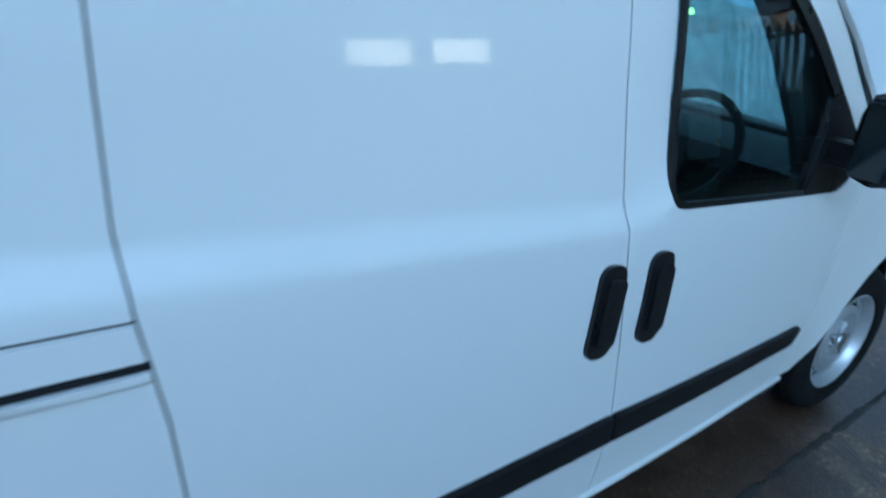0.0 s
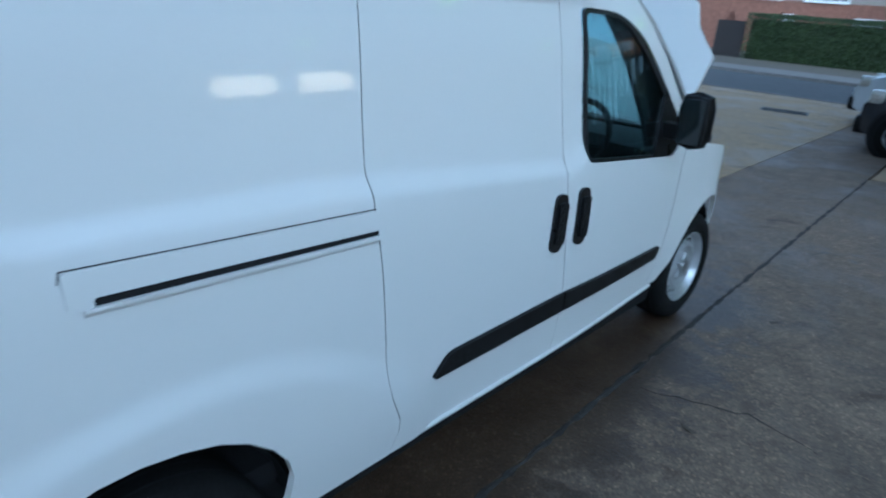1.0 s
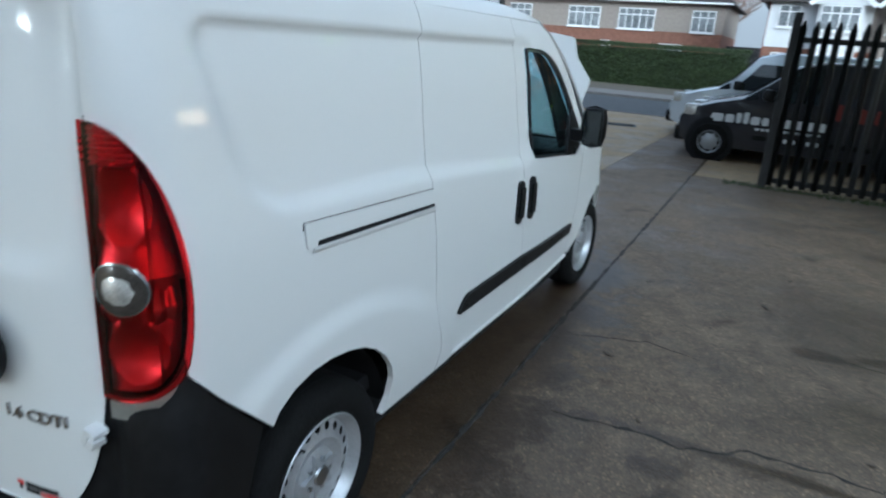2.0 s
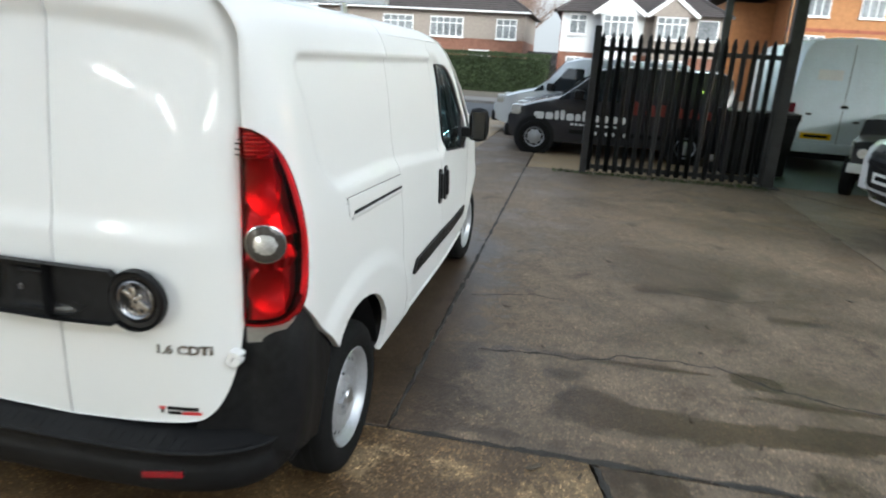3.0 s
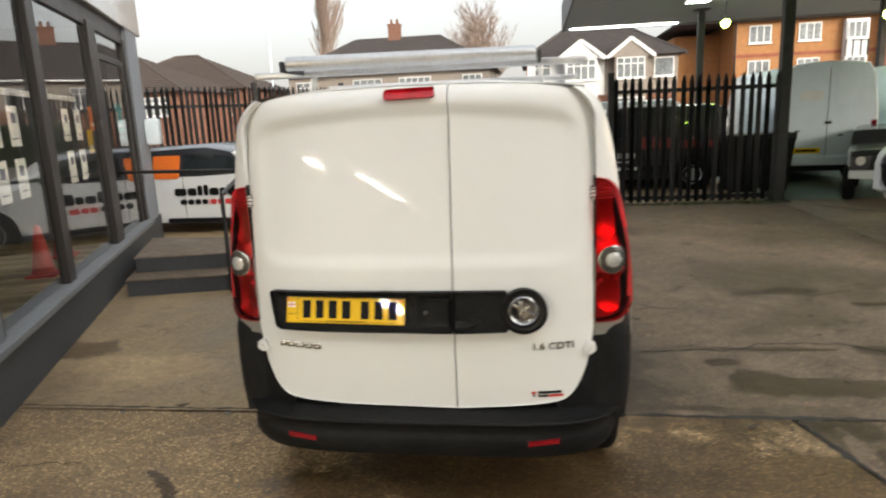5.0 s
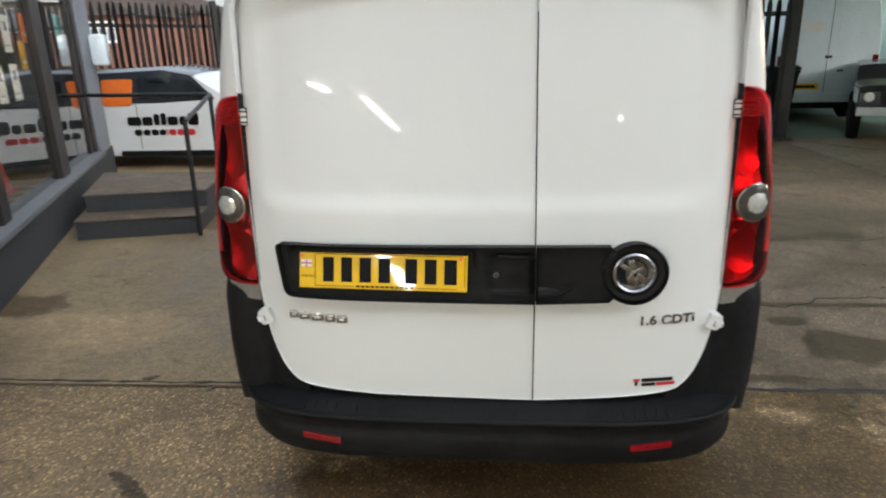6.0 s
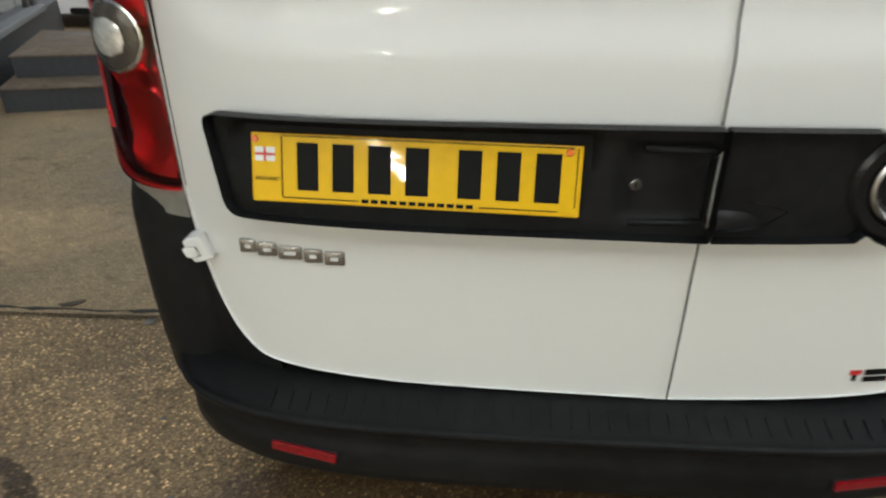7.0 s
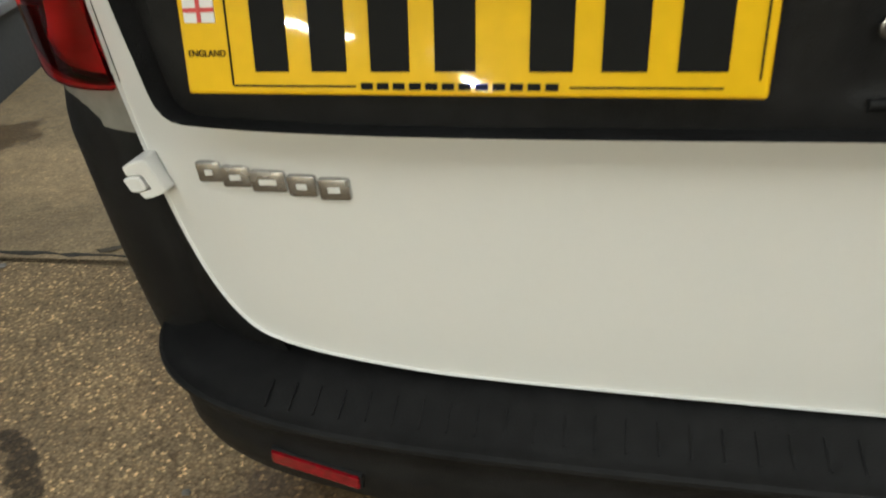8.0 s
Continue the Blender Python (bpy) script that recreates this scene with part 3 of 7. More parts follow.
for n in range(16):
    x, y = rng.uniform(1.1, 4.2), rng.uniform(0.2, 6.5)
    bm = bmesh.new()
    a = rng.uniform(0, 3.1)
    k = rng.uniform(0.012, 0.03)
    vs = [bm.verts.new((k * math.cos(t) * 1.7, k * 0.55 * math.sin(t), 0.004 + 0.006 * math.cos(2 * t))) for t in (0, 0.8, 1.6, 2.4, 3.14, 4.0, 4.7, 5.5)]
    bm.faces.new(vs)
    bmesh.ops.solidify(bm, geom=bm.faces[:], thickness=0.002)
    single("dead_leaf", bm, EARTH, "small brown dead leaf lying on the concrete", "leaf", pose(x, y, 0.003, 0, 0, math.degrees(a)), group="dead leaves on the yard")
bm = bmesh.new()
vs = [bm.verts.new((0.03 * math.cos(t) * 1.7, 0.015 * math.sin(t), 0.004 + 0.008 * math.cos(2 * t))) for t in (0, 0.8, 1.6, 2.4, 3.14, 4.0, 4.7, 5.5)]
bm.faces.new(vs)
bmesh.ops.solidify(bm, geom=bm.faces[:], thickness=0.002)
single("dead_leaf", bm, EARTH, "small brown dead leaf lying on the concrete", "leaf", pose(-1.72, 0.97, 0.003, 0, 0, 25), group="dead leaves on the yard")


# ---- palisade gate and fences ----
def pale(height):
    """One W-section palisade pale with a split pointed top."""
    bm = bmesh.new()
    prof = [(-0.040, 0.012), (-0.022, -0.006), (0, 0.008), (0.022, -0.006), (0.040, 0.012)]
    rows = []
    for z, s in ((0.0, 1), (height - 0.11, 1), (height - 0.02, 0.45), (height, 0.12)):
        rows.append([bm.verts.new((x * s, y, z)) for x, y in prof])
    for a, b in zip(rows, rows[1:]):
        for i in range(4):
            bm.faces.new((a[i], a[i + 1], b[i + 1], b[i]))
    bmesh.ops.solidify(bm, geom=bm.faces[:], thickness=0.004)
    me = bpy.data.meshes.new("pale")
    bm.to_mesh(me)
    bm.free()
    me.materials.append(IRON)
    return me


def palisade(name, label, a, b, height, spacing, rails, posts=()):
    a, b = Vector(a), Vector(b)
    d = b - a
    ang = math.degrees(math.atan2(d.y, d.x))
    th = thing(name, label, "gate" if "gate" in name else "fence", pose(a.x, a.y, 0, 0, 0, ang), kind="" if "gate" in name else "structure")
    L = d.length
    me = pale(height - 0.06)
    n = int(L / spacing)
    for i in range(n):
        o = new("pale", me)
        o.parent = th
        o.matrix_basis = pose((i + 0.6) * L / n, -0.03 + 0.003 * math.sin(i * 2.3), 0.05, 0, 0.4 * math.sin(i * 1.7), 0)
    for z in rails:
        part("rail", box(0, L, -0.015, 0.035, z - 0.035, z + 0.035, 0.004), IRON, th)
    for x in posts:
        part("post", box(x - 0.05, x + 0.05, -0.05, 0.05, 0.0, height + 0.08, 0.008), IRON, th)
    return th


palisade("palisade_gate", "open black palisade gate leaf with pointed steel pales", (1.78, 9.14), (4.55, 9.24), 2.2, 0.135, (0.12, 1.95), (0.0,))
palisade("palisade_fence", "tall black palisade fence with pointed pales", (-7.45, 9.4), (-4.35, 13.9), 2.52, 0.131, (0.35, 2.10), (0.3, 2.9, 5.4))
weeds = bmesh.new()
rng = random.Random(8)
for i in range(900):
    x = rng.uniform(1.3, 4.6)
    y = 9.12 + rng.gauss(0, 0.07)
    h, a = rng.uniform(0.02, 0.07), rng.uniform(0, 6.28)
    dx, dy = 0.006 * math.cos(a), 0.006 * math.sin(a)
    weeds.faces.new([weeds.verts.new(p) for p in ((x - dx, y - dy, 0), (x + dx, y + dy, 0), (x + rng.uniform(-0.03, 0.03), y + rng.uniform(-0.03, 0.03), h))])
single("weeds", weeds, GRASS, "thin green weeds growing in the joint under the gate", "weeds", kind="stuff")


def wheeled_bin(x, y, turn):
    th = thing("wheeled_bin", "black wheeled bin, a guess added for the dark mass behind the gate", "bin", pose(x, y, 0, 0, 0, turn), group="bins behind the gate")
    bm = bmesh.new()
    rows = [[bm.verts.new((a * wx, b * wy + oy, z)) for a, b in ((-1, -1), (1, -1), (1, 1), (-1, 1))] for z, wx, wy, oy in ((0.06, 0.21, 0.24, 0.0), (0.98, 0.28, 0.34, -0.04), (1.02, 0.30, 0.36, -0.04), (1.06, 0.30, 0.36, -0.04))]
    for a, b in zip(rows, rows[1:]):
        for i in range(4):
            bm.faces.new((a[i], a[(i + 1) % 4], b[(i + 1) % 4], b[i]))
    bm.faces.new(rows[0][::-1])
    bm.faces.new(rows[-1])
    bmesh.ops.bevel(bm, geom=bm.edges[:], offset=0.012, segments=2, affect="EDGES")
    part("body", bm, PLASTIC, th, smooth=True)
    part("lid", box(-0.30, 0.30, -0.42, 0.32, 1.06, 1.12, 0.025), PLASTIC, th, smooth=True)
    part("handle", tube((-0.2, 0.36, 1.04), (0.2, 0.36, 1.04), 0.016), PLASTIC, th, smooth=True)
    for k in (-1, 1):
        part("wheel", tube((k * 0.24, 0.22, 0.10), (k * 0.29, 0.22, 0.10), 0.10, n=24), RUBBER, th, smooth=True)


# bins are guessed, added to fill the low dark mass behind the gate
wheeled_bin(4.28, 10.3, 4)
wheeled_bin(4.90, 10.45, -6)

# ---- canopy over the forecourt ----
CZ = 4.2
canopy = thing("canopy", "wide flat forecourt canopy with grey soffit on black steel posts", "canopy", kind="structure")
part("soffit", box(1.42, 12.0, 3.4, 19.6, CZ, CZ + 0.12), SOFFIT, canopy)
part("fascia", box(1.36, 1.42, 3.34, 19.66, CZ - 0.06, CZ + 0.75, 0.01), FASCIA, canopy)
part("fascia", box(1.36, 12.0, 19.6, 19.66, CZ - 0.06, CZ + 0.75, 0.01), FASCIA, canopy)
part("fascia", box(1.36, 12.0, 3.34, 3.40, CZ - 0.06, CZ + 0.75, 0.01), FASCIA, canopy)
part("roof_deck", box(1.42, 12.0, 3.4, 19.6, CZ + 0.6, CZ + 0.7), FASCIA, canopy)
part("edge_light_strip", box(1.6, 4.9, 19.42, 19.50, CZ - 0.03, CZ - 0.004, 0.004), SQUARE, canopy, "white lit strip along the canopy edge")
for px, py in ((4.62, 9.28), (5.0, 16.8), (9.6, 9.28), (9.6, 16.8)):
    post = part("canopy_post", box(px - 0.085, px + 0.085, py - 0.085, py + 0.085, 0.0, CZ, 0.012), IRON, canopy)
    part("head_plate", box(px - 0.2, px + 0.2, py - 0.2, py + 0.2, CZ - 0.03, CZ - 0.002), IRON, post)
    part("base_plate", box(px - 0.16, px + 0.16, py - 0.16, py + 0.16, 0.0, 0.02), IRON, post)


def panel_light(x, y):
    th = thing("canopy_light", "square white lit panel light on the canopy soffit", "light", pose(x, y, CZ), group="canopy panel lights")
    part("housing", box(-0.30, 0.30, -0.30, 0.30, -0.05, 0.0, 0.01), UPVC, th)
    part("diffuser", box(-0.26, 0.26, -0.26, 0.26, -0.062, -0.05, 0.004), SQUARE, th)


for x, y in ((4.5, 13.3), (4.47, 14.8), (8.2, 13.3)):
    panel_light(x, y)


def hanging_lamp(x, y):
    th = thing("hanging_lamp", "small greenish discharge lamp hanging under the canopy", "lamp", pose(x, y, CZ), group="hanging lamps")
    part("stem", tube((0, 0, 0), (0, 0, -0.55), 0.012, n=8), IRON, th)
    part("cap", lathe([(-0.62, 0.075), (-0.56, 0.06), (-0.54, 0.02)], 16, "z"), IRON, th, smooth=True)
    part("bulb", lathe([(-0.80, 0.01), (-0.785, 0.06), (-0.74, 0.09), (-0.68, 0.10), (-0.62, 0.07)], 18, "z"), GREENBULB, th, smooth=True)


hanging_lamp(4.89, 14.0)
hanging_lamp(8.36, 14.0)
hanging_lamp(4.6, 6.4)
hanging_lamp(8.4, 7.0)

# unseen white wall, added to close the forecourt and cut the low sky glow
closing = thing("wall_east", "unseen white rendered wall added beyond the forecourt to cut sky glow", "wall", kind="structure")
part("wall", box(17.0, 17.25, -20.7, 31.0, 0, 4.2), RENDER, closing)
part("coping", box(16.95, 17.30, -20.7, 31.0, 4.2, 4.28, 0.01), PAVE, closing)
# unseen glowing panes, added to make the two cream reflections on the van's side
for y0, y1 in ((9.9, 12.0), (12.85, 15.1)):
    wf = part("patch_frame", box(16.96, 17.0, y0 - 0.07, y1 + 0.07, 2.28, 3.37, 0.008), UPVC, closing, "unseen white frame round an added glowing pane")
    part("glow_pane", box(16.95, 16.958, y0, y1, 2.35, 3.30), PATCHGLOW, wf, "unseen glowing pane added for a cream reflection in the van")

# ---- unseen workshop shelter behind the camera, added to hold the battens ----
shelter = thing("workshop", "unseen open-fronted shelter with white lined roof, added to hold battens and block the sun", "workshop", kind="structure")
# 18 m wall, this high only to keep the low sun off the yard
part("back_wall", box(-28, 36, -21.0, -20.7, 0, 18.0), GREYPAINT, shelter)
part("side_wall", box(-9.3, -9, -20.7, -3.9, 0, 3.9), GREYPAINT, shelter)
part("side_wall", box(9.5, 9.8, -20.7, -6.0, 0, 3.9), GREYPAINT, shelter)
part("soffit", box(-9, 9.5, -20.7, -3.9, 2.90, 3.1), SOFFIT, shelter)
part("fascia", box(-9.3, 9.8, -3.9, -3.75, 2.8, 4.0), FASCIA, shelter)


def tube_light(x, y, turn):
    th = thing("fluorescent_light", "twin white fluorescent batten under the shelter roof", "light", pose(x, y, 2.90, 0, 0, turn), group="fluorescent battens")
    part("batten", box(-0.78, 0.78, -0.07, 0.07, -0.06, 0.0, 0.008), UPVC, th)
    for d in (-0.045, 0.045):
        part("tube", tube((-0.75, d, -0.085), (0.75, d, -0.085), 0.019, n=10), TUBE, th)
    lamp = new("batten_light", bpy.data.lights.new("batten_light", "AREA"))
    lamp.data.shape, lamp.data.size, lamp.data.size_y, lamp.data.energy, lamp.data.color = "RECTANGLE", 1.3, 0.13, 300, (1.0, 0.89, 0.72)
    lamp.matrix_world = pose(x, y, 2.78, 0, 0, turn)


for x, y, a in ((-3.05, -9.8, 96), (-3.25, -12.1, 96), (-3.47, -14.5, 96), (-3.70, -16.9, 96), (-4.35, -7.4, 113), (4.9, -14.6, 113)):
    tube_light(x, y, a)

# ---- shop with glazed front ----
SA = math.degrees(math.atan2(6.557 - 1.935, -5.22 + 3.25))
shop = thing("shop", "grey painted shop with a tall glazed front", "shop", pose(-3.25, 1.935, 0, 0, 0, SA), kind="structure")
part("plinth_wall", box(-2.2, 5.12, 0.0, 0.22, 0, 0.40), DARKGREY, shop)
part("window_sill", box(-2.2, 4.20, -0.06, 0.20, 0.40, 0.455, 0.01), GREYPAINT, shop)
part("corner_pillar", box(4.20, 4.94, 0.0, 0.30, 0.40, 3.02), BLUEGREY, shop, "blue-grey painted corner pillar")
part("pillar", box(-1.75, -1.15, 0.0, 0.25, 0.455, 3.1), GREYPAINT, shop)
part("end_wall", box(4.74, 4.94, 0.30, 6.0, 0.0, 3.1), GREYPAINT, shop)
part("fascia_sign_board", box(-2.2, 5.20, -0.02, 0.25, 3.02, 3.95, 0.015), FASCIAGLOSS, shop, "glossy pale grey fascia board")
part("roof_slab", box(-2.2, 4.94, 0.25, 6.0, 3.1, 3.4), GREYPAINT, shop)
part("back_wall", box(-2.2, 4.74, 5.0, 5.2, 0.0, 3.1), SHOPWALL, shop)
part("floor", box(-2.2, 4.74, 0.22, 5.0, 0.0, 0.17), SHOPFLOOR, shop)
for i in range(36):
    part("floor_board", box(-2.18 + i * 0.19, -2.18 + i * 0.19 + 0.178, 0.24, 4.9, 0.17, 0.182 + 0.001 * (i % 3)), SHOPFLOOR if i % 2 else BOARD, shop)
part("left_wall", box(-2.4, -2.2, 0.0, 5.2, 0.0, 3.4), GREYPAINT, shop)
win = part("window_frame", box(-1.15, 4.20, 0.04, 0.12, 2.80, 2.88, 0.006), FRAME, shop, "dark brown window frame")
for x0, x1 in ((0.36, 0.55), (2.24, 2.58), (4.06, 4.20), (-1.15, -1.07)):
    part("mullion", box(x0, x1, 0.02, 0.10, 0.455, 2.86, 0.008), FRAME, win)
part("transom", box(2.58, 4.06, 0.05, 0.11, 2.50, 2.57, 0.005), FRAME, win)
part("door_stile", box(2.60, 2.67, 0.05, 0.11, 0.455, 2.50, 0.005), FRAME, win)
part("door_stile", box(3.92, 4.04, 0.05, 0.11, 0.455, 2.50, 0.005), FRAME, win)
part("top_panel", box(-1.15, 4.20, 0.05, 0.12, 2.88, 3.02), FRAME, win)
for x0, x1 in ((-1.07, 0.36), (0.55, 2.24), (2.58, 4.06), (-2.2, -1.75)):
    g = part("pane", box(x0, x1, 0.070, 0.078, 0.455, 2.80), SHOPGLASS, win, "clear shop window glass")
    g.visible_shadow = False


def shop_pose(x, y, z, turn=0):
    return pose(-3.25, 1.935, 0, 0, 0, SA) @ pose(x, y, z, 0, 0, turn)


rng = random.Random(11)
for z in (1.625, 1.235):
    for x in (-0.80, -0.40, -0.02, 0.62, 1.31, 1.72):
        th = thing("price_sheet", "white printed price sheet hung behind the shop window", "poster", shop_pose(x, 0.12, z), group="price sheets in the window")
        part("sheet", box(-0.105, 0.105, 0, 0.003, 0, 0.297), PAPER, th)
        part("picture_block", box(-0.042, 0.042, -0.003, 0, 0.17, 0.245), SLATE, th)
        part("print_bar", box(-0.06, 0.06, -0.003, 0, 0.05, 0.060), SLATE, th)
rail_th = thing("display_rail", "pale horizontal rail behind the shop window", "rail", shop_pose(0, 0.25, 2.02))
part("bar", box(-1.1, 2.3, 0, 0.03, 0, 0.05, 0.005), UPVC, rail_th)
for x, z, w, h, mm, lab in ((2.30, 1.71, 0.40, 0.25, ORANGE, "orange printed notice stuck inside the glass"), (3.58, 1.66, 0.36, 0.36, TEAL, "teal and white notice stuck inside the glass"),
                            (2.02, 1.48, 0.20, 0.24, YELLOW, "yellow notice stuck inside the glass")):
    th = thing("window_notice", lab, "notice", shop_pose(x, 0.10, z))
    part("card", box(-w / 2, w / 2, 0, 0.003, 0, h), mm, th)
    part("print_bar", box(-w * 0.35, w * 0.35, -0.003, 0, h * 0.2, h * 0.32), WHITEINK, th)


def cone(x, y):
    th = thing("traffic_cone", "small red traffic cone on the shop floor", "cone", shop_pose(x, y, 0.18), group="cones in the shop")
    part("foot", box(-0.15, 0.15, -0.15, 0.15, 0, 0.03, 0.006), REDCONE, th)
    part("body", lathe([(0.03, 0.12), (0.30, 0.075), (0.55, 0.028), (0.56, 0.0)], 20, "z"), REDCONE, th, smooth=True)


cone(2.2, 0.8)
cone(3.3, 0.9)
desk = thing("sales_desk", "grey sales desk inside the shop", "desk", shop_pose(0.6, 2.6, 0.18))
part("desktop", box(-0.8, 0.8, -0.4, 0.4, 0.72, 0.75, 0.005), DASH, desk)
for x in (-0.75, 0.71):
    part("end_panel", box(x, x + 0.04, -0.38, 0.38, 0, 0.72), DASH, desk)
alarm = thing("wall_unit", "round-fronted grey box fixed to the shop corner", "wall unit", shop_pose(4.78, 0.0, 1.62))
part("body", box(-0.14, 0.14, -0.20, 0.0, -0.16, 0.22, 0.05), GREYVAN, alarm, smooth=True)
part("vent_band", box(-0.10, 0.10, -0.206, -0.2, -0.08, -0.04), SATIN, alarm)

# steps to the shop's side door
steps = thing("steps", "two worn concrete steps up to a landing", "steps", kind="structure")
# dark grey step bodies: grime, and the risers' shade put into the colour
part("step", slab([(-3.72, 3.42), (-2.70, 3.68), (-2.95, 4.95), (-4.36, 4.95)], 0.0, 0.160, 0.006), DARKGREY, steps)
part("step", slab([(-3.82, 3.76), (-2.76, 4.02), (-2.95, 4.95), (-4.36, 4.95)], 0.16, 0.325, 0.006), DARKGREY, steps)
part("tread", slab([(-3.735, 3.41), (-2.69, 3.67), (-2.95, 4.94), (-4.35, 4.94)], 0.161, 0.172, 0.004), CONC, steps)
part("tread", slab([(-3.835, 3.75), (-2.75, 4.01), (-2.95, 4.94), (-4.35, 4.94)], 0.326, 0.337, 0.004), CONC, steps)
handrail = thing("handrail", "black tubular steel handrail beside the steps", "handrail")
rb = bmesh.new()
for a, b in (((-2.66, 3.60, 0.0), (-2.66, 3.60, 1.02)), ((-2.66, 3.60, 1.02), (-2.86, 4.6, 1.18)), ((-2.86, 4.6, 1.18), (-2.86, 4.6, 0.33)), ((-2.86, 4.6, 1.18), (-4.75, 4.95, 1.18))):
    add_tube(rb, a, b, 0.021, n=10)
part("tube_frame", rb, IRON, handrail, smooth=True)


# ---- far houses ----
def window(parent, x, z, w, h, y=-0.0, bars=3, top=True, deep=0.06):
    wf = part("window", box(x, x + w, y - deep, y - 0.005, z, z + h), UPVC, parent, "white framed window")
    n = bars
    for i in range(n):
        a, b = x + 0.06 + i * (w - 0.06) / n, x + (i + 1) * (w - 0.06) / n
        zt = z + h - 0.06
        if top:
            part("pane", box(a, b, y - deep - 0.012, y - deep - 0.004, z + 0.06, z + h * 0.66), PANE, wf)
            part("pane", box(a, b, y - deep - 0.012, y - deep - 0.004, z + h * 0.66 + 0.06, zt), PANE, wf)
        else:
            part("pane", box(a, b, y - deep - 0.012, y - deep - 0.004, z + 0.06, zt), PANE, wf)
    part("sill", box(x - 0.05, x + w + 0.05, y - deep - 0.07, y - 0.005, z - 0.07, z - 0.005), UPVC, wf)
    return wf


def hip_roof(parent, x0, x1, y0, y1, z0, z1, hip, material, over=0.4):
    """A hipped roof with courses of tiles as low steps on its front and end slopes."""
    bm = bmesh.new()
    x0, x1, y0, y1 = x0 - over, x1 + over, y0 - over, y1 + over
    ym = (y0 + y1) / 2
    pts = [Vector(p) for p in ((x0, y0, z0), (x1, y0, z0), (x1, y1, z0), (x0, y1, z0), (x0 + hip, ym, z1), (x1 - hip, ym, z1))]
    v = [bm.verts.new(p) for p in pts]
    for q in ((0, 1, 5, 4), (1, 2, 5), (2, 3, 4, 5), (3, 0, 4), (3, 2, 1, 0)):
        bm.faces.new([v[i] for i in q])
    roof = part("roof", bm, material, parent)
    n = 18
    for p0, p1, q0, q1 in ((pts[0], pts[1], pts[4], pts[5]), (pts[1], pts[2], pts[5], pts[5]), (pts[3], pts[0], pts[4], pts[4])):
        up = (p1 - p0).cross(q0 - p0).normalized() * 0.05
        for i in range(n):
            t0, t1 = i / n, (i + 1) / n
            a, b, c, d = p0.lerp(q0, t0), p1.lerp(q1, t0), p1.lerp(q1, t1), p0.lerp(q0, t1)
            cb = bmesh.new()
            w = [cb.verts.new(p) for p in (a + up, b + up, c + up * 0.15, d + up * 0.15, a, b)]
            if (c - d).length > 1e-4:
                cb.faces.new((w[0], w[1], w[2], w[3]))
            else:
                cb.faces.new((w[0], w[1], w[2]))
            cb.faces.new((w[4], w[5], w[1], w[0]))
            part("tile_course", cb, material, roof)
    for p, q in ((pts[0], pts[4]), (pts[1], pts[5]), (pts[4], pts[5])):
        part("ridge_tiles", tube(p, q, 0.11, n=6), material, roof)
    return roof


def chimney(parent, x, y, z, h, material):
    c = part("chimney", box(x - 0.45, x + 0.45, y - 0.3, y + 0.3, z, z + h), material, parent)
    part("chimney_cap", box(x - 0.5, x + 0.5, y - 0.35, y + 0.35, z + h, z + h + 0.1), material, c)
    for d in (-0.22, 0.22):
        part("chimney_pot", lathe([(z + h + 0.1, 0.11), (z + h + 0.45, 0.09)], 12, "z"), BRICK, c).location = (x + d, y, 0)


# long semi with pebbledash upper storey, behind the hedge
h1 = thing("house", "pebbledashed semi-detached house with dark hipped roof and brick base", "house", pose(-16.9, 43, 0))
part("lower_wall", box(0, 14.3, 0, 9, -0.3, 3.0), BRICK, h1, "red brick lower wall")
part("upper_wall", box(0, 14.3, 0.02, 9, 3.0, 4.85), PEBBLE, h1, "grey-buff pebbledash")
roof = hip_roof(h1, 0, 14.3, 0, 9, 4.72, 7.42, 4.3, TILE)
part("gutter", box(-0.4, 14.7, -0.46, -0.36, 4.66, 4.76), UPVC, roof)
chimney(h1, 6.95, 4.5, 6.9, 1.45, BRICK)
for x, w, b in ((0.55, 1.55, 3), (4.7, 2.1, 4), (8.0, 2.25, 5), (12.45, 1.35, 3)):
    window(h1, x, 3.05, w, 1.25, bars=b)
for x in (4.5, 7.85):
    part("bay_wall", box(x, x + 2.55, -0.5, 0.0, 0, 2.4), BRICK, h1)
for x in (6.3, 10.7):
    window(h1, x, 0.9, 1.4, 1.4)

# white rendered pair with two gables
h2 = thing("house", "white rendered semi-detached house with twin gables and dark roof", "house", pose(0.05, 37, 0))
part("lower_wall", box(0, 8.45, 0, 9, -0.3, 2.4), BRICK, h2)
part("upper_wall", box(-0.02, 4.4, -0.03, 9, 2.4, 4.6), RENDER, h2, "white render")
part("upper_wall", box(4.4, 8.47, -0.03, 9, 2.4, 4.6), PEBBLE, h2, "beige render")
part("side_wall", box(-0.06, -0.02, 0, 9, -0.3, 4.6), BRICKD, h2)
hip_roof(h2, 0, 8.45, 0, 9, 4.5, 6.6, 2.7, TILE)
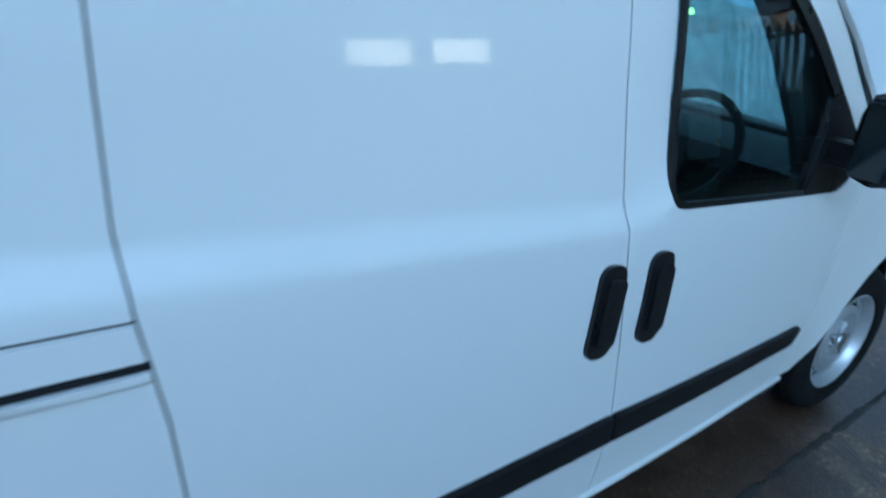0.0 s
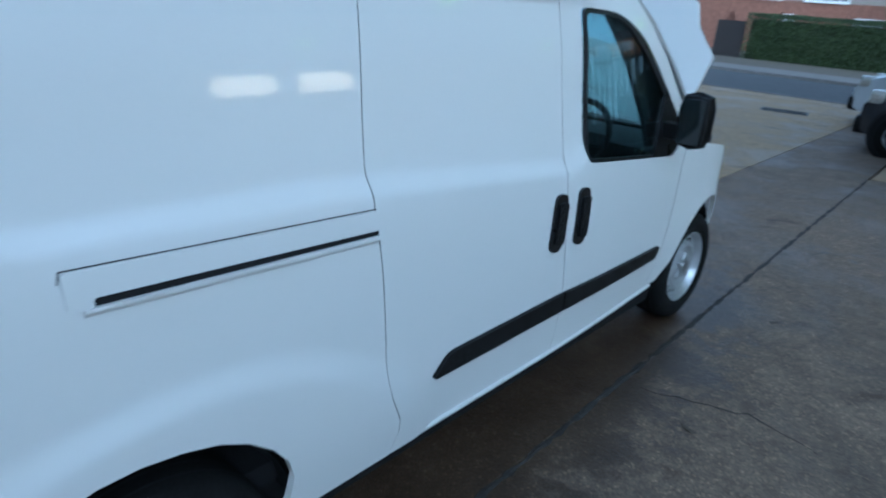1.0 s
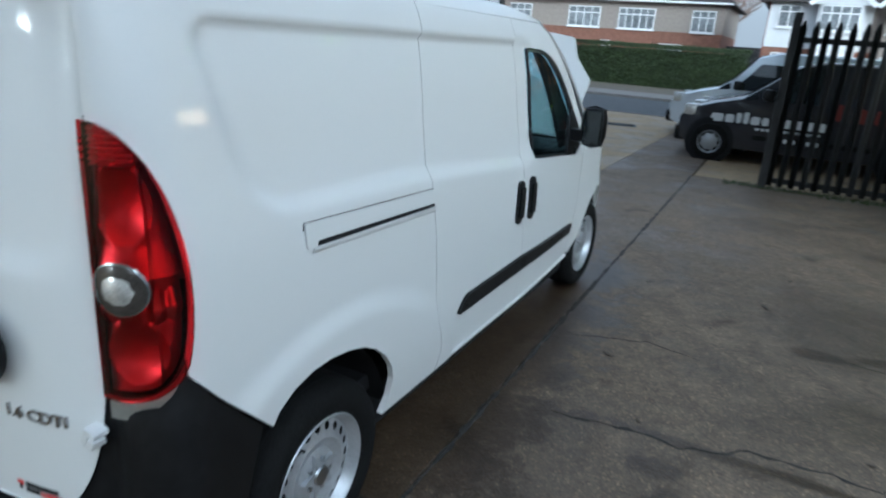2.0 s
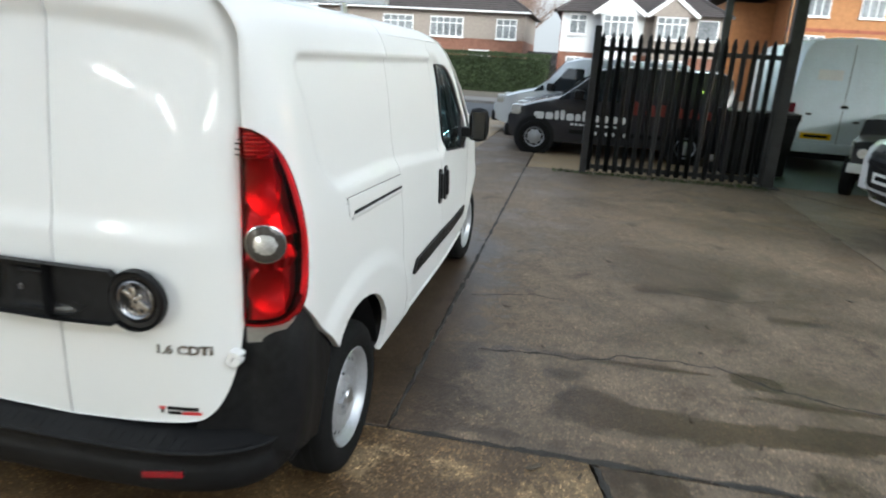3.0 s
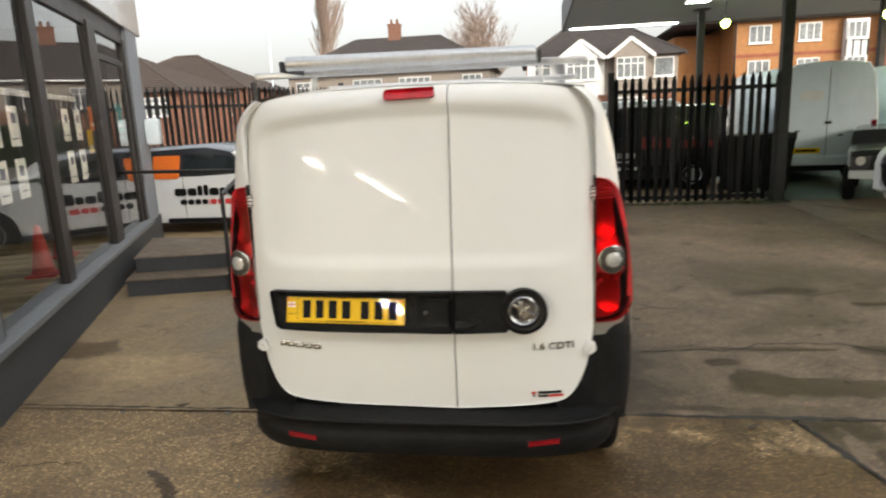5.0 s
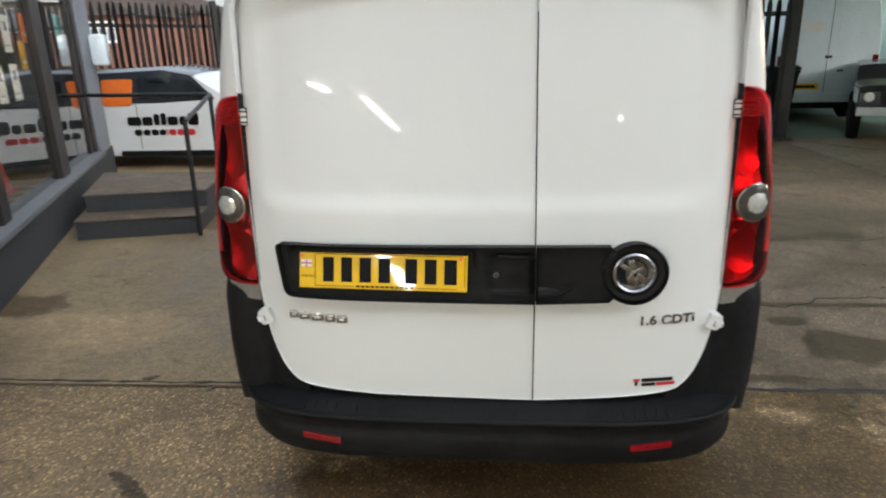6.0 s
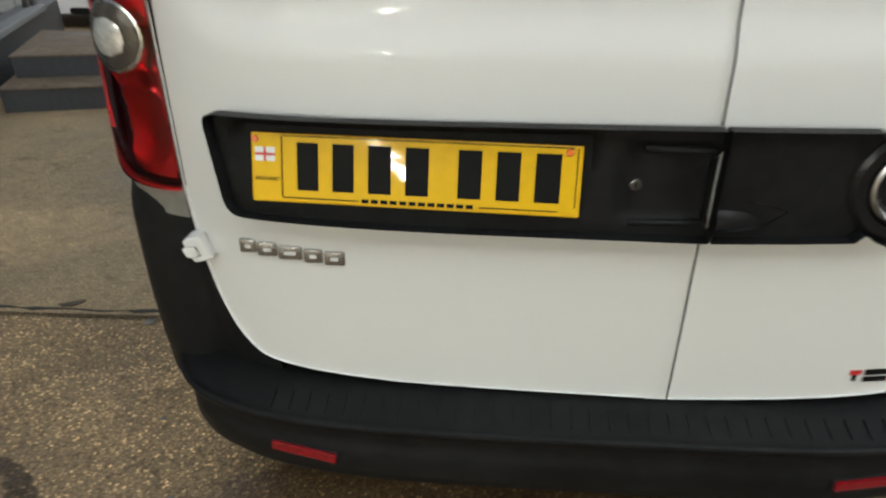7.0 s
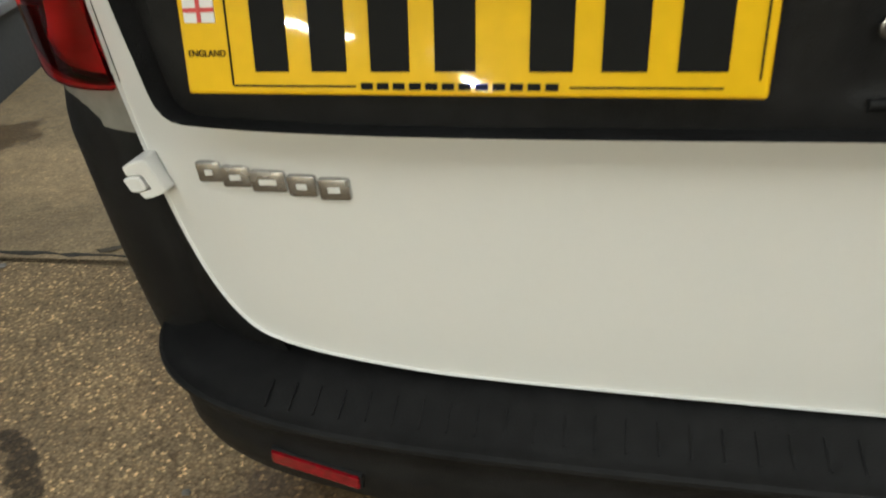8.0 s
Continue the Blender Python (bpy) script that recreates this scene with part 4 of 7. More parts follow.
for x0, x1, mm in ((1.75, 4.3, RENDER), (4.55, 7.0, PEBBLE)):
    g = bmesh.new()
    xm = (x0 + x1) / 2
    tri = [(x0 + 0.02, 4.42), (x1 - 0.02, 4.42), (xm, 5.34)]
    fr, bk = ([g.verts.new((a, yy, b)) for a, b in tri] for yy in (-0.80, -0.70))
    g.faces.new(fr)
    g.faces.new(bk[::-1])
    for i in range(3):
        g.faces.new((fr[i], bk[i], bk[(i + 1) % 3], fr[(i + 1) % 3]))
    gable = part("gable", g, mm, h2)
    for a, b in (((x0 - 0.1, 4.4), (xm, 5.42)), ((x1 + 0.1, 4.4), (xm, 5.42))):
        d = Vector((b[0] - a[0], 0, b[1] - a[1]))
        m = pose(a[0], -0.82, a[1], 0, -math.degrees(math.atan2(d.z, d.x)), 0)
        part("bargeboard", box(0, d.length, -0.05, 0.05, -0.10, 0.10, m=m), UPVC, gable)
        part("gable_roof", box(0, d.length, 0.05, 4.5, 0.02 if d.x > 0 else -0.10, 0.10 if d.x > 0 else -0.02, m=m), TILE, gable)
    bay = part("bay", box(x0 + 0.35, x1 - 0.35, -0.7, -0.03, -0.2, 4.5), mm, h2)
    window(bay, x0 + 0.45, 3.25, x1 - x0 - 0.9, 1.15, -0.7, bars=4)
    window(bay, x0 + 0.45, 0.9, x1 - x0 - 0.9, 1.3, -0.7, bars=4)
window(h2, 0.4, 3.35, 0.95, 1.05, -0.03, bars=2)
window(h2, 7.15, 3.3, 1.1, 1.05, -0.03, bars=1, top=False)
window(h2, 0.4, 0.95, 0.95, 1.2, 0.0, bars=2)

# brick flats
h3 = thing("apartment_building", "three-storey orange brick block of flats with white windows", "flats", pose(12.85, 42, 0))
part("wall", box(0, 8.4, 0, 10, -0.5, 6.5), BRICKO, h3, "orange brick front")
part("wall", box(8.4, 16, -0.8, 10, -0.5, 6.6), BRICKD, h3, "deep red brick wing")
part("wall", box(-3.0, 0, 3.0, 12, -0.5, 6.1), BRICKO, h3)
part("band_course", box(-0.02, 8.4, -0.05, 0.0, 4.35, 4.55), BRICKD, h3, "red brick band")
hip_roof(h3, -3.0, 16, 0, 12, 6.5, 9.0, 4.0, TILE, 0.5)
for x in (0.9, 3.8):
    window(h3, x, 5.2, 1.3, 1.05, bars=3, top=False)
    window(h3, x, 3.2, 1.3, 0.95, bars=3, top=False)
    window(h3, x, 1.0, 1.3, 1.05, bars=3, top=False)
bay = part("bay", box(6.35, 7.65, -0.45, 0.0, -0.3, 6.3), RENDER, h3, "white timbered bay")
for z in (1.0, 3.1, 5.15):
    window(bay, 6.45, z, 1.1, 1.0, -0.45, bars=3, top=False)
for x in (6.35, 6.75, 7.2, 7.58):
    part("timber", box(x, x + 0.08, -0.47, -0.45, 4.1, 5.1), IRON, bay)
for z in (1.0, 3.2, 5.3):
    window(h3, 9.5, z, 1.2, 1.0, -0.8, bars=2, top=False)
    window(h3, 12.5, z, 1.2, 1.0, -0.8, bars=2, top=False)
part("drainpipe", tube((0.1, -0.06, 0), (0.1, -0.06, 6.4), 0.05), IRON, h3)

# brown-roofed houses further along
for x, y, w, z0, z1 in ((-31.6, 41, 12.2, 4.0, 6.75), (-32.6, 34.5, 12.2, 3.7, 6.3), (-21.5, 56, 5.0, 3.9, 6.1)):
    hh = thing("house", "plain house with brown tiled hipped roof", "house", pose(x, y, 0), group="houses along the street")
    part("wall", box(0, w, 0, 8, -0.3, z0), BRICK, hh)
    hip_roof(hh, 0, w, 0, 8, z0, z1, w * 0.46 if w > 6 else 2.2, TILEB)
    window(hh, 1.0, 2.3, 1.5, 1.1)
    window(hh, w - 2.4, 2.3, 1.5, 1.1)


# ---- hedge, trees, lamp post ----
def hedge(x0, x1, y0, y1, z1):
    rng = random.Random(3)
    th = thing("hedge", "long clipped green privet hedge along the pavement", "hedge")
    # solid box of darker green; the shade between the leaves is its colour
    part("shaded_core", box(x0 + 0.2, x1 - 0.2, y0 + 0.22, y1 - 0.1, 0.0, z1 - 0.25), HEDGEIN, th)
    bm = bmesh.new()
    for i in range(26000):
        u = rng.random()
        x = rng.uniform(x0, x1)
        if u < 0.72:
            z = rng.uniform(0.05, z1)
            y = y0 + 0.12 * noise.noise((x * 1.3, z * 1.6, 0)) + rng.uniform(-0.05, 0.16) + (0.12 if z > z1 - 0.12 else 0)
        else:
            y = rng.uniform(y0, y1)
            z = z1 - 0.05 + 0.10 * noise.noise((x * 0.8, y, 3)) + rng.uniform(-0.1, 0.07)
        s = rng.uniform(0.025, 0.055)
        q = Euler((rng.uniform(-1.2, 1.2), rng.uniform(-1.2, 1.2), rng.uniform(0, 6.3))).to_matrix()
        bm.faces.new([bm.verts.new(Vector((x, y, z)) + q @ Vector(p)) for p in ((-s, 0, 0), (0, -s * 0.6, s * 0.2), (s, 0, 0), (0, s * 0.6, s * 0.2))])
    part("leaves", bm, LEAF, th)
    return th


hedge(-8.9, -0.25, 34.0, 35.6, 2.1)
gatebox = thing("garden_gate", "dark timber garden gate beside the hedge", "gate", pose(-10.3, 34.2, 0))
for i in range(9):
    part("board", box(i * 0.15, i * 0.15 + 0.14, 0, 0.03, 0.05, 1.7), FRAME, gatebox)
fen = thing("boundary_fence", "dark close-boarded timber fence between the houses", "fence", pose(-2.3, 43.5, 0))
for i in range(14):
    part("board", box(i * 0.15, i * 0.15 + 0.14, 0, 0.03, 0.05, 2.4), FRAME, fen)


def bare_tree(x, y, height, spread, seed, upright, label):
    rng = random.Random(seed)
    th = thing("tree", label, "tree", pose(x, y, 0))
    trunk, twigs = bmesh.new(), bmesh.new()

    def grow(p, d, length, r, level):
        steps_n = 3
        for s in range(steps_n):
            d = (d + Vector((rng.gauss(0, 0.10), rng.gauss(0, 0.10), 0.10 * upright))).normalized()
            q = p + d * length / steps_n
            r2 = r * 0.86
            add_tube(trunk if level < 2 else twigs, p, q, r, r2, 6 if level < 2 else 3, False)
            p, r = q, r2
            if level < 4 and (s > 0 or level > 0):
                for k in range(2 if level < 3 else 3):
                    a = rng.uniform(0, 6.28)
                    side = Vector((math.cos(a), math.sin(a), 0))
                    nd = (d * upright + side * spread * rng.uniform(0.6, 1.2)).normalized()
                    grow(p, nd, length * rng.uniform(0.5, 0.68), r * 0.62, level + 1)
        if level < 4:
            grow(p, d, length * 0.6, r * 0.8, level + 1)

    grow(Vector((0, 0, 0)), Vector((0, 0, 1)), height * 0.42, height * 0.022, 0)
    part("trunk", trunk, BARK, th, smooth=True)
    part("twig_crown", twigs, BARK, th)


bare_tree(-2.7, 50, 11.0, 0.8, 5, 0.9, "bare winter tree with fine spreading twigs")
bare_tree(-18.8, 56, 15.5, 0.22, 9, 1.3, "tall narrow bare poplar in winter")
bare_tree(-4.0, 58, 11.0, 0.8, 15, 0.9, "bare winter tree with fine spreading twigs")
lp = thing("street_lamp", "slim pale grey street lamp post", "street lamp", pose(-13.4, 31.5, 0))
part("pole", tube((0, 0, 0), (0, 0, 8.5), 0.06, 0.035, 10), GREYVAN, lp, smooth=True)
part("arm", tube((0, 0, 8.4), (0, -1.1, 8.8), 0.035, 0.03, 8), GREYVAN, lp, smooth=True)
part("lantern", box(-0.1, 0.1, -1.6, -1.0, 8.72, 8.86, 0.03), GREYVAN, lp)


# ---- the white panel van: x across, y from tail to nose ----
SIDE = [(0.20, 0.845), (0.30, 0.868), (0.40, 0.884), (0.50, 0.897), (0.60, 0.904), (0.75, 0.904), (0.90, 0.900), (1.03, 0.892), (1.12, 0.885), (1.17, 0.879), (1.25, 0.866),
        (1.37, 0.848), (1.50, 0.831), (1.62, 0.807), (1.70, 0.785), (1.75, 0.762), (1.78, 0.738), (1.80, 0.715), (1.812, 0.695)]
ROOF = [(0.10, 1.845), (0.2, 1.862), (0.5, 1.872), (1.5, 1.880), (2.3, 1.872), (2.75, 1.850), (2.95, 1.815)]
REAR = [(0.48, 0.003), (0.60, 0.0), (1.08, 0.0), (1.30, 0.014), (1.5, 0.030), (1.70, 0.050), (1.78, 0.062), (1.82, 0.085), (1.85, 0.130)]


def round_rect(u, v, u0, u1, v0, v1, r):
    """Signed distance to a rounded rectangle, negative inside."""
    dx, dy = abs(u - (u0 + u1) / 2) - (u1 - u0) / 2 + r, abs(v - (v0 + v1) / 2) - (v1 - v0) / 2 + r
    return math.hypot(max(dx, 0), max(dy, 0)) + min(max(dx, dy), 0) - r


def side_place(sign=1, proud=0.0, relief=True):
    def place(u, z):
        w = smooth_interp(z, SIDE)
        if relief:
            k = sstep(1.35, 1.60, z)
            zs = z + (0.08 * max(0.0, u - 1.1) - 0.010) * (1 - sstep(1.22, 1.40, z))
            d = round_rect(u, zs, 0.315 + 0.25 * (1.6 - z), 2.30, 1.205, 1.656, 0.07 if z > 1.45 else 0.15)
            soft_edge = 1 - sstep(-0.030 + 0.020 * k, 0.020 - 0.012 * k, d)
            crisp = max(0.0, min(1.0, 0.5 - d / 0.046))
            low_edge = (1 - sstep(1.25, 1.35, z)) * sstep(0.6, 0.9, u)
            w -= 0.020 * (soft_edge + (crisp - soft_edge) * low_edge)
            flare = math.hypot((u - 0.74) / 0.80, (z - 0.28) / 0.60)
            w += 0.017 * (1 - sstep(0.90, 1.04, flare))
            flare = math.hypot((u - 3.735) / 0.52, (z - 0.30) / 0.56)
            w += 0.012 * (1 - sstep(0.88, 1.05, flare))
        w += proud - 0.042 * sstep(2.2, 3.7, u)
        if u > 3.5:
            w *= 1 - 0.30 * ((u - 3.5) / 1.05) ** 2
        if u >= 0.25:
            return (sign * w, u, z)
        x0 = min(0.735, w - proud - 0.05)
        if u >= 0:
            a = u / 0.25 * math.pi / 2
            return (sign * (x0 + (w - x0) * math.sin(a)), 0.25 - (0.155 + proud) * math.cos(a), z)
        return (sign * (x0 + u), rear_y(x0 + u, z) - proud, z)
    return place


def rear_y(x, z):
    y = smooth_interp(z, REAR) + 0.058 * abs(x / 0.735) ** 3.5 + 0.037 * abs(x / 0.735) ** 9
    k = sstep(1.35, 1.60, z)
    arch_z = z + 0.050 * (x / 0.6) ** 2 * k
    deep = 0.012 + 0.010 * sstep(1.15, 1.72, z)
    return y + deep * (1 - sstep(-0.045, 0.028, round_rect(x, arch_z, -0.665, 0.665, 1.130, 1.760, 0.09)))


def rear_place(proud=0.0):
    return lambda x, z: (x, rear_y(x, z) - proud, z)


def glazed(bm, thick=0.004):
    """Turns an open sheet into a closed thin pane."""
    bmesh.ops.solidify(bm, geom=bm.faces[:], thickness=thick)
    return bm


def curve_through(points, n=6):
    """A smooth open curve through points."""
    out = []
    k = len(points)
    for i in range(k - 1):
        p = [Vector(points[max(0, min(k - 1, j))]) for j in (i - 1, i, i + 1, i + 2)]
        for j in range(n):
            t = j / n
            out.append(tuple(0.5 * (2 * p[1] + (p[2] - p[0]) * t + (2 * p[0] - 5 * p[1] + 4 * p[2] - p[3]) * t * t + (3 * p[1] - p[0] - 3 * p[2] + p[3]) * t ** 3)))
    return out + [tuple(points[-1])]


LAMP_TOP = curve_through([(0.0, 1.450), (0.045, 1.446), (0.095, 1.424), (0.140, 1.374), (0.171, 1.300), (0.189, 1.210), (0.194, 1.115), (0.188, 1.020), (0.174, 0.945)], 4)
LAMP_LOW = curve_through([(0.174, 0.945), (0.156, 0.912), (0.130, 0.888), (0.10, 0.872), (0.05, 0.863), (0.0, 0.860)], 3)

van = thing("van", "white panel van with black bumpers and its bonnet propped open", "van")

GAP = 0.0020
DOOR_FRONT = [(2.49, 1.752), (2.605, 1.700), (2.775, 1.595), (2.975, 1.440), (3.175, 1.258), (3.260, 1.130)]

cab_rear = [(2.105, 1.755), (2.125, 1.4), (2.142, 1.13), (2.165, 0.9), (2.195, 0.66), (2.200, 0.402)]
slide_rear = [(1.335, 0.402), (1.362, 0.47), (1.360, 0.52), (1.322, 0.605), (1.308, 0.66), (1.300, 0.80), (1.286, 1.0), (1.264, 1.15), (1.258, 1.25), (1.266, 1.5), (1.282, 1.76)]
for s in (1, -1):
    P = side_place(s)
    flip = s < 0
    # rear quarter with the wheel opening
    out = [(0.0, 1.60), (0.0, 1.72), (0.0, 1.812), (1.282, 1.812)]
    out += [(y - GAP, z) for y, z in reversed(slide_rear)] if s > 0 else [(1.29, 0.402)]
    out += [(0.962, 0.402), (0.992, 0.46), (1.002, 0.53), (0.985, 0.585), (0.94, 0.645), (0.88, 0.694), (0.81, 0.729), (0.73, 0.750), (0.65, 0.760), (0.57, 0.757), (0.49, 0.736)]
    out += [(0.43, 0.700), (0.405, 0.668), (0.262, 0.812), (0.178, 0.905)] + [(u + 0.003, z + 0.003) for u, z in LAMP_TOP[::-1]]
    part("quarter_panel", sheet(out, (0.025, 0.012) if s > 0 else (0.05, 0.03), P, 0.022, flip), WHITE, van, smooth=True, crease=50)
    if s > 0:
        out = [(y + GAP, z) for y, z in slide_rear] + [(y - GAP, z) for y, z in cab_rear]
        part("sliding_door", sheet(out, (0.03, 0.012), P, 0.022, flip), WHITE, van, smooth=True, crease=50)
        # dark strips set in the door gaps, the gap's shade is their colour
        for line in (slide_rear, cab_rear[::-1]):
            out = [(y - 0.0026, z) for y, z in line] + [(y + 0.0026, z) for y, z in line[::-1]]
            part("door_gap_shade", sheet(out, (0.05, 0.012), lambda u, z: (side_place(1)(u, z)[0] - 0.0030, u, z), 0.012), SEAM, van, "dark strip with the door gap's shade as its colour", smooth=True)
    else:
        out = [(1.298, 0.402), (1.298, 1.755)] + [(y - GAP, z) for y, z in cab_rear]
        part("sliding_door", sheet(out, (0.06, 0.04), P, 0.022, flip), WHITE, van, smooth=True, crease=50)
    # strip of roof side over the doors
    out = [(1.288, 1.760), (1.288, 1.812), (2.2, 1.812), (2.40, 1.784), (2.53, 1.762), (2.50, 1.757)]
    part("cant_rail", sheet(out, (0.08, 0.02), P, 0.02, flip), WHITE, van, smooth=True, crease=50)
    # cab door with a window opening
    glass = rounded([(2.268, 1.128), (2.242, 1.638), (2.50, 1.630), (2.69, 1.558), (2.895, 1.405), (3.10, 1.225), (3.19, 1.12), (3.08, 1.052)], [0.05, 0.03, 0.12, 0.1, 0.1, 0.05, 0.03, 0.05], 3)
    outer = [(y + GAP, z) for y, z in cab_rear[::-1]] + DOOR_FRONT + [(3.215, 1.0), (3.18, 0.75), (3.13, 0.55), (3.05, 0.415)]
    door = part("cab_door", sheet(outer, (0.05, 0.03), P, 0.02, flip, [glass]), WHITE, van, smooth=True, crease=50)
    inner = [(2.66 + (y - 2.66) * 0.97 - 0.045 * sstep(2.45, 2.75, y), 1.37 + (z - 1.37) * 0.945) for y, z in glass]
    part("window_seal", sheet(glass, (0.08, 0.06), side_place(s, -0.004, False), 0.012, flip, [inner]), GLOSSBLACK, door, "black rubber window surround", smooth=True)
    pane = part("window_pane", glazed(sheet([(2.66 + (y - 2.66) * 0.97, 1.37 + (z - 1.37) * 0.965) for y, z in glass], (0.1, 0.08), side_place(s, -0.012, False), 0.0, flip)), GLASS, door, "clear side window glass", smooth=True)
    pane.visible_shadow = False
    out = rounded([(2.86, 1.072), (2.97, 1.37), (3.01, 1.335), (3.19, 1.135), (3.085, 1.062)], 0.01, 2)
    part("mirror_sail", sheet(out, (0.08, 0.06), side_place(s, -0.002, False), 0.01, flip), GLOSSBLACK, door, smooth=True)
    out = [(2.50, 1.640), (2.60, 1.612), (2.76, 1.535), (2.95, 1.395), (3.15, 1.215), (3.10, 1.10), (2.93, 1.10), (2.85, 1.245), (2.72, 1.42)]
    part("pillar_trim", sheet(out, (0.08, 0.06), side_place(s, -0.060, False), 0.02, flip), DASH, van, "dark inner pillar trim", smooth=True)
    # windscreen pillar and front wing
    bm = bmesh.new()
    rows = []
    for y, z in DOOR_FRONT:
        w = smooth_interp(z, SIDE)
        rows.append([bm.verts.new((s * (w - dx), y + dy, z + 0.004)) for dx, dy in ((0.012, -0.004), (0.0, 0.006), (0.012, 0.026), (0.045, 0.045), (0.095, 0.060))])
    for a, b in zip(rows, rows[1:]):
        for i in range(4):
            bm.faces.new((a[i], a[i + 1], b[i + 1], b[i]) if s > 0 else (b[i], b[i + 1], a[i + 1], a[i]))
    part("windscreen_pillar", bm, WHITE, van, smooth=True, crease=60)
    out = [(3.058, 0.415), (3.138, 0.55), (3.188, 0.75), (3.223, 1.0), (3.283, 1.10), (3.66, 1.04), (4.0, 0.985), (4.15, 0.93), (4.16, 0.72), (4.13, 0.58), (4.115, 0.49)]
    out += curve_through([(4.10, 0.48), (4.085, 0.56), (4.03, 0.645), (3.93, 0.71), (3.80, 0.742), (3.70, 0.744), (3.58, 0.722), (3.47, 0.668), (3.37, 0.575), (3.29, 0.48), (3.20, 0.405)], 2)
    part("front_wing", sheet(out, (0.06, 0.04), lambda u, z, sg=s, P=P: Vector(P(u, z)) - Vector((sg * 0.015 * sstep(3.35, 4.15, u), 0, 0)), 0.022, flip), WHITE, van, smooth=True, crease=50)
    # rubbing strip, its two halves on the two doors
    for k, pts in enumerate(([(1.490, 0.588), (1.560, 0.656), (2.191, 0.660), (2.195, 0.588)], [(2.201, 0.588), (2.198, 0.660), (3.080, 0.628), (3.050, 0.572)])):
        part("rubbing_strip", sheet(rounded(pts, [0.02, 0.03, 0.002, 0.002] if k == 0 else [0.002, 0.002, 0.015, 0.02], 4), (0.08, 0.02), side_place(s, 0.014, False), 0.016, flip), PLASTIC, van, "black rubbing strip", smooth=True)
    # sill edge turned out under the doors
    part("sill_edge", sheet([(1.02, 0.378), (1.02, 0.408), (3.13, 0.408), (3.13, 0.378)], (0.1, 0.006), lambda u, z, sg=s: side_place(sg, 0.010 - 0.030 * sstep(0.398, 0.376, z), False)(u, z), 0.012, flip), WHITE, van, smooth=True)
    # door pulls
    for (ya, za), (yb, zb) in (((2.112, 1.046), (2.090, 0.844)), ((2.262, 1.046), (2.250, 0.838))):
        d = Vector((ya - yb, za - zb)).normalized()
        e = Vector((d.y, -d.x)) * 0.037
        a, b = Vector((ya, za)), Vector((yb, zb))
        pts = rounded([tuple(a - e), tuple(a + e), tuple(b + e), tuple(b - e)], 0.034, 6)
        cup = part("door_handle", sheet(pts, (0.02, 0.02), side_place(s, 0.010, False), 0.014, flip), GLOSSBLACK, van, "black moulded door pull", smooth=True)
        c = (a + b) / 2
        pts2 = rounded([tuple(c + (q - c) * 0.72 + Vector((0.004, 0))) for q in (a - e, a + e, b + e, b - e)], 0.016, 5)
        part("grip", sheet(pts2, (0.02, 0.02), side_place(s, 0.020, False), 0.012, flip), PLASTIC, cup, smooth=True)
    # tail lamp

    def lens_place(u, z, sg=s):
        bulge = 0.016 * max(0.0, 1 - ((u - 0.09) / 0.13) ** 2) ** 0.5
        return side_place(sg, 0.004 + bulge, False)(u, z)
    tl = part("tail_lamp", sheet([(u * 1.04, z + 0.02 * (z - 1.15)) for u, z in LAMP_TOP + LAMP_LOW[1:]], (0.012, 0.025), lens_place, 0.008, flip), LAMPRED, van, "tall red tail lamp with a round clear reversing lens", smooth=True)
    tl.visible_shadow = False

    def bowl_place(u, z, sg=s):
        """The silvered reflector behind the lens: two deep bowls, a fluted top and slanting ledges."""
        deep = 0.024
        for cu, cz, ru, rz, dd in ((0.066, 1.285, 0.080, 0.090, 0.024), (0.072, 0.960, 0.074, 0.078, 0.022)):
            q = ((u - cu) / ru) ** 2 + ((z - cz) / rz) ** 2
            if q < 1:
                deep += dd * (1 - q) - 0.004
        if z > 1.365:
            deep -= 0.012 + 0.004 * math.sin(z * 520) + 0.003 * math.sin(u * 420)
        if 1.130 < z < 1.205:
            deep -= 0.022 * (1 - (z - 1.130) / 0.075)
        if 1.030 < z < 1.100:
            deep -= 0.020 * (1 - abs((z - 1.065) / 0.035)) + 0.006 * math.sin(u * 160)
        if u > 0.125:
            deep += 0.012 + 0.30 * (u - 0.125)
        return side_place(sg, -deep, False)(u, z)
    part("reflector", sheet([(u * 0.985, 1.155 + (z - 1.155) * 0.985) for u, z in LAMP_TOP + LAMP_LOW[1:]], (0.006, 0.006), bowl_place, 0.0, flip), REFLECTOR, tl, "moulded silver reflector", smooth=True, crease=60)
    ctr = (0.066, 1.120)
    for rad, pr, mm, nm in ((0.059, 0.004, DARKCHROME, "lens_rim"), (0.055, 0.007, SMOKED, "lens_bezel"), (0.036, 0.011, CLEARLENS, "reversing_lens")):
        pts = [(ctr[0] + rad * math.cos(t), ctr[1] + rad * math.sin(t)) for t in (2 * math.pi * i / 28 for i in range(28))]

        def disc_place(u, z, pr=pr, rad=rad, sg=s):
            d = max(0.0, 1 - ((u - ctr[0]) / rad) ** 2 - ((z - ctr[1]) / rad) ** 2) ** 0.5
            p = lens_place(u, z)
            return (p[0] + sg * (pr * 0.5 + 0.006 * d), p[1] - pr * 0.8 - 0.006 * d, p[2])
        part(nm, sheet(pts, (0.02, 0.02), disc_place, 0.008, flip), mm, tl, smooth=True)
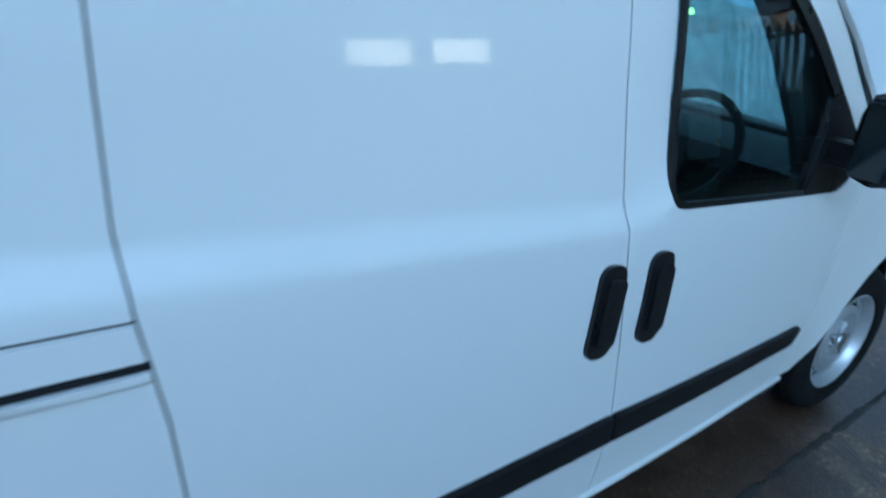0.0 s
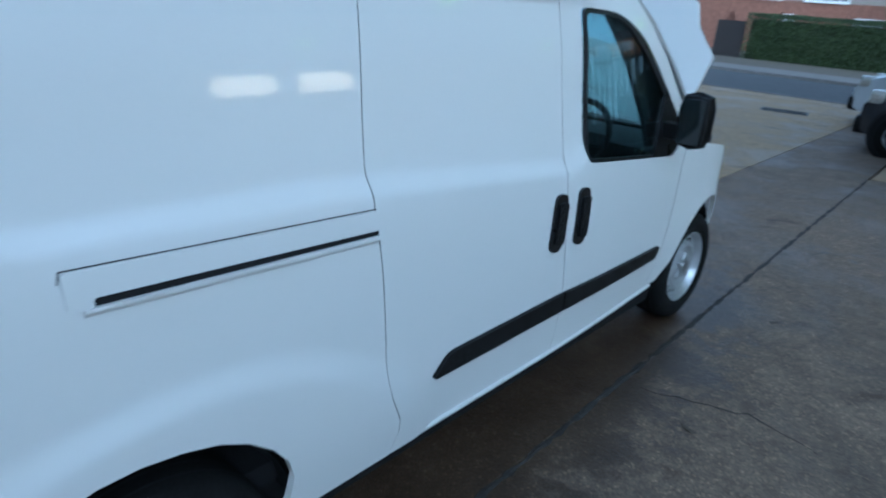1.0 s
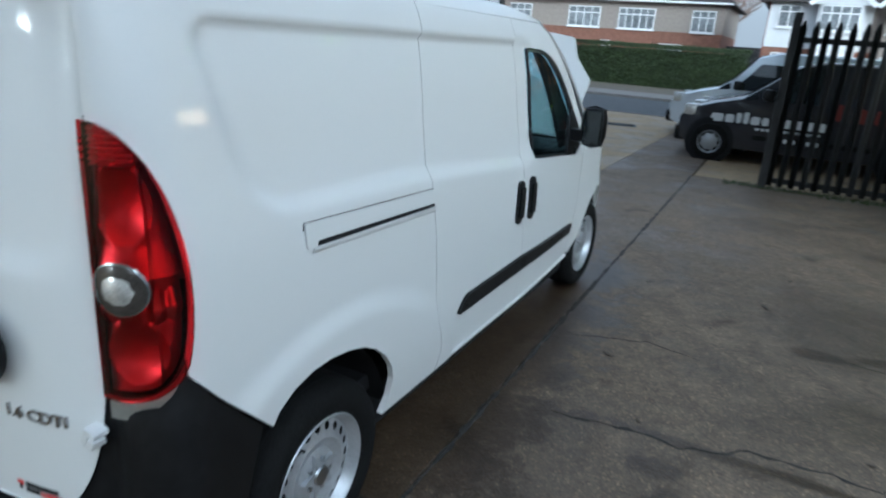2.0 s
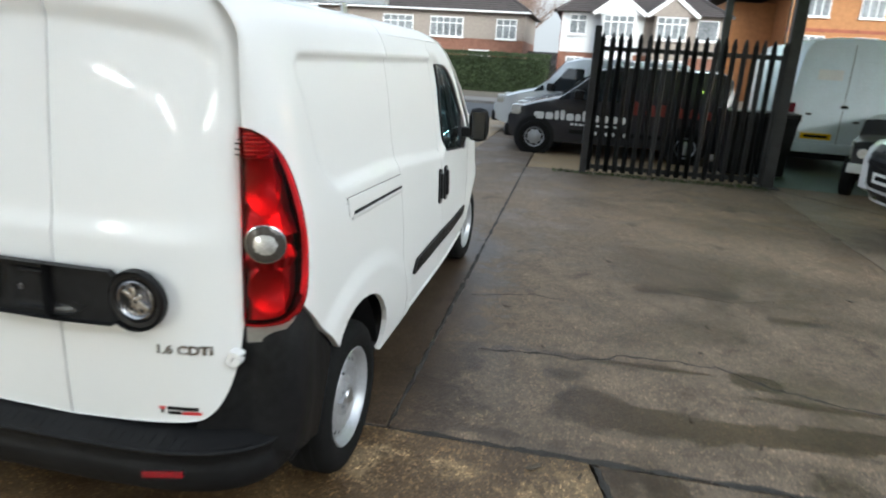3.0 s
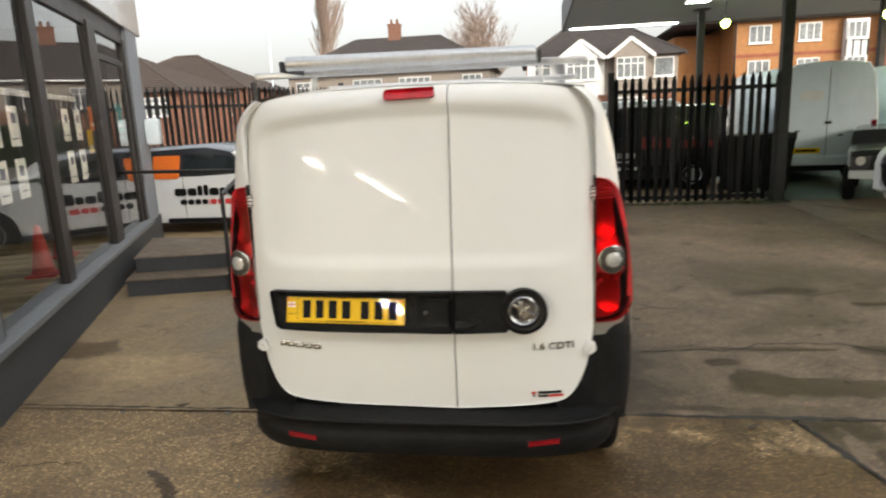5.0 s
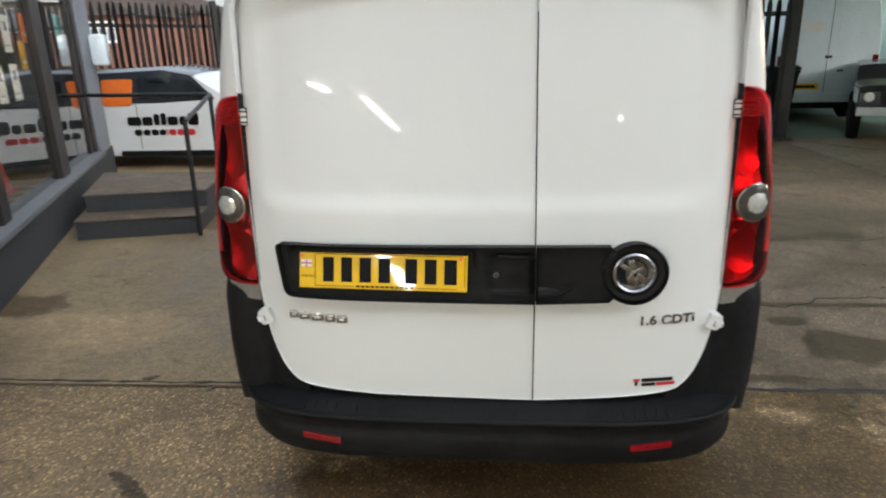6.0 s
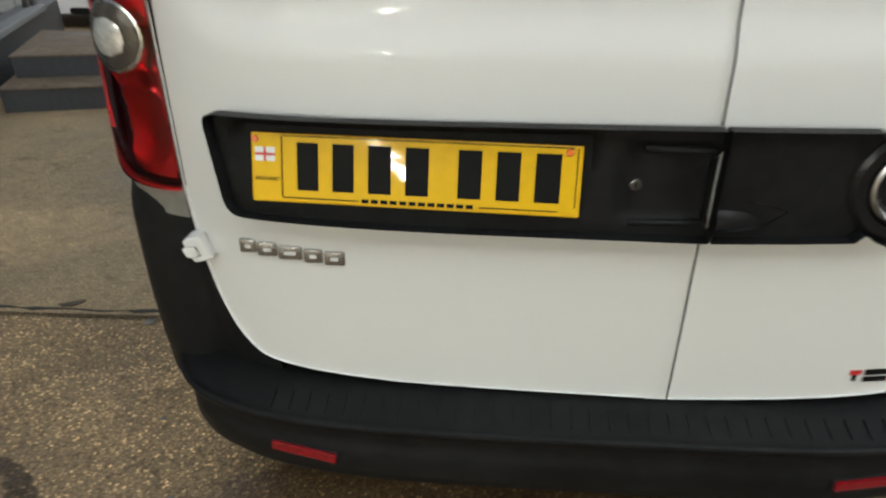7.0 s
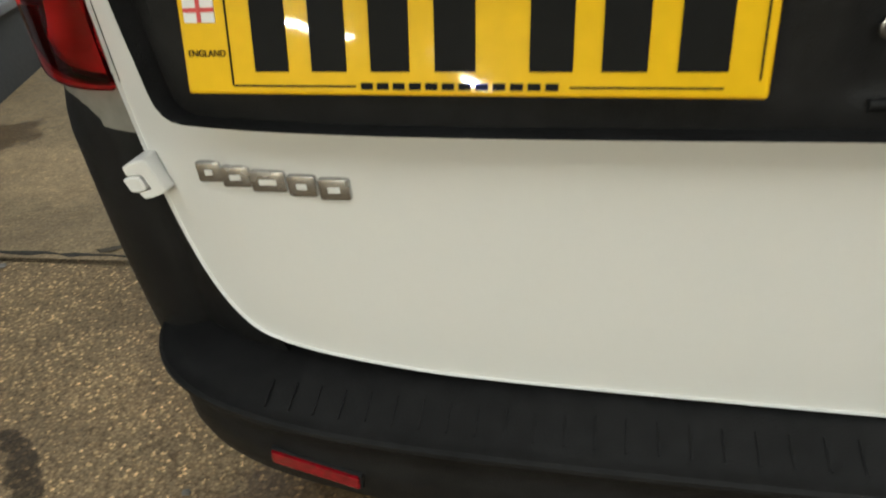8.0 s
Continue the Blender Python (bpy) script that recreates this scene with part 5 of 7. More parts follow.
    # corner of the rear bumper, up to the lamp
    out = [(-0.160, 0.49), (-0.145, 0.53), (-0.090, 0.60), (-0.050, 0.735), (-0.030, 0.850)] + [(u + 0.002, z - 0.003) for u, z in LAMP_LOW[::-1]] + [(0.176, 0.900), (0.260, 0.806), (0.402, 0.662), (0.372, 0.56), (0.355, 0.46), (0.35, 0.34)]

    def corner_place(u, z, sg=s):
        p = Vector(side_place(sg, -0.007 + 0.004 * sstep(-0.035, 0.03, u) - 0.012 * sstep(0.12, 0.30, u), False)(u, z))
        full = 0.012 * math.sin(math.pi * max(0.0, min(1.0, u / 0.25))) * sstep(0.88, 0.78, z)
        return p + Vector((sg * full, -full, 0))
    part("bumper_corner", sheet(out, (0.015, 0.03), corner_place, 0.03, flip), PLASTIC, van, "black textured bumper corner", smooth=True, crease=60)
    pod = LAMP_LOW[::-1] + [(0.168, 0.915), (0.140, 0.868), (0.100, 0.828), (0.052, 0.806), (0.0, 0.799)]
    part("lamp_pod", sheet([(u, z - 0.004) for u, z in pod], (0.015, 0.015), side_place(s, 0.003, False), 0.012, flip), POD, van, "smooth grey plastic under the tail lamp, its sheen put into the colour", smooth=True)
    part("lamp_gasket", sheet([(-0.007, 0.862), (-0.007, 1.462), (0.003, 1.462), (0.003, 0.862)], (0.01, 0.05), side_place(s, 0.001, False), 0.012, flip), SEAM, tl)
    # upper hinge of the rear door: a small block with slots
    hx, hy, z, w, h = s * 0.727, 0.104, 1.392, 0.008, 0.024
    hg = part("door_hinge", box(hx - w, hx + w, hy - 0.014, hy + 0.02, z - h, z + h, 0.005), WHITE, van, "white painted hinge block", smooth=True)
    part("hinge_gasket", box(hx - w - 0.0025, hx + w + 0.0025, hy - 0.002, hy + 0.015, z - h - 0.003, z + h + 0.003, 0.002), SEAM, hg)
    for k in (-0.016, 0.0, 0.016):
        part("hinge_slot", box(hx - w - 0.001, hx + w + 0.001, hy - 0.0150, hy - 0.006, z + k - 0.0022, z + k + 0.0022), SEAM, hg)
    # lower hinge: a notched bracket round a knuckle
    bracket = [(-0.008, 0.028), (0.014, 0.023), (0.026, 0.017), (0.024, 0.0045), (0.002, 0.0068), (-0.0045, -0.0125), (0.0155, -0.0175), (0.010, -0.027), (-0.006, -0.023), (-0.026, -0.0150)]
    knuckle = [(0.029, 0.0015), (0.0175, 0.0048), (0.0050, 0.0052), (0.0, -0.0115), (0.012, -0.0165), (0.023, -0.0155)]
    hg = None
    for nm, pts, y0, y1, mm, lab in (("door_hinge", bracket, -0.030, 0.007, WHITE, "white painted hinge bracket"), ("knuckle", knuckle, -0.020, 0.010, WHITE, "")):
        bm = slab([(s * u, z) for u, z in rounded(pts, 0.0025, 2)], y0, y1, 0.0016)
        bmesh.ops.transform(bm, matrix=pose(s * 0.709, 0.052, 0.7525, 90, 0, 0), verts=bm.verts)
        o = part(nm, bm, mm, hg or van, lab)
        hg = hg or o

# sliding door rail on the driver's side
rail = part("rail_cover", sheet(rounded([(0.575, 1.098), (0.572, 1.167), (1.262, 1.145), (1.270, 1.098), (0.62, 1.115), (0.615, 1.098)], [0.012, 0.008, 0, 0, 0.004, 0.004], 3), (0.06, 0.02), side_place(1, 0.006, False), 0.005), WHITE, van, "white cover of the sliding door rail", smooth=True)
# slot isn't cut: a dark strip carries its inner shade as colour
part("rail_slot", sheet([(0.62, 1.099), (0.62, 1.113), (1.272, 1.094), (1.272, 1.084)], (0.06, 0.02), side_place(1, 0.0022, False), 0.006), SEAM, rail, "dark strip with the rail slot's shade as its colour", smooth=True)
part("rail_lip", sheet([(0.60, 1.080), (0.60, 1.0985), (1.272, 1.0835), (1.272, 1.062)], (0.06, 0.006), lambda u, z: side_place(1, 0.009 - 0.010 * sstep(1.0, 0.0, (z - 1.062 - 0.018 * (1.272 - u) / 0.672) / 0.012), False)(u, z), 0.006), WHITE, rail, smooth=True)
for pts in ([(0.567, 1.150), (0.572, 1.1715), (1.266, 1.1495), (1.266, 1.1472), (0.574, 1.1692), (0.569, 1.150)],):
    part("rail_seam", sheet(pts, (0.06, 0.05), side_place(1, 0.0016, False), 0.003), SEAM, rail)

# rear doors
CUT = 0.157
GAP = 0.0018
edge = [(-0.735, 1.45), (-0.733, 1.60), (-0.722, 1.70), (-0.70, 1.755), (-0.66, 1.792), (-0.58, 1.817), (-0.40, 1.835), (-0.15, 1.842)]
low = [(-0.729, 0.86), (-0.714, 0.745), (-0.682, 0.632), (-0.632, 0.552), (-0.56, 0.522), (-0.35, 0.507)]
edge, low = curve_through(edge, 3), curve_through(low, 4)
left = edge + [(CUT - GAP, 1.842), (CUT - GAP, 0.498)] + low[::-1]
right = [(-x, z) for x, z in edge[:-1]]
right = [(CUT + GAP, 0.498), (CUT + GAP, 1.842)] + [(0.40, 1.835)] + right[::-1][1:] + [(-x, z) for x, z in low]
doors = []
for nm, out in (("left", left), ("right", right)):
    doors.append(part("rear_door", sheet(out, (0.03, 0.012), rear_place(), 0.005, True), WHITE, van, smooth=True, crease=50))
part("brake_lamp", sheet(rounded([(-0.100, 1.787), (-0.100, 1.822), (0.106, 1.825), (0.106, 1.790)], 0.012, 4), (0.03, 0.02), rear_place(0.012), 0.014, True), REDBRIGHT, doors[0], "red high-level brake lamp", smooth=True)

# black moulding with the number plate and the round badge
ring = [(0.444 + 0.094 * math.cos(a), 0.936 + 0.094 * math.sin(a)) for a in (math.radians(130 - i * 13) for i in range(21))]
strip_l = [(-0.627, 1.022), (CUT - GAP, 1.022), (CUT - GAP, 0.845), (-0.608, 0.852)]
strip_r = [(CUT + GAP, 0.845), (CUT + GAP, 1.022), (0.37, 1.022)] + ring + [(0.37, 0.851)]


def tray_place(x, z):
    """The moulding's face, sunk round the plate and in the pull."""
    tray = 1 - sstep(-0.010, 0.010, round_rect(x, z, -0.590, -0.018, 0.868, 1.006, 0.02))
    cup = 1 - sstep(-0.006, 0.008, round_rect(x, z, 0.020, 0.152, 0.872, 0.992, 0.01))
    return (x, rear_y(x, z) - 0.024 + max(0.0, min(0.022, 0.022 - 0.17 * (1.0 - z))) * tray + 0.010 * cup, z)


ml = part("plate_moulding", sheet(rounded(strip_l, [0.02, 0.004, 0.004, 0.03], 4), (0.014, 0.008), tray_place, 0.026, True), PLASTIC, doors[0], "black plastic plate moulding", smooth=True)
mr_ = part("badge_moulding", sheet(strip_r, (0.05, 0.03), rear_place(0.024), 0.026, True), PLASTIC, doors[1], "black plastic badge moulding", smooth=True)
bz = lathe([(0.0, 0.094), (-0.016, 0.092), (-0.022, 0.084), (-0.020, 0.070), (-0.010, 0.064), (-0.008, 0.0)], 40, "y")
o = part("badge_ring", bz, GLOSSBLACK, mr_, smooth=True)
o.location = (0.444, rear_y(0.444, 0.936) - 0.016, 0.936)
em = bmesh.new()
add_lathe(em, [(-0.012, 0.063), (-0.020, 0.062), (-0.023, 0.057), (-0.018, 0.052), (-0.012, 0.051)], 40, "y")
disc = lathe([(-0.012, 0.051), (-0.009, 0.040), (-0.010, 0.020), (-0.012, 0.0005)], 40, "y")
for a, r0, r1, w in ((35, 0.050, -0.006, 0.022), (215, 0.048, 0.010, 0.016), (110, 0.026, -0.012, 0.024), (75, 0.040, 0.008, 0.016), (255, 0.044, 0.010, 0.020), (320, 0.030, 0.006, 0.014)):
    m = pose(0, 0, 0, 0, a, 0)
    add_box(em, r1, r0, -0.020, -0.008, -w / 2, w / 2, 0.005, m)
em_o = part("badge_emblem", em, DARKCHROME, mr_, "round chrome badge", smooth=True)
part("badge_disc", disc, BADGEBACK, em_o, "dark disc behind the emblem", smooth=True)
em_o.location = (0.444, rear_y(0.444, 0.936) - 0.016, 0.936)
# number plate, laid on the curve of the door
plate = part("number_plate", box(-0.2585, 0.2585, -0.004, 0.0, -0.0545, 0.0545, 0.003), YELLOW, ml, "yellow number plate with black characters")
plate.matrix_basis = pose(-0.3015, rear_y(-0.3015, 0.936) - 0.0215, 0.936, -14, 0.6, -2.3)


def on_plate(name, x0, x1, z0, z1, mm, lift=0.0052, label=""):
    o = part(name, box(x0, x1, -lift, -0.0041, z0, z1), mm, plate, label)
    return o


x = -0.190
for w, gap in ((0.046, 0.011), (0.046, 0.011), (0.048, 0.011), (0.048, 0.034), (0.048, 0.011), (0.048, 0.011), (0.050, 0.0)):
    # each character is a plain upright bar
    on_plate("character_bar", x + 0.006, x + w - 0.006, -0.034, 0.041, INK)
    x += w + gap
for z0, z1, x0, x1 in ((0.050, 0.0515, -0.208, 0.245), (-0.0475, -0.046, -0.208, -0.085), (-0.0475, -0.046, 0.105, 0.225)):
    on_plate("border_line", x0, x1, z0, z1, INK)
on_plate("border_line", -0.2095, -0.208, -0.046, 0.050, INK)
on_plate("border_line", 0.250, 0.2515, -0.040, 0.050, INK)
for i in range(12):
    on_plate("print_bar", -0.08 + i * 0.015, -0.08 + i * 0.015 + 0.011, -0.0495, -0.0435, INK)
on_plate("flag_panel", -0.252, -0.220, 0.010, 0.032, WHITEINK)
on_plate("flag_cross", -0.252, -0.220, 0.019, 0.023, REDINK, 0.0058)
on_plate("flag_cross", -0.238, -0.234, 0.010, 0.032, REDINK, 0.0059)
eng = text_mesh("ENGLAND", 0.0085, 0.0004)
bmesh.ops.transform(eng, matrix=pose(-0.253, -0.0046, -0.022, 90, 0, 0), verts=eng.verts)
part("country_lettering", eng, INK, plate)
for sx in (-0.252, 0.238):
    part("plate_screw", lathe([(-0.0042, 0.006), (-0.0075, 0.005), (-0.008, 0.0)], 14, "y"), ORANGE, plate, smooth=True).location = (sx, 0, 0.044)
# lock and pull beside the plate
lk = part("lock", lathe([(0.004, 0.0095), (-0.004, 0.0095), (-0.005, 0.007), (-0.0035, 0.006), (-0.0035, 0.0)], 20, "y"), BADGEBACK, ml, "small steel door lock", smooth=True)
lk.location = (0.041, rear_y(0.041, 0.927) - 0.015, 0.927)
part("keyhole", box(0.0395, 0.0425, -0.0050, -0.003, 0.923, 0.931), INK, lk).location = (-0.041, 0.0, -0.927)
for a, b, r in (((0.046, 0.987), (0.150, 0.984), 0.0065), ((0.036, 0.866), (0.146, 0.868), 0.0055), ((0.148, 0.984), (0.148, 0.870), 0.006)):
    bar = bmesh.new()
    add_tube(bar, (a[0], rear_y(a[0], a[1]) - 0.022, a[1]), (b[0], rear_y(b[0], b[1]) - 0.022, b[1]), r, n=12)
    part("pull_edge", bar, PLASTIC, ml, smooth=True)
wedge = rounded([(CUT + 0.008, 0.862), (CUT + 0.008, 0.902), (CUT + 0.060, 0.905), (CUT + 0.118, 0.893), (CUT + 0.080, 0.866)], [0.004, 0.006, 0.02, 0.008, 0.02], 4)
part("pull_scoop", sheet(wedge, (0.01, 0.008), lambda u, z: (u, rear_y(u, z) - 0.018 - 0.016 * sstep(CUT + 0.120, CUT + 0.02, u) * sstep(0.906, 0.870, z), z), 0.008, True), GLOSSBLACK, mr_, "black moulded finger pull", smooth=True)

# model lettering as plain chrome blocks, engine lettering, dealer sticker
x = -0.622
for w in (0.032, 0.036, 0.043, 0.034, 0.036):
    zc = 0.773 - 0.008 * (x + 0.622) / 0.19
    bl = box(x, x + w, -0.006, 0.004, zc - 0.013, zc + 0.013, 0.004)
    xm = x + w / 2
    b_o = part("badge_block", bl, DARKCHROME, doors[0], "chrome badge block", smooth=True)
    b_o.matrix_basis = pose(0, rear_y(xm, 0.765) - 0.001, 0)
    part("badge_dip", box(x + 0.011, x + w - 0.011, -0.0068, -0.005, zc - 0.0035, zc + 0.0035, 0.0008), WHITE, b_o)
    x += w + 0.0035
cd = text_mesh("1.6 CDTI", 0.040, 0.003, 0.0008)
for v in cd.verts:
    x, z, d = 0.472 + v.co.x * 1.16, 0.750 + v.co.y + 0.01 * v.co.x, v.co.z
    v.co = (x, rear_y(x, z) - 0.003 - d, z)
part("engine_lettering", cd, DARKCHROME, doors[1], "chrome engine size lettering")
for x0, x1, z0, z1, mm in ((0.470, 0.490, 0.562, 0.572, REDINK), (0.476, 0.484, 0.548, 0.562, INK), (0.497, 0.595, 0.561, 0.573, INK), (0.497, 0.540, 0.546, 0.557, INK), (0.543, 0.603, 0.546, 0.557, REDINK)):
    part("sticker_bar", sheet([(x0, z0), (x0, z1), (x1, z1), (x1, z0)], (0.05, 0.05), rear_place(0.0015), 0.001, True), mm, doors[1])

# rear bumper


def bumper_ring(inset, z, y0, depth, halfw, n=48, sign=1, power=0.62):
    pts = []
    for i in range(n + 1):
        a = math.pi * (i / n - 0.5)
        sn, cs = math.sin(a), math.cos(a)
        pts.append(((halfw - inset) * math.copysign(abs(sn) ** power, sn), y0 - sign * (depth - inset) * abs(cs) ** power, z))
    return pts


def bumper(section, y0, depth, halfw, sign=1, power=0.62):
    bm = bmesh.new()
    rows = [[bm.verts.new(p) for p in bumper_ring(d, z, y0, depth, halfw, 64, sign, power)] for d, z in section]
    for a, b in zip(rows, rows[1:]):
        for i in range(len(a) - 1):
            f = (a[i], a[i + 1], b[i + 1], b[i])
            bm.faces.new(f if sign > 0 else f[::-1])
    return bm


bump = part("rear_bumper", bumper([(0.20, 0.262), (0.12, 0.280), (0.07, 0.288), (0.042, 0.300), (0.032, 0.318), (0.030, 0.332), (0.019, 0.338), (0.014, 0.360), (0.014, 0.386), (0.016, 0.398), (0.020, 0.410), (0.020, 0.424), (0.017, 0.440), (0.011, 0.451), (0.005, 0.458),
                                   (0.0, 0.463), (0.001, 0.468), (0.006, 0.471), (0.014, 0.470), (0.022, 0.471), (0.055, 0.481), (0.088, 0.491), (0.105, 0.494), (0.16, 0.498)], 0.36, 0.454, 0.848, power=0.5), PLASTIC, van,
            "black textured rear bumper with a ribbed step", smooth=True, crease=28)
for s in (-1, 1):
    o = part("bumper_reflector", box(-0.066, 0.066, -0.003, 0.012, -0.0115, 0.0115, 0.003), REDMID, bump, "deep red bumper reflector")
    o.matrix_basis = pose(s * 0.520, -0.066, 0.382, 0, s * -4, s * 9)
    rec = part("reflector_recess", box(-0.069, 0.069, 0.001, 0.014, -0.0138, 0.0138, 0.003), SEAM, bump)
    rec.matrix_basis = pose(s * 0.520, -0.066, 0.382, 0, s * -4, s * 9)
for i in range(34):
    x = -0.58 + i * 0.035
    o = part("tread_rib", box(-0.0014, 0.0014, -0.020, 0.020, -0.002, 0.0010, 0.0004), PLASTIC, bump)
    o.matrix_basis = pose(x, -0.046 + 0.020 * abs(x / 0.6) ** 3, 0.4795, 17, 0, 0)
part("underbody", box(-0.78, 0.78, 0.30, 3.36, 0.22, 0.44, 0.03), SEAM, van, "dark underbody")
part("load_floor", box(-0.80, 0.80, 0.16, 2.1, 0.44, 0.50), SEAM, van)
part("bulkhead", box(-0.72, 0.72, 2.12, 2.15, 0.50, 1.76), SEAM, van)
for s in (-1, 1):
    for yc in (0.69, 3.735):
        wl = bmesh.new()
        add_lathe(wl, [(0.30, 0.42), (0.0, 0.42), (0.0, 0.0)], 32, "x")
        bmesh.ops.delete(wl, geom=[v for v in wl.verts if v.co.z < 0.06], context="VERTS")
        o = part("wheel_liner", wl, SEAM, van, smooth=True)
        o.matrix_basis = Matrix.Translation((s * (0.56 if yc < 1 else 0.47), yc, 0.315)) @ Matrix.Diagonal((s, 0.86, 1.02 if yc < 1 else 0.98, 1))

# roof
bm = bmesh.new()
rows = []
for j in range(31):
    row = []
    for i in range(25):
        k = -1 + i / 12
        y = 0.115 + (2.95 - 0.42 * abs(k) ** 2.2 - 0.115) * j / 30
        zc = smooth_interp(y, ROOF)
        zs = 1.812 - max(0.0, y - 2.2) * 0.17
        x = k * (0.697 if y < 2.2 else smooth_interp(zs, SIDE) + 0.002)
        rib = 0.004 * sstep(0.3, 0.5, abs(math.sin(x * 12))) if 0.4 < y < 2.5 and abs(x) < 0.55 else 0
        row.append(bm.verts.new((x, y, zc - (zc - zs) * abs(k) ** 2.4 + rib)))
    rows.append(row)
for a, b in zip(rows, rows[1:]):
    for i in range(24):
        bm.faces.new((a[i], a[i + 1], b[i + 1], b[i]))
part("roof", bm, WHITE, van, smooth=True)
bm = bmesh.new()
rows = []
for y, z in [(2.47, 1.765)] + DOOR_FRONT + [(3.30, 1.07)]:
    xe, ye = smooth_interp(z, SIDE) - 0.09, y + 0.058
    yc = interp(z, [(1.07, 3.74), (1.13, 3.68), (1.44, 3.36), (1.60, 3.18), (1.70, 3.06), (1.765, 2.97)])
    rows.append([bm.verts.new((k * xe, yc - (yc - ye) * abs(k) ** 2.2, z + 0.03 * (1 - k * k) * sstep(1.5, 1.76, z))) for k in [-1 + i / 8 for i in range(17)]])
for a, b in zip(rows, rows[1:]):
    for i in range(16):
        bm.faces.new((a[i], a[i + 1], b[i + 1], b[i]))
ws = part("windscreen", glazed(bm), GLASS, van, "clear windscreen", smooth=True)
ws.visible_shadow = False
part("cowl", box(-0.78, 0.78, 3.60, 3.80, 1.00, 1.07, 0.02), GLOSSBLACK, van)
part("engine_bay", box(-0.62, 0.62, 3.80, 4.40, 0.35, 0.90, 0.03), SEAM, van, "dark open engine bay")
part("engine_cover", box(-0.35, 0.30, 3.90, 4.30, 0.90, 0.98, 0.03), GLOSSBLACK, van)
fb = part("front_bumper", bumper([(0.10, 0.24), (0.02, 0.28), (0.0, 0.40), (0.01, 0.52), (0.03, 0.62), (0.06, 0.74), (0.10, 0.86), (0.18, 0.90)], 4.12, 0.40, 0.60, -1), WHITE, van, smooth=True, crease=60)
part("lower_grille", bumper([(0.0, 0.34), (-0.006, 0.36), (-0.006, 0.50), (0.0, 0.52)], 4.2, 0.33, 0.50, -1), GLOSSBLACK, fb)
for s in (-1, 1):
    part("headlamp", box(-0.12, 0.12, -0.05, 0.05, -0.16, 0.16, 0.04, pose(s * 0.44, 4.32, 0.78, -25, 0, s * -30)), CLEARLENS, fb, "clear headlamp", smooth=True)
# open bonnet, hinged at the cowl, outer face to the windscreen
hood_pts = rounded([(-0.58, 0.0), (0.58, 0.0), (0.60, 0.09), (0.662, 0.41), (0.585, 0.50), (0.535, 0.565), (0.495, 0.69), (0.30, 0.715), (-0.30, 0.715), (-0.495, 0.69), (-0.535, 0.565), (-0.585, 0.50), (-0.662, 0.41), (-0.60, 0.09)], 0.018, 3)
hood = part("bonnet", sheet(hood_pts, (0.08, 0.08), lambda u, v: (u, v, 0.03 * (1 - (u / 0.7) ** 2) * (1 - 0.4 * v)), 0.03), WHITE, van, "white bonnet propped open", smooth=True, crease=50)
hood.matrix_basis = pose(0, 3.77, 1.055, 74, 0, 0)
part("bonnet_liner", sheet([(u * 0.94, 0.02 + v * 0.95) for u, v in hood_pts], (0.2, 0.2), lambda u, v: (u, v, -0.014), 0.0, True), SEAM, hood)
part("bonnet_stay", tube((-0.5, 4.35, 0.9), (-0.42, 3.95, 1.62), 0.006, n=8), SATIN, van)


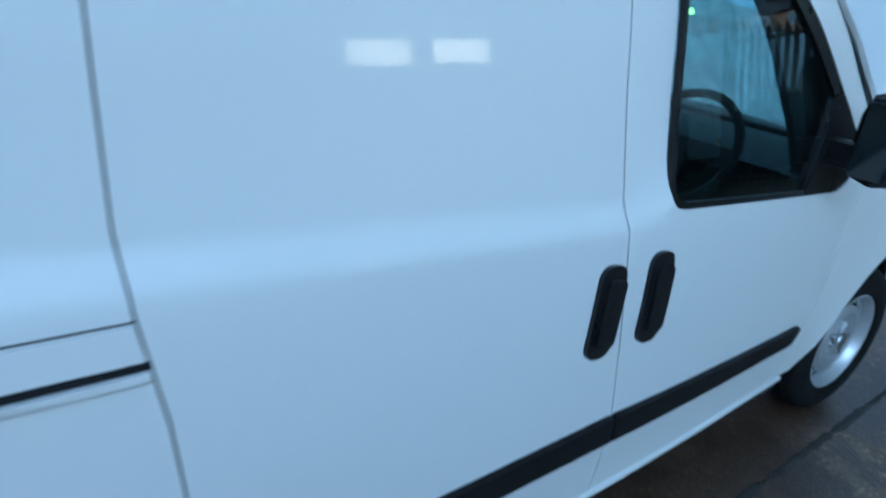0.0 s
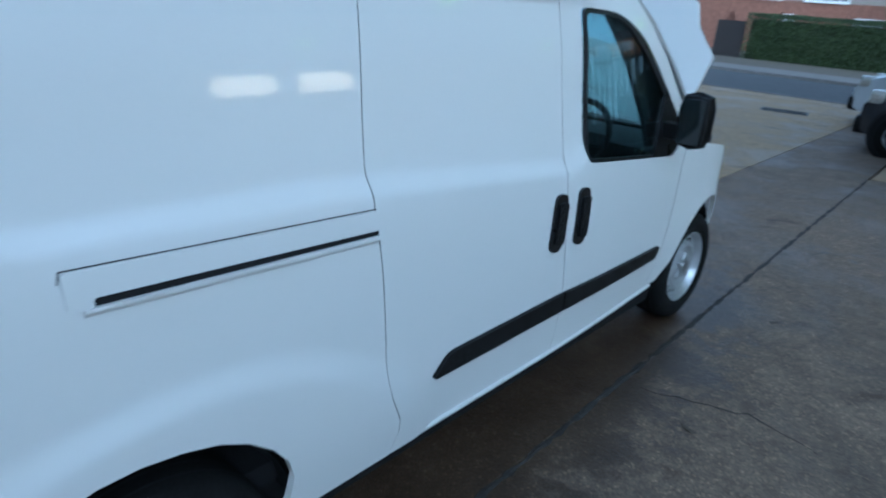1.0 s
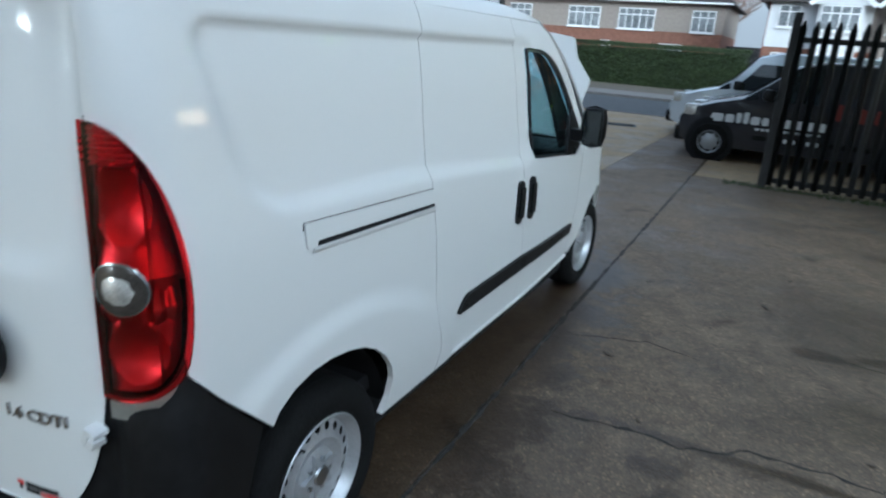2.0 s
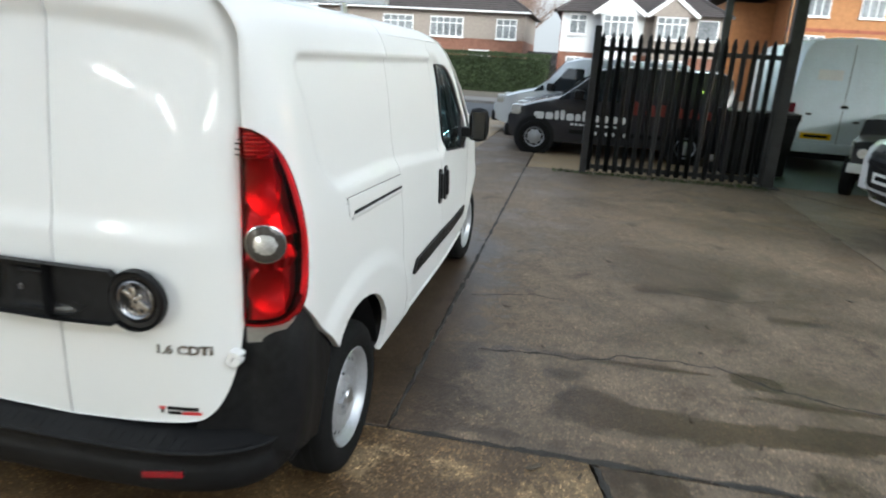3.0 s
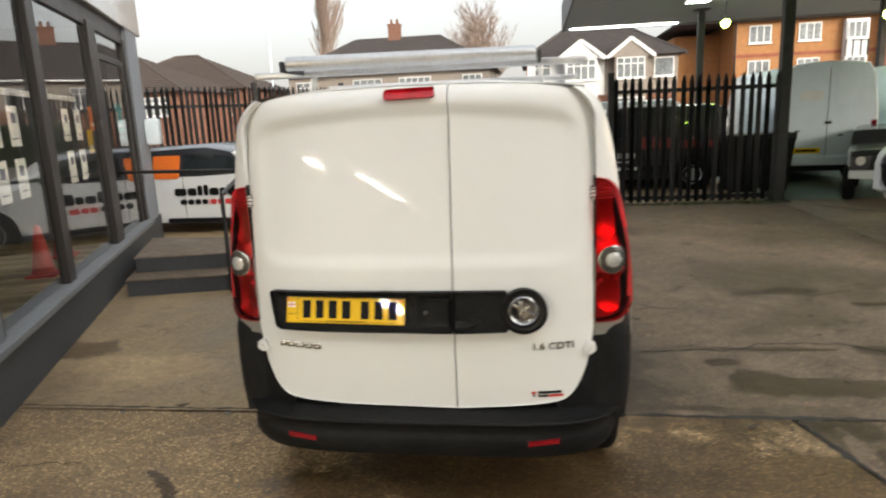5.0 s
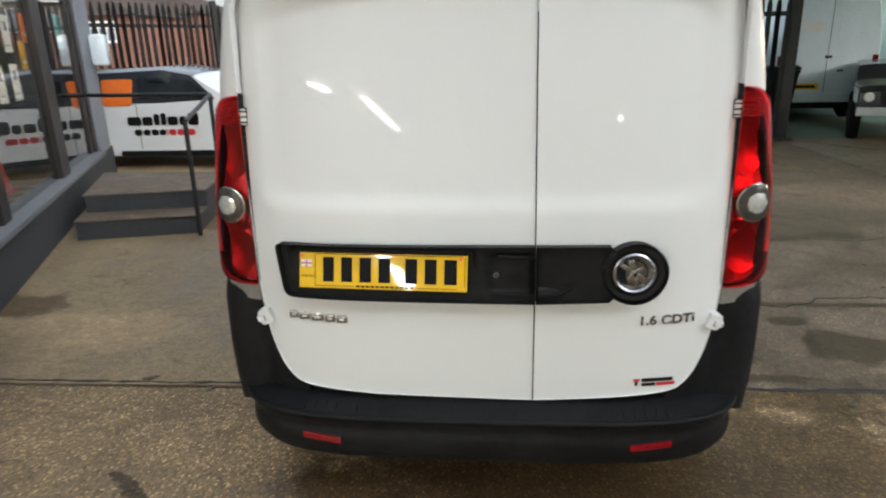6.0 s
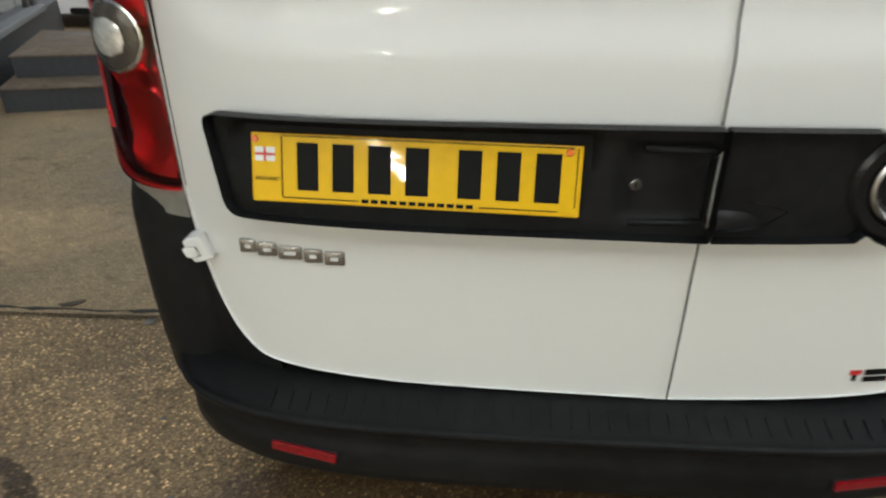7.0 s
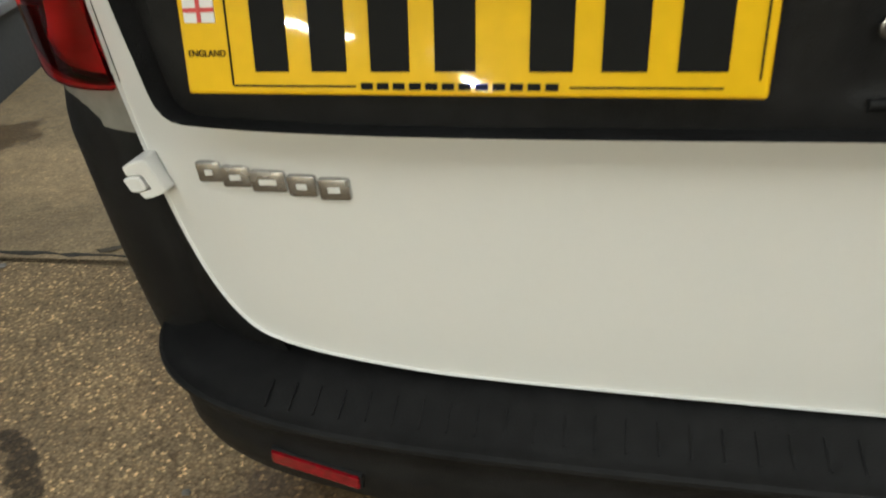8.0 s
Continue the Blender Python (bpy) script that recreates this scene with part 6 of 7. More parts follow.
def steel_wheel(outer_x):
    """A steel wheel: tyre, vented rim and a small star-shaped cap. The outside faces +x."""
    hub = new("wheel")
    R = 0.312
    part("tyre", lathe([(-0.175, 0.200), (-0.188, 0.235), (-0.190, 0.270), (-0.172, 0.300), (-0.150, R), (-0.105, R + 0.002), (-0.060, R + 0.002), (-0.020, R), (0.004, 0.298), (0.018, 0.268), (0.016, 0.235), (0.004, 0.206), (-0.006, 0.200)], 64, "x"), RUBBER, hub, "black road tyre", smooth=True, crease=40)
    for k in (-0.128, -0.085, -0.042):
        part("tread_groove", lathe([(k - 0.004, R + 0.0026), (k + 0.004, R + 0.0026)], 64, "x"), SEAM, hub)
    rim = part("rim", lathe([(-0.16, 0.198), (-0.02, 0.196), (0.004, 0.206), (0.008, 0.202), (0.002, 0.192), (-0.022, 0.184), (-0.030, 0.176)], 64, "x"), STEEL, hub, "silver painted steel rim", smooth=True, crease=60)
    # band with vent holes
    n, bm = 20, bmesh.new()
    for i in range(n):
        a0 = 2 * math.pi * i / n
        da = math.pi / n
        r0, r1, rc = 0.134, 0.177, 0.156
        outer = [(-1, r0), (0, r0), (1, r0), (1, rc), (1, r1), (0, r1), (-1, r1), (-1, rc)]
        inner = [(math.cos(t) * 0.60, rc + 0.0145 * math.sin(t)) for t in (math.radians(d) for d in (-135, -90, -45, 0, 45, 90, 135, 180))]

        def at(k, r):
            a = a0 + k * da
            xx = -0.030 + (0.177 - r) / 0.043 * 0.012
            return (xx, r * math.cos(a), r * math.sin(a))
        vo = [bm.verts.new(at(*p)) for p in outer]
        vi = [bm.verts.new(at(*p)) for p in inner]
        vd = [bm.verts.new(Vector(at(*p)) - Vector((0.003, 0, 0))) for p in inner]
        for j in range(8):
            bm.faces.new((vo[j], vo[(j + 1) % 8], vi[(j + 1) % 8], vi[j]))
            bm.faces.new((vi[j], vi[(j + 1) % 8], vd[(j + 1) % 8], vd[j]))
    bmesh.ops.remove_doubles(bm, verts=bm.verts[:], dist=0.0004)
    part("vent_band", bm, STEEL, rim, smooth=True)
    # dark disc close behind the vents, puts shade into the holes
    part("vent_shade", lathe([(-0.046, 0.183), (-0.046, 0.0)], 32, "x"), SEAM, hub, "dark disc painting the shade inside the vent holes")
    part("dish", lathe([(-0.018, 0.135), (-0.012, 0.120), (-0.020, 0.105), (-0.026, 0.085), (-0.018, 0.066), (-0.014, 0.050)], 48, "x"), STEEL, rim, smooth=True)
    star = bmesh.new()
    pts = []
    for i in range(10):
        a = math.pi * i / 5
        r = 0.088 if i % 2 == 0 else 0.042
        pts.append((r * math.cos(a), r * math.sin(a)))
    pts = rounded(pts, 0.012, 3)
    vs0 = [star.verts.new((-0.020, y, z)) for y, z in pts]
    vs1 = [star.verts.new((-0.004, y * 0.92, z * 0.92)) for y, z in pts]
    star.faces.new(vs1)
    for i in range(len(pts)):
        star.faces.new((vs0[i], vs0[(i + 1) % len(pts)], vs1[(i + 1) % len(pts)], vs1[i]))
    cap = part("centre_cap", star, STEEL, rim, "silver star-shaped centre cap", smooth=True)
    part("cap_disc", lathe([(-0.004, 0.034), (0.003, 0.030), (0.004, 0.0)], 24, "x"), SATIN, cap, smooth=True)
    part("valve", tube((-0.01, 0.0, 0.182), (0.012, 0.0, 0.180), 0.004, n=8), SEAM, rim)
    for a in range(5):
        t = 2 * math.pi * (a + 0.5) / 5
        part("wheel_bolt", tube((-0.020, 0.054 * math.cos(t), 0.054 * math.sin(t)), (-0.006, 0.054 * math.cos(t), 0.054 * math.sin(t)), 0.008, n=6), SATIN, rim)
    return hub


wheel = steel_wheel(0)
wheel.parent = van
wheel.matrix_basis = pose(0.862, 0.685, 0.312, 33, 0, 0)
for m in (pose(0.795, 3.765, 0.312, 10, 0, -2), pose(-0.862, 0.675, 0.312, 70, 0, 180), pose(-0.795, 3.765, 0.312, 15, 0, 178)):
    w2 = copy_thing(wheel, m)
    w2.parent = van

# mirrors
for s in (1, -1):
    mh = part("door_mirror", box(-0.070, 0.070, -0.045, 0.062, -0.118, 0.118, 0.066), PLASTIC, van, "large black door mirror", smooth=True)
    mh.matrix_basis = pose(s * 0.972, 2.96, 1.235, 0, 0, s * 4)
    # glass isn't mirrored: the dark view it would reflect is its colour
    part("mirror_glass", box(-0.046, 0.046, -0.053, -0.048, -0.092, 0.092, 0.002), TINT, mh, "mirror glass with its dark reflection put into the colour")
    part("mirror_arm", box(-0.16, 0.02, -0.02, 0.05, -0.09, -0.02, 0.02) if s > 0 else box(-0.02, 0.16, -0.02, 0.05, -0.09, -0.02, 0.02), GLOSSBLACK, mh, smooth=True)

# cab inside
for x in (-0.36, 0.38):
    st = part("cab_seat", box(x - 0.24, x + 0.24, 2.30, 2.80, 0.62, 0.80, 0.05), CLOTH, van, "dark cloth cab seat", smooth=True)
    part("backrest", box(-0.23, 0.23, -0.06, 0.06, 0, 0.62, 0.05, pose(x, 2.34, 0.78, -12, 0, 0)), CLOTH, st, smooth=True)
    part("headrest", box(-0.12, 0.12, -0.04, 0.04, 0, 0.17, 0.035, pose(x, 2.24, 1.40, -8, 0, 0)), CLOTH, st, smooth=True)
part("dashboard", box(-0.74, 0.74, 3.10, 3.62, 0.72, 1.06, 0.07), DASH, van, "grey plastic dashboard", smooth=True)
sw = bmesh.new()
for i in range(28):
    a0, a1 = 2 * math.pi * i / 28, 2 * math.pi * (i + 1) / 28
    add_tube(sw, (0.185 * math.cos(a0), 0.185 * math.sin(a0), 0), (0.185 * math.cos(a1), 0.185 * math.sin(a1), 0), 0.015, n=8, cap=False)
add_box(sw, -0.18, 0.18, -0.03, 0.03, -0.02, 0.02, 0.008)
add_box(sw, -0.03, 0.03, -0.18, 0.0, -0.02, 0.02, 0.008)
part("steering_wheel", sw, DASH, van, smooth=True).matrix_basis = pose(0.38, 3.02, 1.06, 62, 0, 0)
part("cab_floor", box(-0.78, 0.78, 2.15, 3.6, 0.44, 0.50), SEAM, van)
part("firewall", box(-0.76, 0.76, 3.60, 3.66, 0.44, 1.02), SEAM, van)

# roof bars with a ladder roller at the tail
rack = thing("roof_rack", "aluminium roof bars with a ladder roller on the van roof", "roof rack")
part("roller", tube((-0.545, 0.20, 1.962), (0.505, 0.30, 1.962), 0.030, n=20), ALU, rack, "aluminium ladder roller", smooth=True)
for x, y in ((-0.565, 0.20), (0.52, 0.30)):
    part("roller_bracket", box(x - 0.009, x + 0.009, y - 0.02, y + 0.25, 1.926, 1.974, 0.008), IRON, rack)
for y, x0, x1 in ((0.47, -0.80, 0.73), (1.45, -0.76, 0.74)):
    part("crossbar", box(x0, x1, y - 0.03, y + 0.03, 1.920 if y < 1 else 1.892, 1.950 if y < 1 else 1.922, 0.008), ALU, rack, "aluminium crossbar")
    for s in (-1, 1):
        ft = part("foot", box(-0.008, 0.008, -0.03, 0.03, 0.0, 0.105 if y < 1 else 0.078, 0.005), ALU, rack, "aluminium roof bar foot")
        ft.matrix_basis = pose(s * 0.535, y, 1.82, 0, s * -8, 0)


# ---- other vehicles ----
def vehicle_body(top, zb, width, length, belt=0.95, tumble=0.16, nose=0.22):
    """A closed shell over a side outline. x runs from nose (0) to tail, y across, z up."""
    stations = sorted({round(v, 3) for v in [p[0] for p in top] + [length * i / 36 for i in range(37)]})

    def half(x, z):
        w = width / 2
        if z > belt:
            w -= tumble * ((z - belt) / 0.75) ** 1.5
        t = min(x, length - x)
        w *= 1 - nose * max(0.0, 1 - x / 0.7) ** 2.2 - 0.10 * max(0.0, 1 - (length - x) / 0.3) ** 2
        w -= 0.04 * max(0.0, 0.45 - z)
        return w
    bm = bmesh.new()
    rows = []
    for x in stations:
        zt = interp(x, top)
        lo = zb + 0.10 * max(0.0, 1 - x / 0.35) ** 2
        col = []
        nz = 12
        for i in range(nz + 1):
            z = lo + (zt - 0.05 - lo) * i / nz
            col.append((half(x, z), z))
        w = half(x, zt - 0.05)
        for k in range(1, 6):
            a = k / 5
            col.append((w * (1 - a ** 1.6) if a < 1 else 0, zt - 0.05 + 0.05 * (1 - (1 - a) ** 2.4)))
        full = [(-w_, z) for w_, z in col] + [(w_, z) for w_, z in col[-2::-1]]
        rows.append([bm.verts.new((x, y, z)) for y, z in full])
    for a, b in zip(rows, rows[1:]):
        for i in range(len(a) - 1):
            bm.faces.new((a[i], a[i + 1], b[i + 1], b[i]))
        bm.faces.new((a[-1], a[0], b[0], b[-1]))
    bm.faces.new(rows[0][::-1])
    bm.faces.new(rows[-1])
    bmesh.ops.recalc_face_normals(bm, faces=bm.faces[:])
    return bm, half


def road_wheel(th, x, y, r, side, cover=STEEL):
    t = part("wheel", lathe([(-0.10, r * 0.62), (-0.11, r * 0.8), (-0.09, r * 0.97), (-0.06, r), (0.06, r), (0.09, r * 0.97), (0.11, r * 0.8), (0.10, r * 0.62)], 36, "y"), RUBBER, th, smooth=True)
    t.location = (x, y, r)
    rimb = lathe([(0.09 * side, r * 0.64), (0.10 * side, r * 0.60), (0.07 * side, r * 0.52), (0.085 * side, r * 0.30), (0.10 * side, r * 0.16), (0.10 * side, 0.001)], 28, "y")
    bmesh.ops.recalc_face_normals(rimb, faces=rimb.faces[:])
    part("wheel_trim", rimb, cover, t, smooth=True)
    for i in range(8):
        a = 2 * math.pi * i / 8
        part("trim_slot", box(-0.03, 0.03, 0.082 * side - 0.006, 0.082 * side + 0.006, r * 0.42, r * 0.54, 0.004, pose(0, 0, 0, 0, math.degrees(a), 0)), SEAM, t)


def side_sheet(th, name, pts, half, mm, proud=0.006, sides=(-1, 1), label="", parent=None):
    for s in sides:
        bm = sheet(rounded(pts, 0.04, 3), (0.15, 0.1), lambda u, v, s=s: (u, s * (half(u, v) + proud), v), 0.01, s > 0)
        part(name, bm, mm, parent or th, label, smooth=True)


def panel_van(label, paint, m, length=4.2, roof=1.80, width=1.75, front=0.78):
    th = thing("van", label, "van", m)
    top = [(0.0, 0.70), (0.12, 0.86), (0.55, 1.0), (0.95, 1.10), (1.25, 1.32), (1.62, roof - 0.10), (2.0, roof), (length - 0.25, roof), (length - 0.06, roof - 0.12), (length, 1.2)]
    bm, half = vehicle_body(top, 0.24, width, length)
    part("body", bm, paint, th, smooth=True, crease=45)
    for x in (front, length - 0.75):
        for s in (-1, 1):
            ar = bmesh.new()
            add_lathe(ar, [(0.0, 0.40), (0.02, 0.37), (0.02, 0.0)], 32, "y")
            part("wheel_arch", ar, SEAM, th).matrix_basis = Matrix.Translation((x, s * (half(x, 0.45) - 0.012), 0.33)) @ Matrix.Diagonal((1, s, 1, 1))
            road_wheel(th, x, s * (width / 2 - 0.07), 0.31, s)
    side_sheet(th, "side_window", [(1.22, 1.06), (1.50, 1.36), (1.68, 1.60), (2.08, 1.60), (2.08, 1.06)], half, TINT)
    side_sheet(th, "quarter_window", [(0.92, 1.035), (1.16, 1.20), (1.18, 1.06)], half, TINT)
    side_sheet(th, "door_seam", [(2.16, 0.35), (2.16, 1.66), (2.168, 1.66), (2.168, 0.35)], half, SEAM, 0.003)
    side_sheet(th, "sill_strip", [(1.2, 0.42), (1.2, 0.50), (length - 1.2, 0.50), (length - 1.2, 0.42)], half, PLASTIC, 0.012)
    ws = bmesh.new()
    rows = []
    for t in (0, 0.25, 0.5, 0.75, 1):
        x, z = 0.98 + 0.66 * t, interp(0.98 + 0.66 * t, top) + 0.006
        rows.append([ws.verts.new((x, k * (half(x, z) - 0.10), z)) for k in (-1, -0.6, -0.2, 0.2, 0.6, 1)])
    for a, b in zip(rows, rows[1:]):
        for i in range(5):
            ws.faces.new((a[i], a[i + 1], b[i + 1], b[i]))
    bmesh.ops.recalc_face_normals(ws, faces=ws.faces[:])
    part("windscreen", ws, TINT, th, smooth=True)
    part("front_bumper", box(-0.06, 0.34, -width * 0.40, width * 0.40, 0.26, 0.52, 0.06), PLASTIC, th, smooth=True)
    for s in (-1, 1):
        part("headlamp", box(0.06, 0.46, s * width * 0.40 - 0.10, s * width * 0.40 + 0.06, 0.70, 0.90, 0.05), CLEARLENS, th, "clear headlamp", smooth=True)
        mi = part("door_mirror", box(1.24, 1.42, s * (width / 2 + 0.10) - 0.07, s * (width / 2 + 0.10) + 0.07, 1.06, 1.24, 0.04), GLOSSBLACK, th, smooth=True)
    return th, half


# black van with lettering bars along its side
bv, bh = panel_van("black panel van with white sign lettering bars on its side", NAVY, pose(0.26, 11.15 + 0.86, 0, 0, 0, 0), 4.1, 1.72, 1.72, front=0.56)
x = 0.52
for w, h in ((0.22, 0.13), (0.17, 0.13), (0.11, 0.17), (0.11, 0.19), (0.17, 0.13), (0.13, 0.13), (0.17, 0.19), (0.17, 0.13), (0.17, 0.13), (0.17, 0.13), (0.15, 0.13)):
    side_sheet(bv, "lettering_bar", [(x, 0.66), (x, 0.66 + h), (x + w - 0.03, 0.66 + h), (x + w - 0.03, 0.66)], bh, WHITEINK, 0.008, (-1,))
    x += w
for i in range(6):
    side_sheet(bv, "lettering_bar", [(2.3 + i * 0.26, 0.86), (2.32 + i * 0.26, 1.12 - 0.02 * i), (2.46 + i * 0.26, 1.06 - 0.02 * i), (2.48 + i * 0.26, 0.84)], bh, DULLRED, 0.009, (-1,))
for i in range(12):
    side_sheet(bv, "lettering_bar", [(1.22 + i * 0.08, 0.575), (1.22 + i * 0.08, 0.615), (1.28 + i * 0.08, 0.615), (1.28 + i * 0.08, 0.575)], bh, WHITEINK, 0.008, (-1,))
for i in range(7):
    side_sheet(bv, "lettering_bar", [(1.55 + i * 0.11, 0.42), (1.55 + i * 0.11, 0.49), (1.62 + i * 0.11, 0.49), (1.62 + i * 0.11, 0.42)], bh, WHITEINK, 0.016, (-1,))
panel_van("silver panel van parked behind the black one", SILVER, pose(-0.45, 14.4 + 0.9, 0, 0, 0, 0), 4.6, 1.86, 1.82)
panel_van("dark grey van parked between the black and silver ones", DASH, pose(0.25, 12.9 + 0.3, 0, 0, 0, 0), 4.2, 1.70, 1.72)


def rear_van(m, label):
    """A tall panel van seen from behind: tail at the local origin, body towards +y."""
    th = thing("tall_van", label, "van", m)
    bm = bmesh.new()
    rows = []
    for y, k in ((0.0, 0.94), (0.08, 1.0), (4.0, 1.0), (5.0, 0.95)):
        prof = [(-0.90, 0.42), (-0.95, 0.9), (-0.93, 1.5), (-0.84, 2.15), (-0.72, 2.36), (-0.3, 2.42), (0.3, 2.42), (0.72, 2.36), (0.84, 2.15), (0.93, 1.5), (0.95, 0.9), (0.90, 0.42)]
        rows.append([bm.verts.new((x * k, y, 1.3 + (z - 1.3) * (0.98 if k < 1 else 1))) for x, z in prof])
    for a, b in zip(rows, rows[1:]):
        for i in range(len(a)):
            j = (i + 1) % len(a)
            bm.faces.new((a[i], a[j], b[j], b[i]))
    bm.faces.new(rows[0][::-1])
    bm.faces.new(rows[-1])
    bmesh.ops.recalc_face_normals(bm, faces=bm.faces[:])
    part("body", bm, GREYVAN, th, smooth=True, crease=40)
    part("door_seam", box(-0.004, 0.004, -0.006, 0.0, 0.50, 2.3), SEAM, th)
    for s in (-1, 1):
        part("rear_window_blank", box(s * 0.42 - 0.28, s * 0.42 + 0.28, -0.012, 0.0, 1.55, 2.02, 0.006), GREYVAN, th)
        part("tail_lamp", box(s * 0.84 - 0.05, s * 0.84 + 0.05, -0.015, 0.05, 0.75, 1.25, 0.01), REDLENS, th)
    part("label_bar", box(-0.52, -0.12, -0.018, -0.012, 1.68, 1.86), WHITEINK, th)
    part("door_lock", box(-0.05, 0.07, -0.03, 0.0, 1.20, 1.25, 0.008), GLOSSBLACK, th)
    for x, z in ((-0.6, 1.05), (0.2, 0.95), (0.75, 1.05)):
        part("door_catch", box(x, x + 0.10, -0.02, 0.0, z, z + 0.035, 0.006), GLOSSBLACK, th)
    part("bumper", box(-0.95, 0.95, -0.10, 0.10, 0.38, 0.56, 0.03), GREYVAN, th, smooth=True)
    part("number_plate", box(-0.62, -0.10, -0.012, 0.0, 0.62, 0.73, 0.002), YELLOW, th, "yellow plate with a dark bar")
    part("plate_bar", box(-0.56, -0.16, -0.014, -0.012, 0.65, 0.70), INK, th)
    for s in (-1, 1):
        w = part("wheel", lathe([(-0.11, 0.001), (-0.11, 0.30), (-0.08, 0.34), (0.08, 0.34), (0.11, 0.30), (0.11, 0.001)], 30, "x"), RUBBER, th, smooth=True)
        w.location = (s * 0.80, 0.9, 0.34)
    part("underbody", box(-0.80, 0.80, 0.1, 4.8, 0.25, 0.45), SEAM, th)
    return th


rear_van(pose(6.28, 11.6, 0, 0, 0, -4), "tall pale grey panel van seen from behind under the canopy")
rear_van(pose(9.1, 12.2, 0, 0, 0, -4), "tall pale grey van parked further under the canopy")

# white pickup facing the yard
pk = thing("pickup_truck", "white pickup truck with black grille parked under the canopy", "pickup truck", pose(4.98, 5.92, 0, 0, 0, 6))
top = [(0.0, 0.90), (0.05, 1.02), (0.14, 1.10), (0.5, 1.16), (1.15, 1.20), (1.35, 1.32), (1.95, 1.78), (3.2, 1.80), (3.5, 1.62), (3.7, 1.15), (5.2, 1.12)]
bm, ph = vehicle_body(top, 0.42, 1.86, 5.2, 1.05, 0.18, 0.16)
part("body", bm, WHITE2, pk, smooth=True, crease=45)


def nose_place(proud):
    """The pickup's rounded front: u across, v up."""
    return lambda u, v: (-proud + 0.34 * abs(u / 0.93) ** 3.2 + 0.10 * sstep(0.86, 1.10, v) + 0.07 * sstep(0.60, 0.42, v), u, v)


front = rounded([(-0.92, 0.47), (-0.93, 0.90), (-0.70, 1.00), (0.70, 1.00), (0.93, 0.90), (0.92, 0.47), (0.60, 0.42), (-0.60, 0.42)], 0.06, 4)
part("front_bumper", sheet(front, (0.08, 0.06), nose_place(0.10), 0.10, True), WHITE2, pk, "white moulded front bumper", smooth=True, crease=50)
hole = rounded([(-0.62, 1.04), (0.62, 1.04), (0.66, 0.96), (0.46, 0.62), (0.36, 0.58), (-0.36, 0.58), (-0.46, 0.62), (-0.66, 0.96)], 0.05, 4)
part("grille", sheet(hole, (0.07, 0.05), nose_place(0.118), 0.05, True), GLOSSBLACK, pk, "black honeycomb grille", smooth=True)
for z in (0.82, 0.91):
    part("grille_bar", sheet(rounded([(-0.56, z), (-0.57, z + 0.05), (0.57, z + 0.05), (0.56, z)], 0.012, 3), (0.08, 0.05), nose_place(0.130), 0.012, True), PLASTIC, pk, smooth=True)
part("lower_intake", sheet(rounded([(-0.46, 0.455), (-0.50, 0.535), (0.50, 0.535), (0.46, 0.455)], 0.02, 3), (0.08, 0.05), nose_place(0.108), 0.02, True), GLOSSBLACK, pk, smooth=True)
part("number_plate", box(-0.142, -0.132, -0.26, 0.26, 0.645, 0.755, 0.002), PAPER, pk, "white plate with a dark bar")
part("plate_bar", box(-0.145, -0.142, -0.20, 0.20, 0.68, 0.725), INK, pk)
for s in (-1, 1):
    lampo = rounded([(s * 0.66, 0.90), (s * 0.64, 1.03), (s * 0.90, 1.05), (s * 0.93, 0.93)], 0.03, 3)
    part("headlamp", sheet(lampo, (0.06, 0.05), nose_place(0.112), 0.06, True), CLEARLENS, pk, "clear headlamp", smooth=True)
    fogo = rounded([(s * 0.60, 0.56), (s * 0.62, 0.64), (s * 0.80, 0.66), (s * 0.80, 0.58)], 0.02, 3)
    part("fog_lamp", sheet(fogo, (0.06, 0.05), nose_place(0.106), 0.03, True), CLEARLENS, pk, smooth=True)
    for x in (0.95, 4.1):
        road_wheel(pk, x, s * 0.80, 0.375, s)
        ar = bmesh.new()
        add_lathe(ar, [(0.0, 0.47), (0.02, 0.43), (0.02, 0.0)], 32, "y")
        part("wheel_arch", ar, SEAM, pk).matrix_basis = Matrix.Translation((x, s * (ph(x, 0.6) - 0.012), 0.42)) @ Matrix.Diagonal((1, s, 1, 1))
side_sheet(pk, "side_window", [(1.55, 1.22), (2.0, 1.66), (3.1, 1.68), (3.35, 1.22)], ph, TINT)
ws = bmesh.new()
rows = [[ws.verts.new((x, k * (ph(x, z) - 0.12), z + 0.012)) for k in (-1, -0.5, 0, 0.5, 1)] for x, z in ((1.38, 1.345), (1.66, 1.56), (1.92, 1.757))]
for a, b in zip(rows, rows[1:]):
    for i in range(4):
        ws.faces.new((a[i], a[i + 1], b[i + 1], b[i]))
bmesh.ops.recalc_face_normals(ws, faces=ws.faces[:])
part("windscreen", ws, TINT, pk, smooth=True)

# boxy black-and-white off-roader behind the pickup
jp = thing("off_road_vehicle", "black and white off-road vehicle with a bulky tyre", "off-roader", pose(6.15, 8.60, 0, 0, 0, 64) @ Matrix.Diagonal((0.82, 0.82, 0.82, 1)))
top = [(0.0, 0.95), (0.1, 1.06), (1.2, 1.12), (1.3, 1.2), (1.5, 1.40), (3.4, 1.44), (3.6, 1.40), (3.65, 1.0)]
bm, jh = vehicle_body(top, 0.5, 1.7, 3.65, 1.05, 0.08, 0.10)
part("body", bm, NAVY, jp, smooth=True, crease=40)
side_sheet(jp, "white_wing", [(0.1, 0.72), (0.1, 0.98), (1.15, 1.04), (1.15, 0.80)], jh, WHITE2, 0.02)
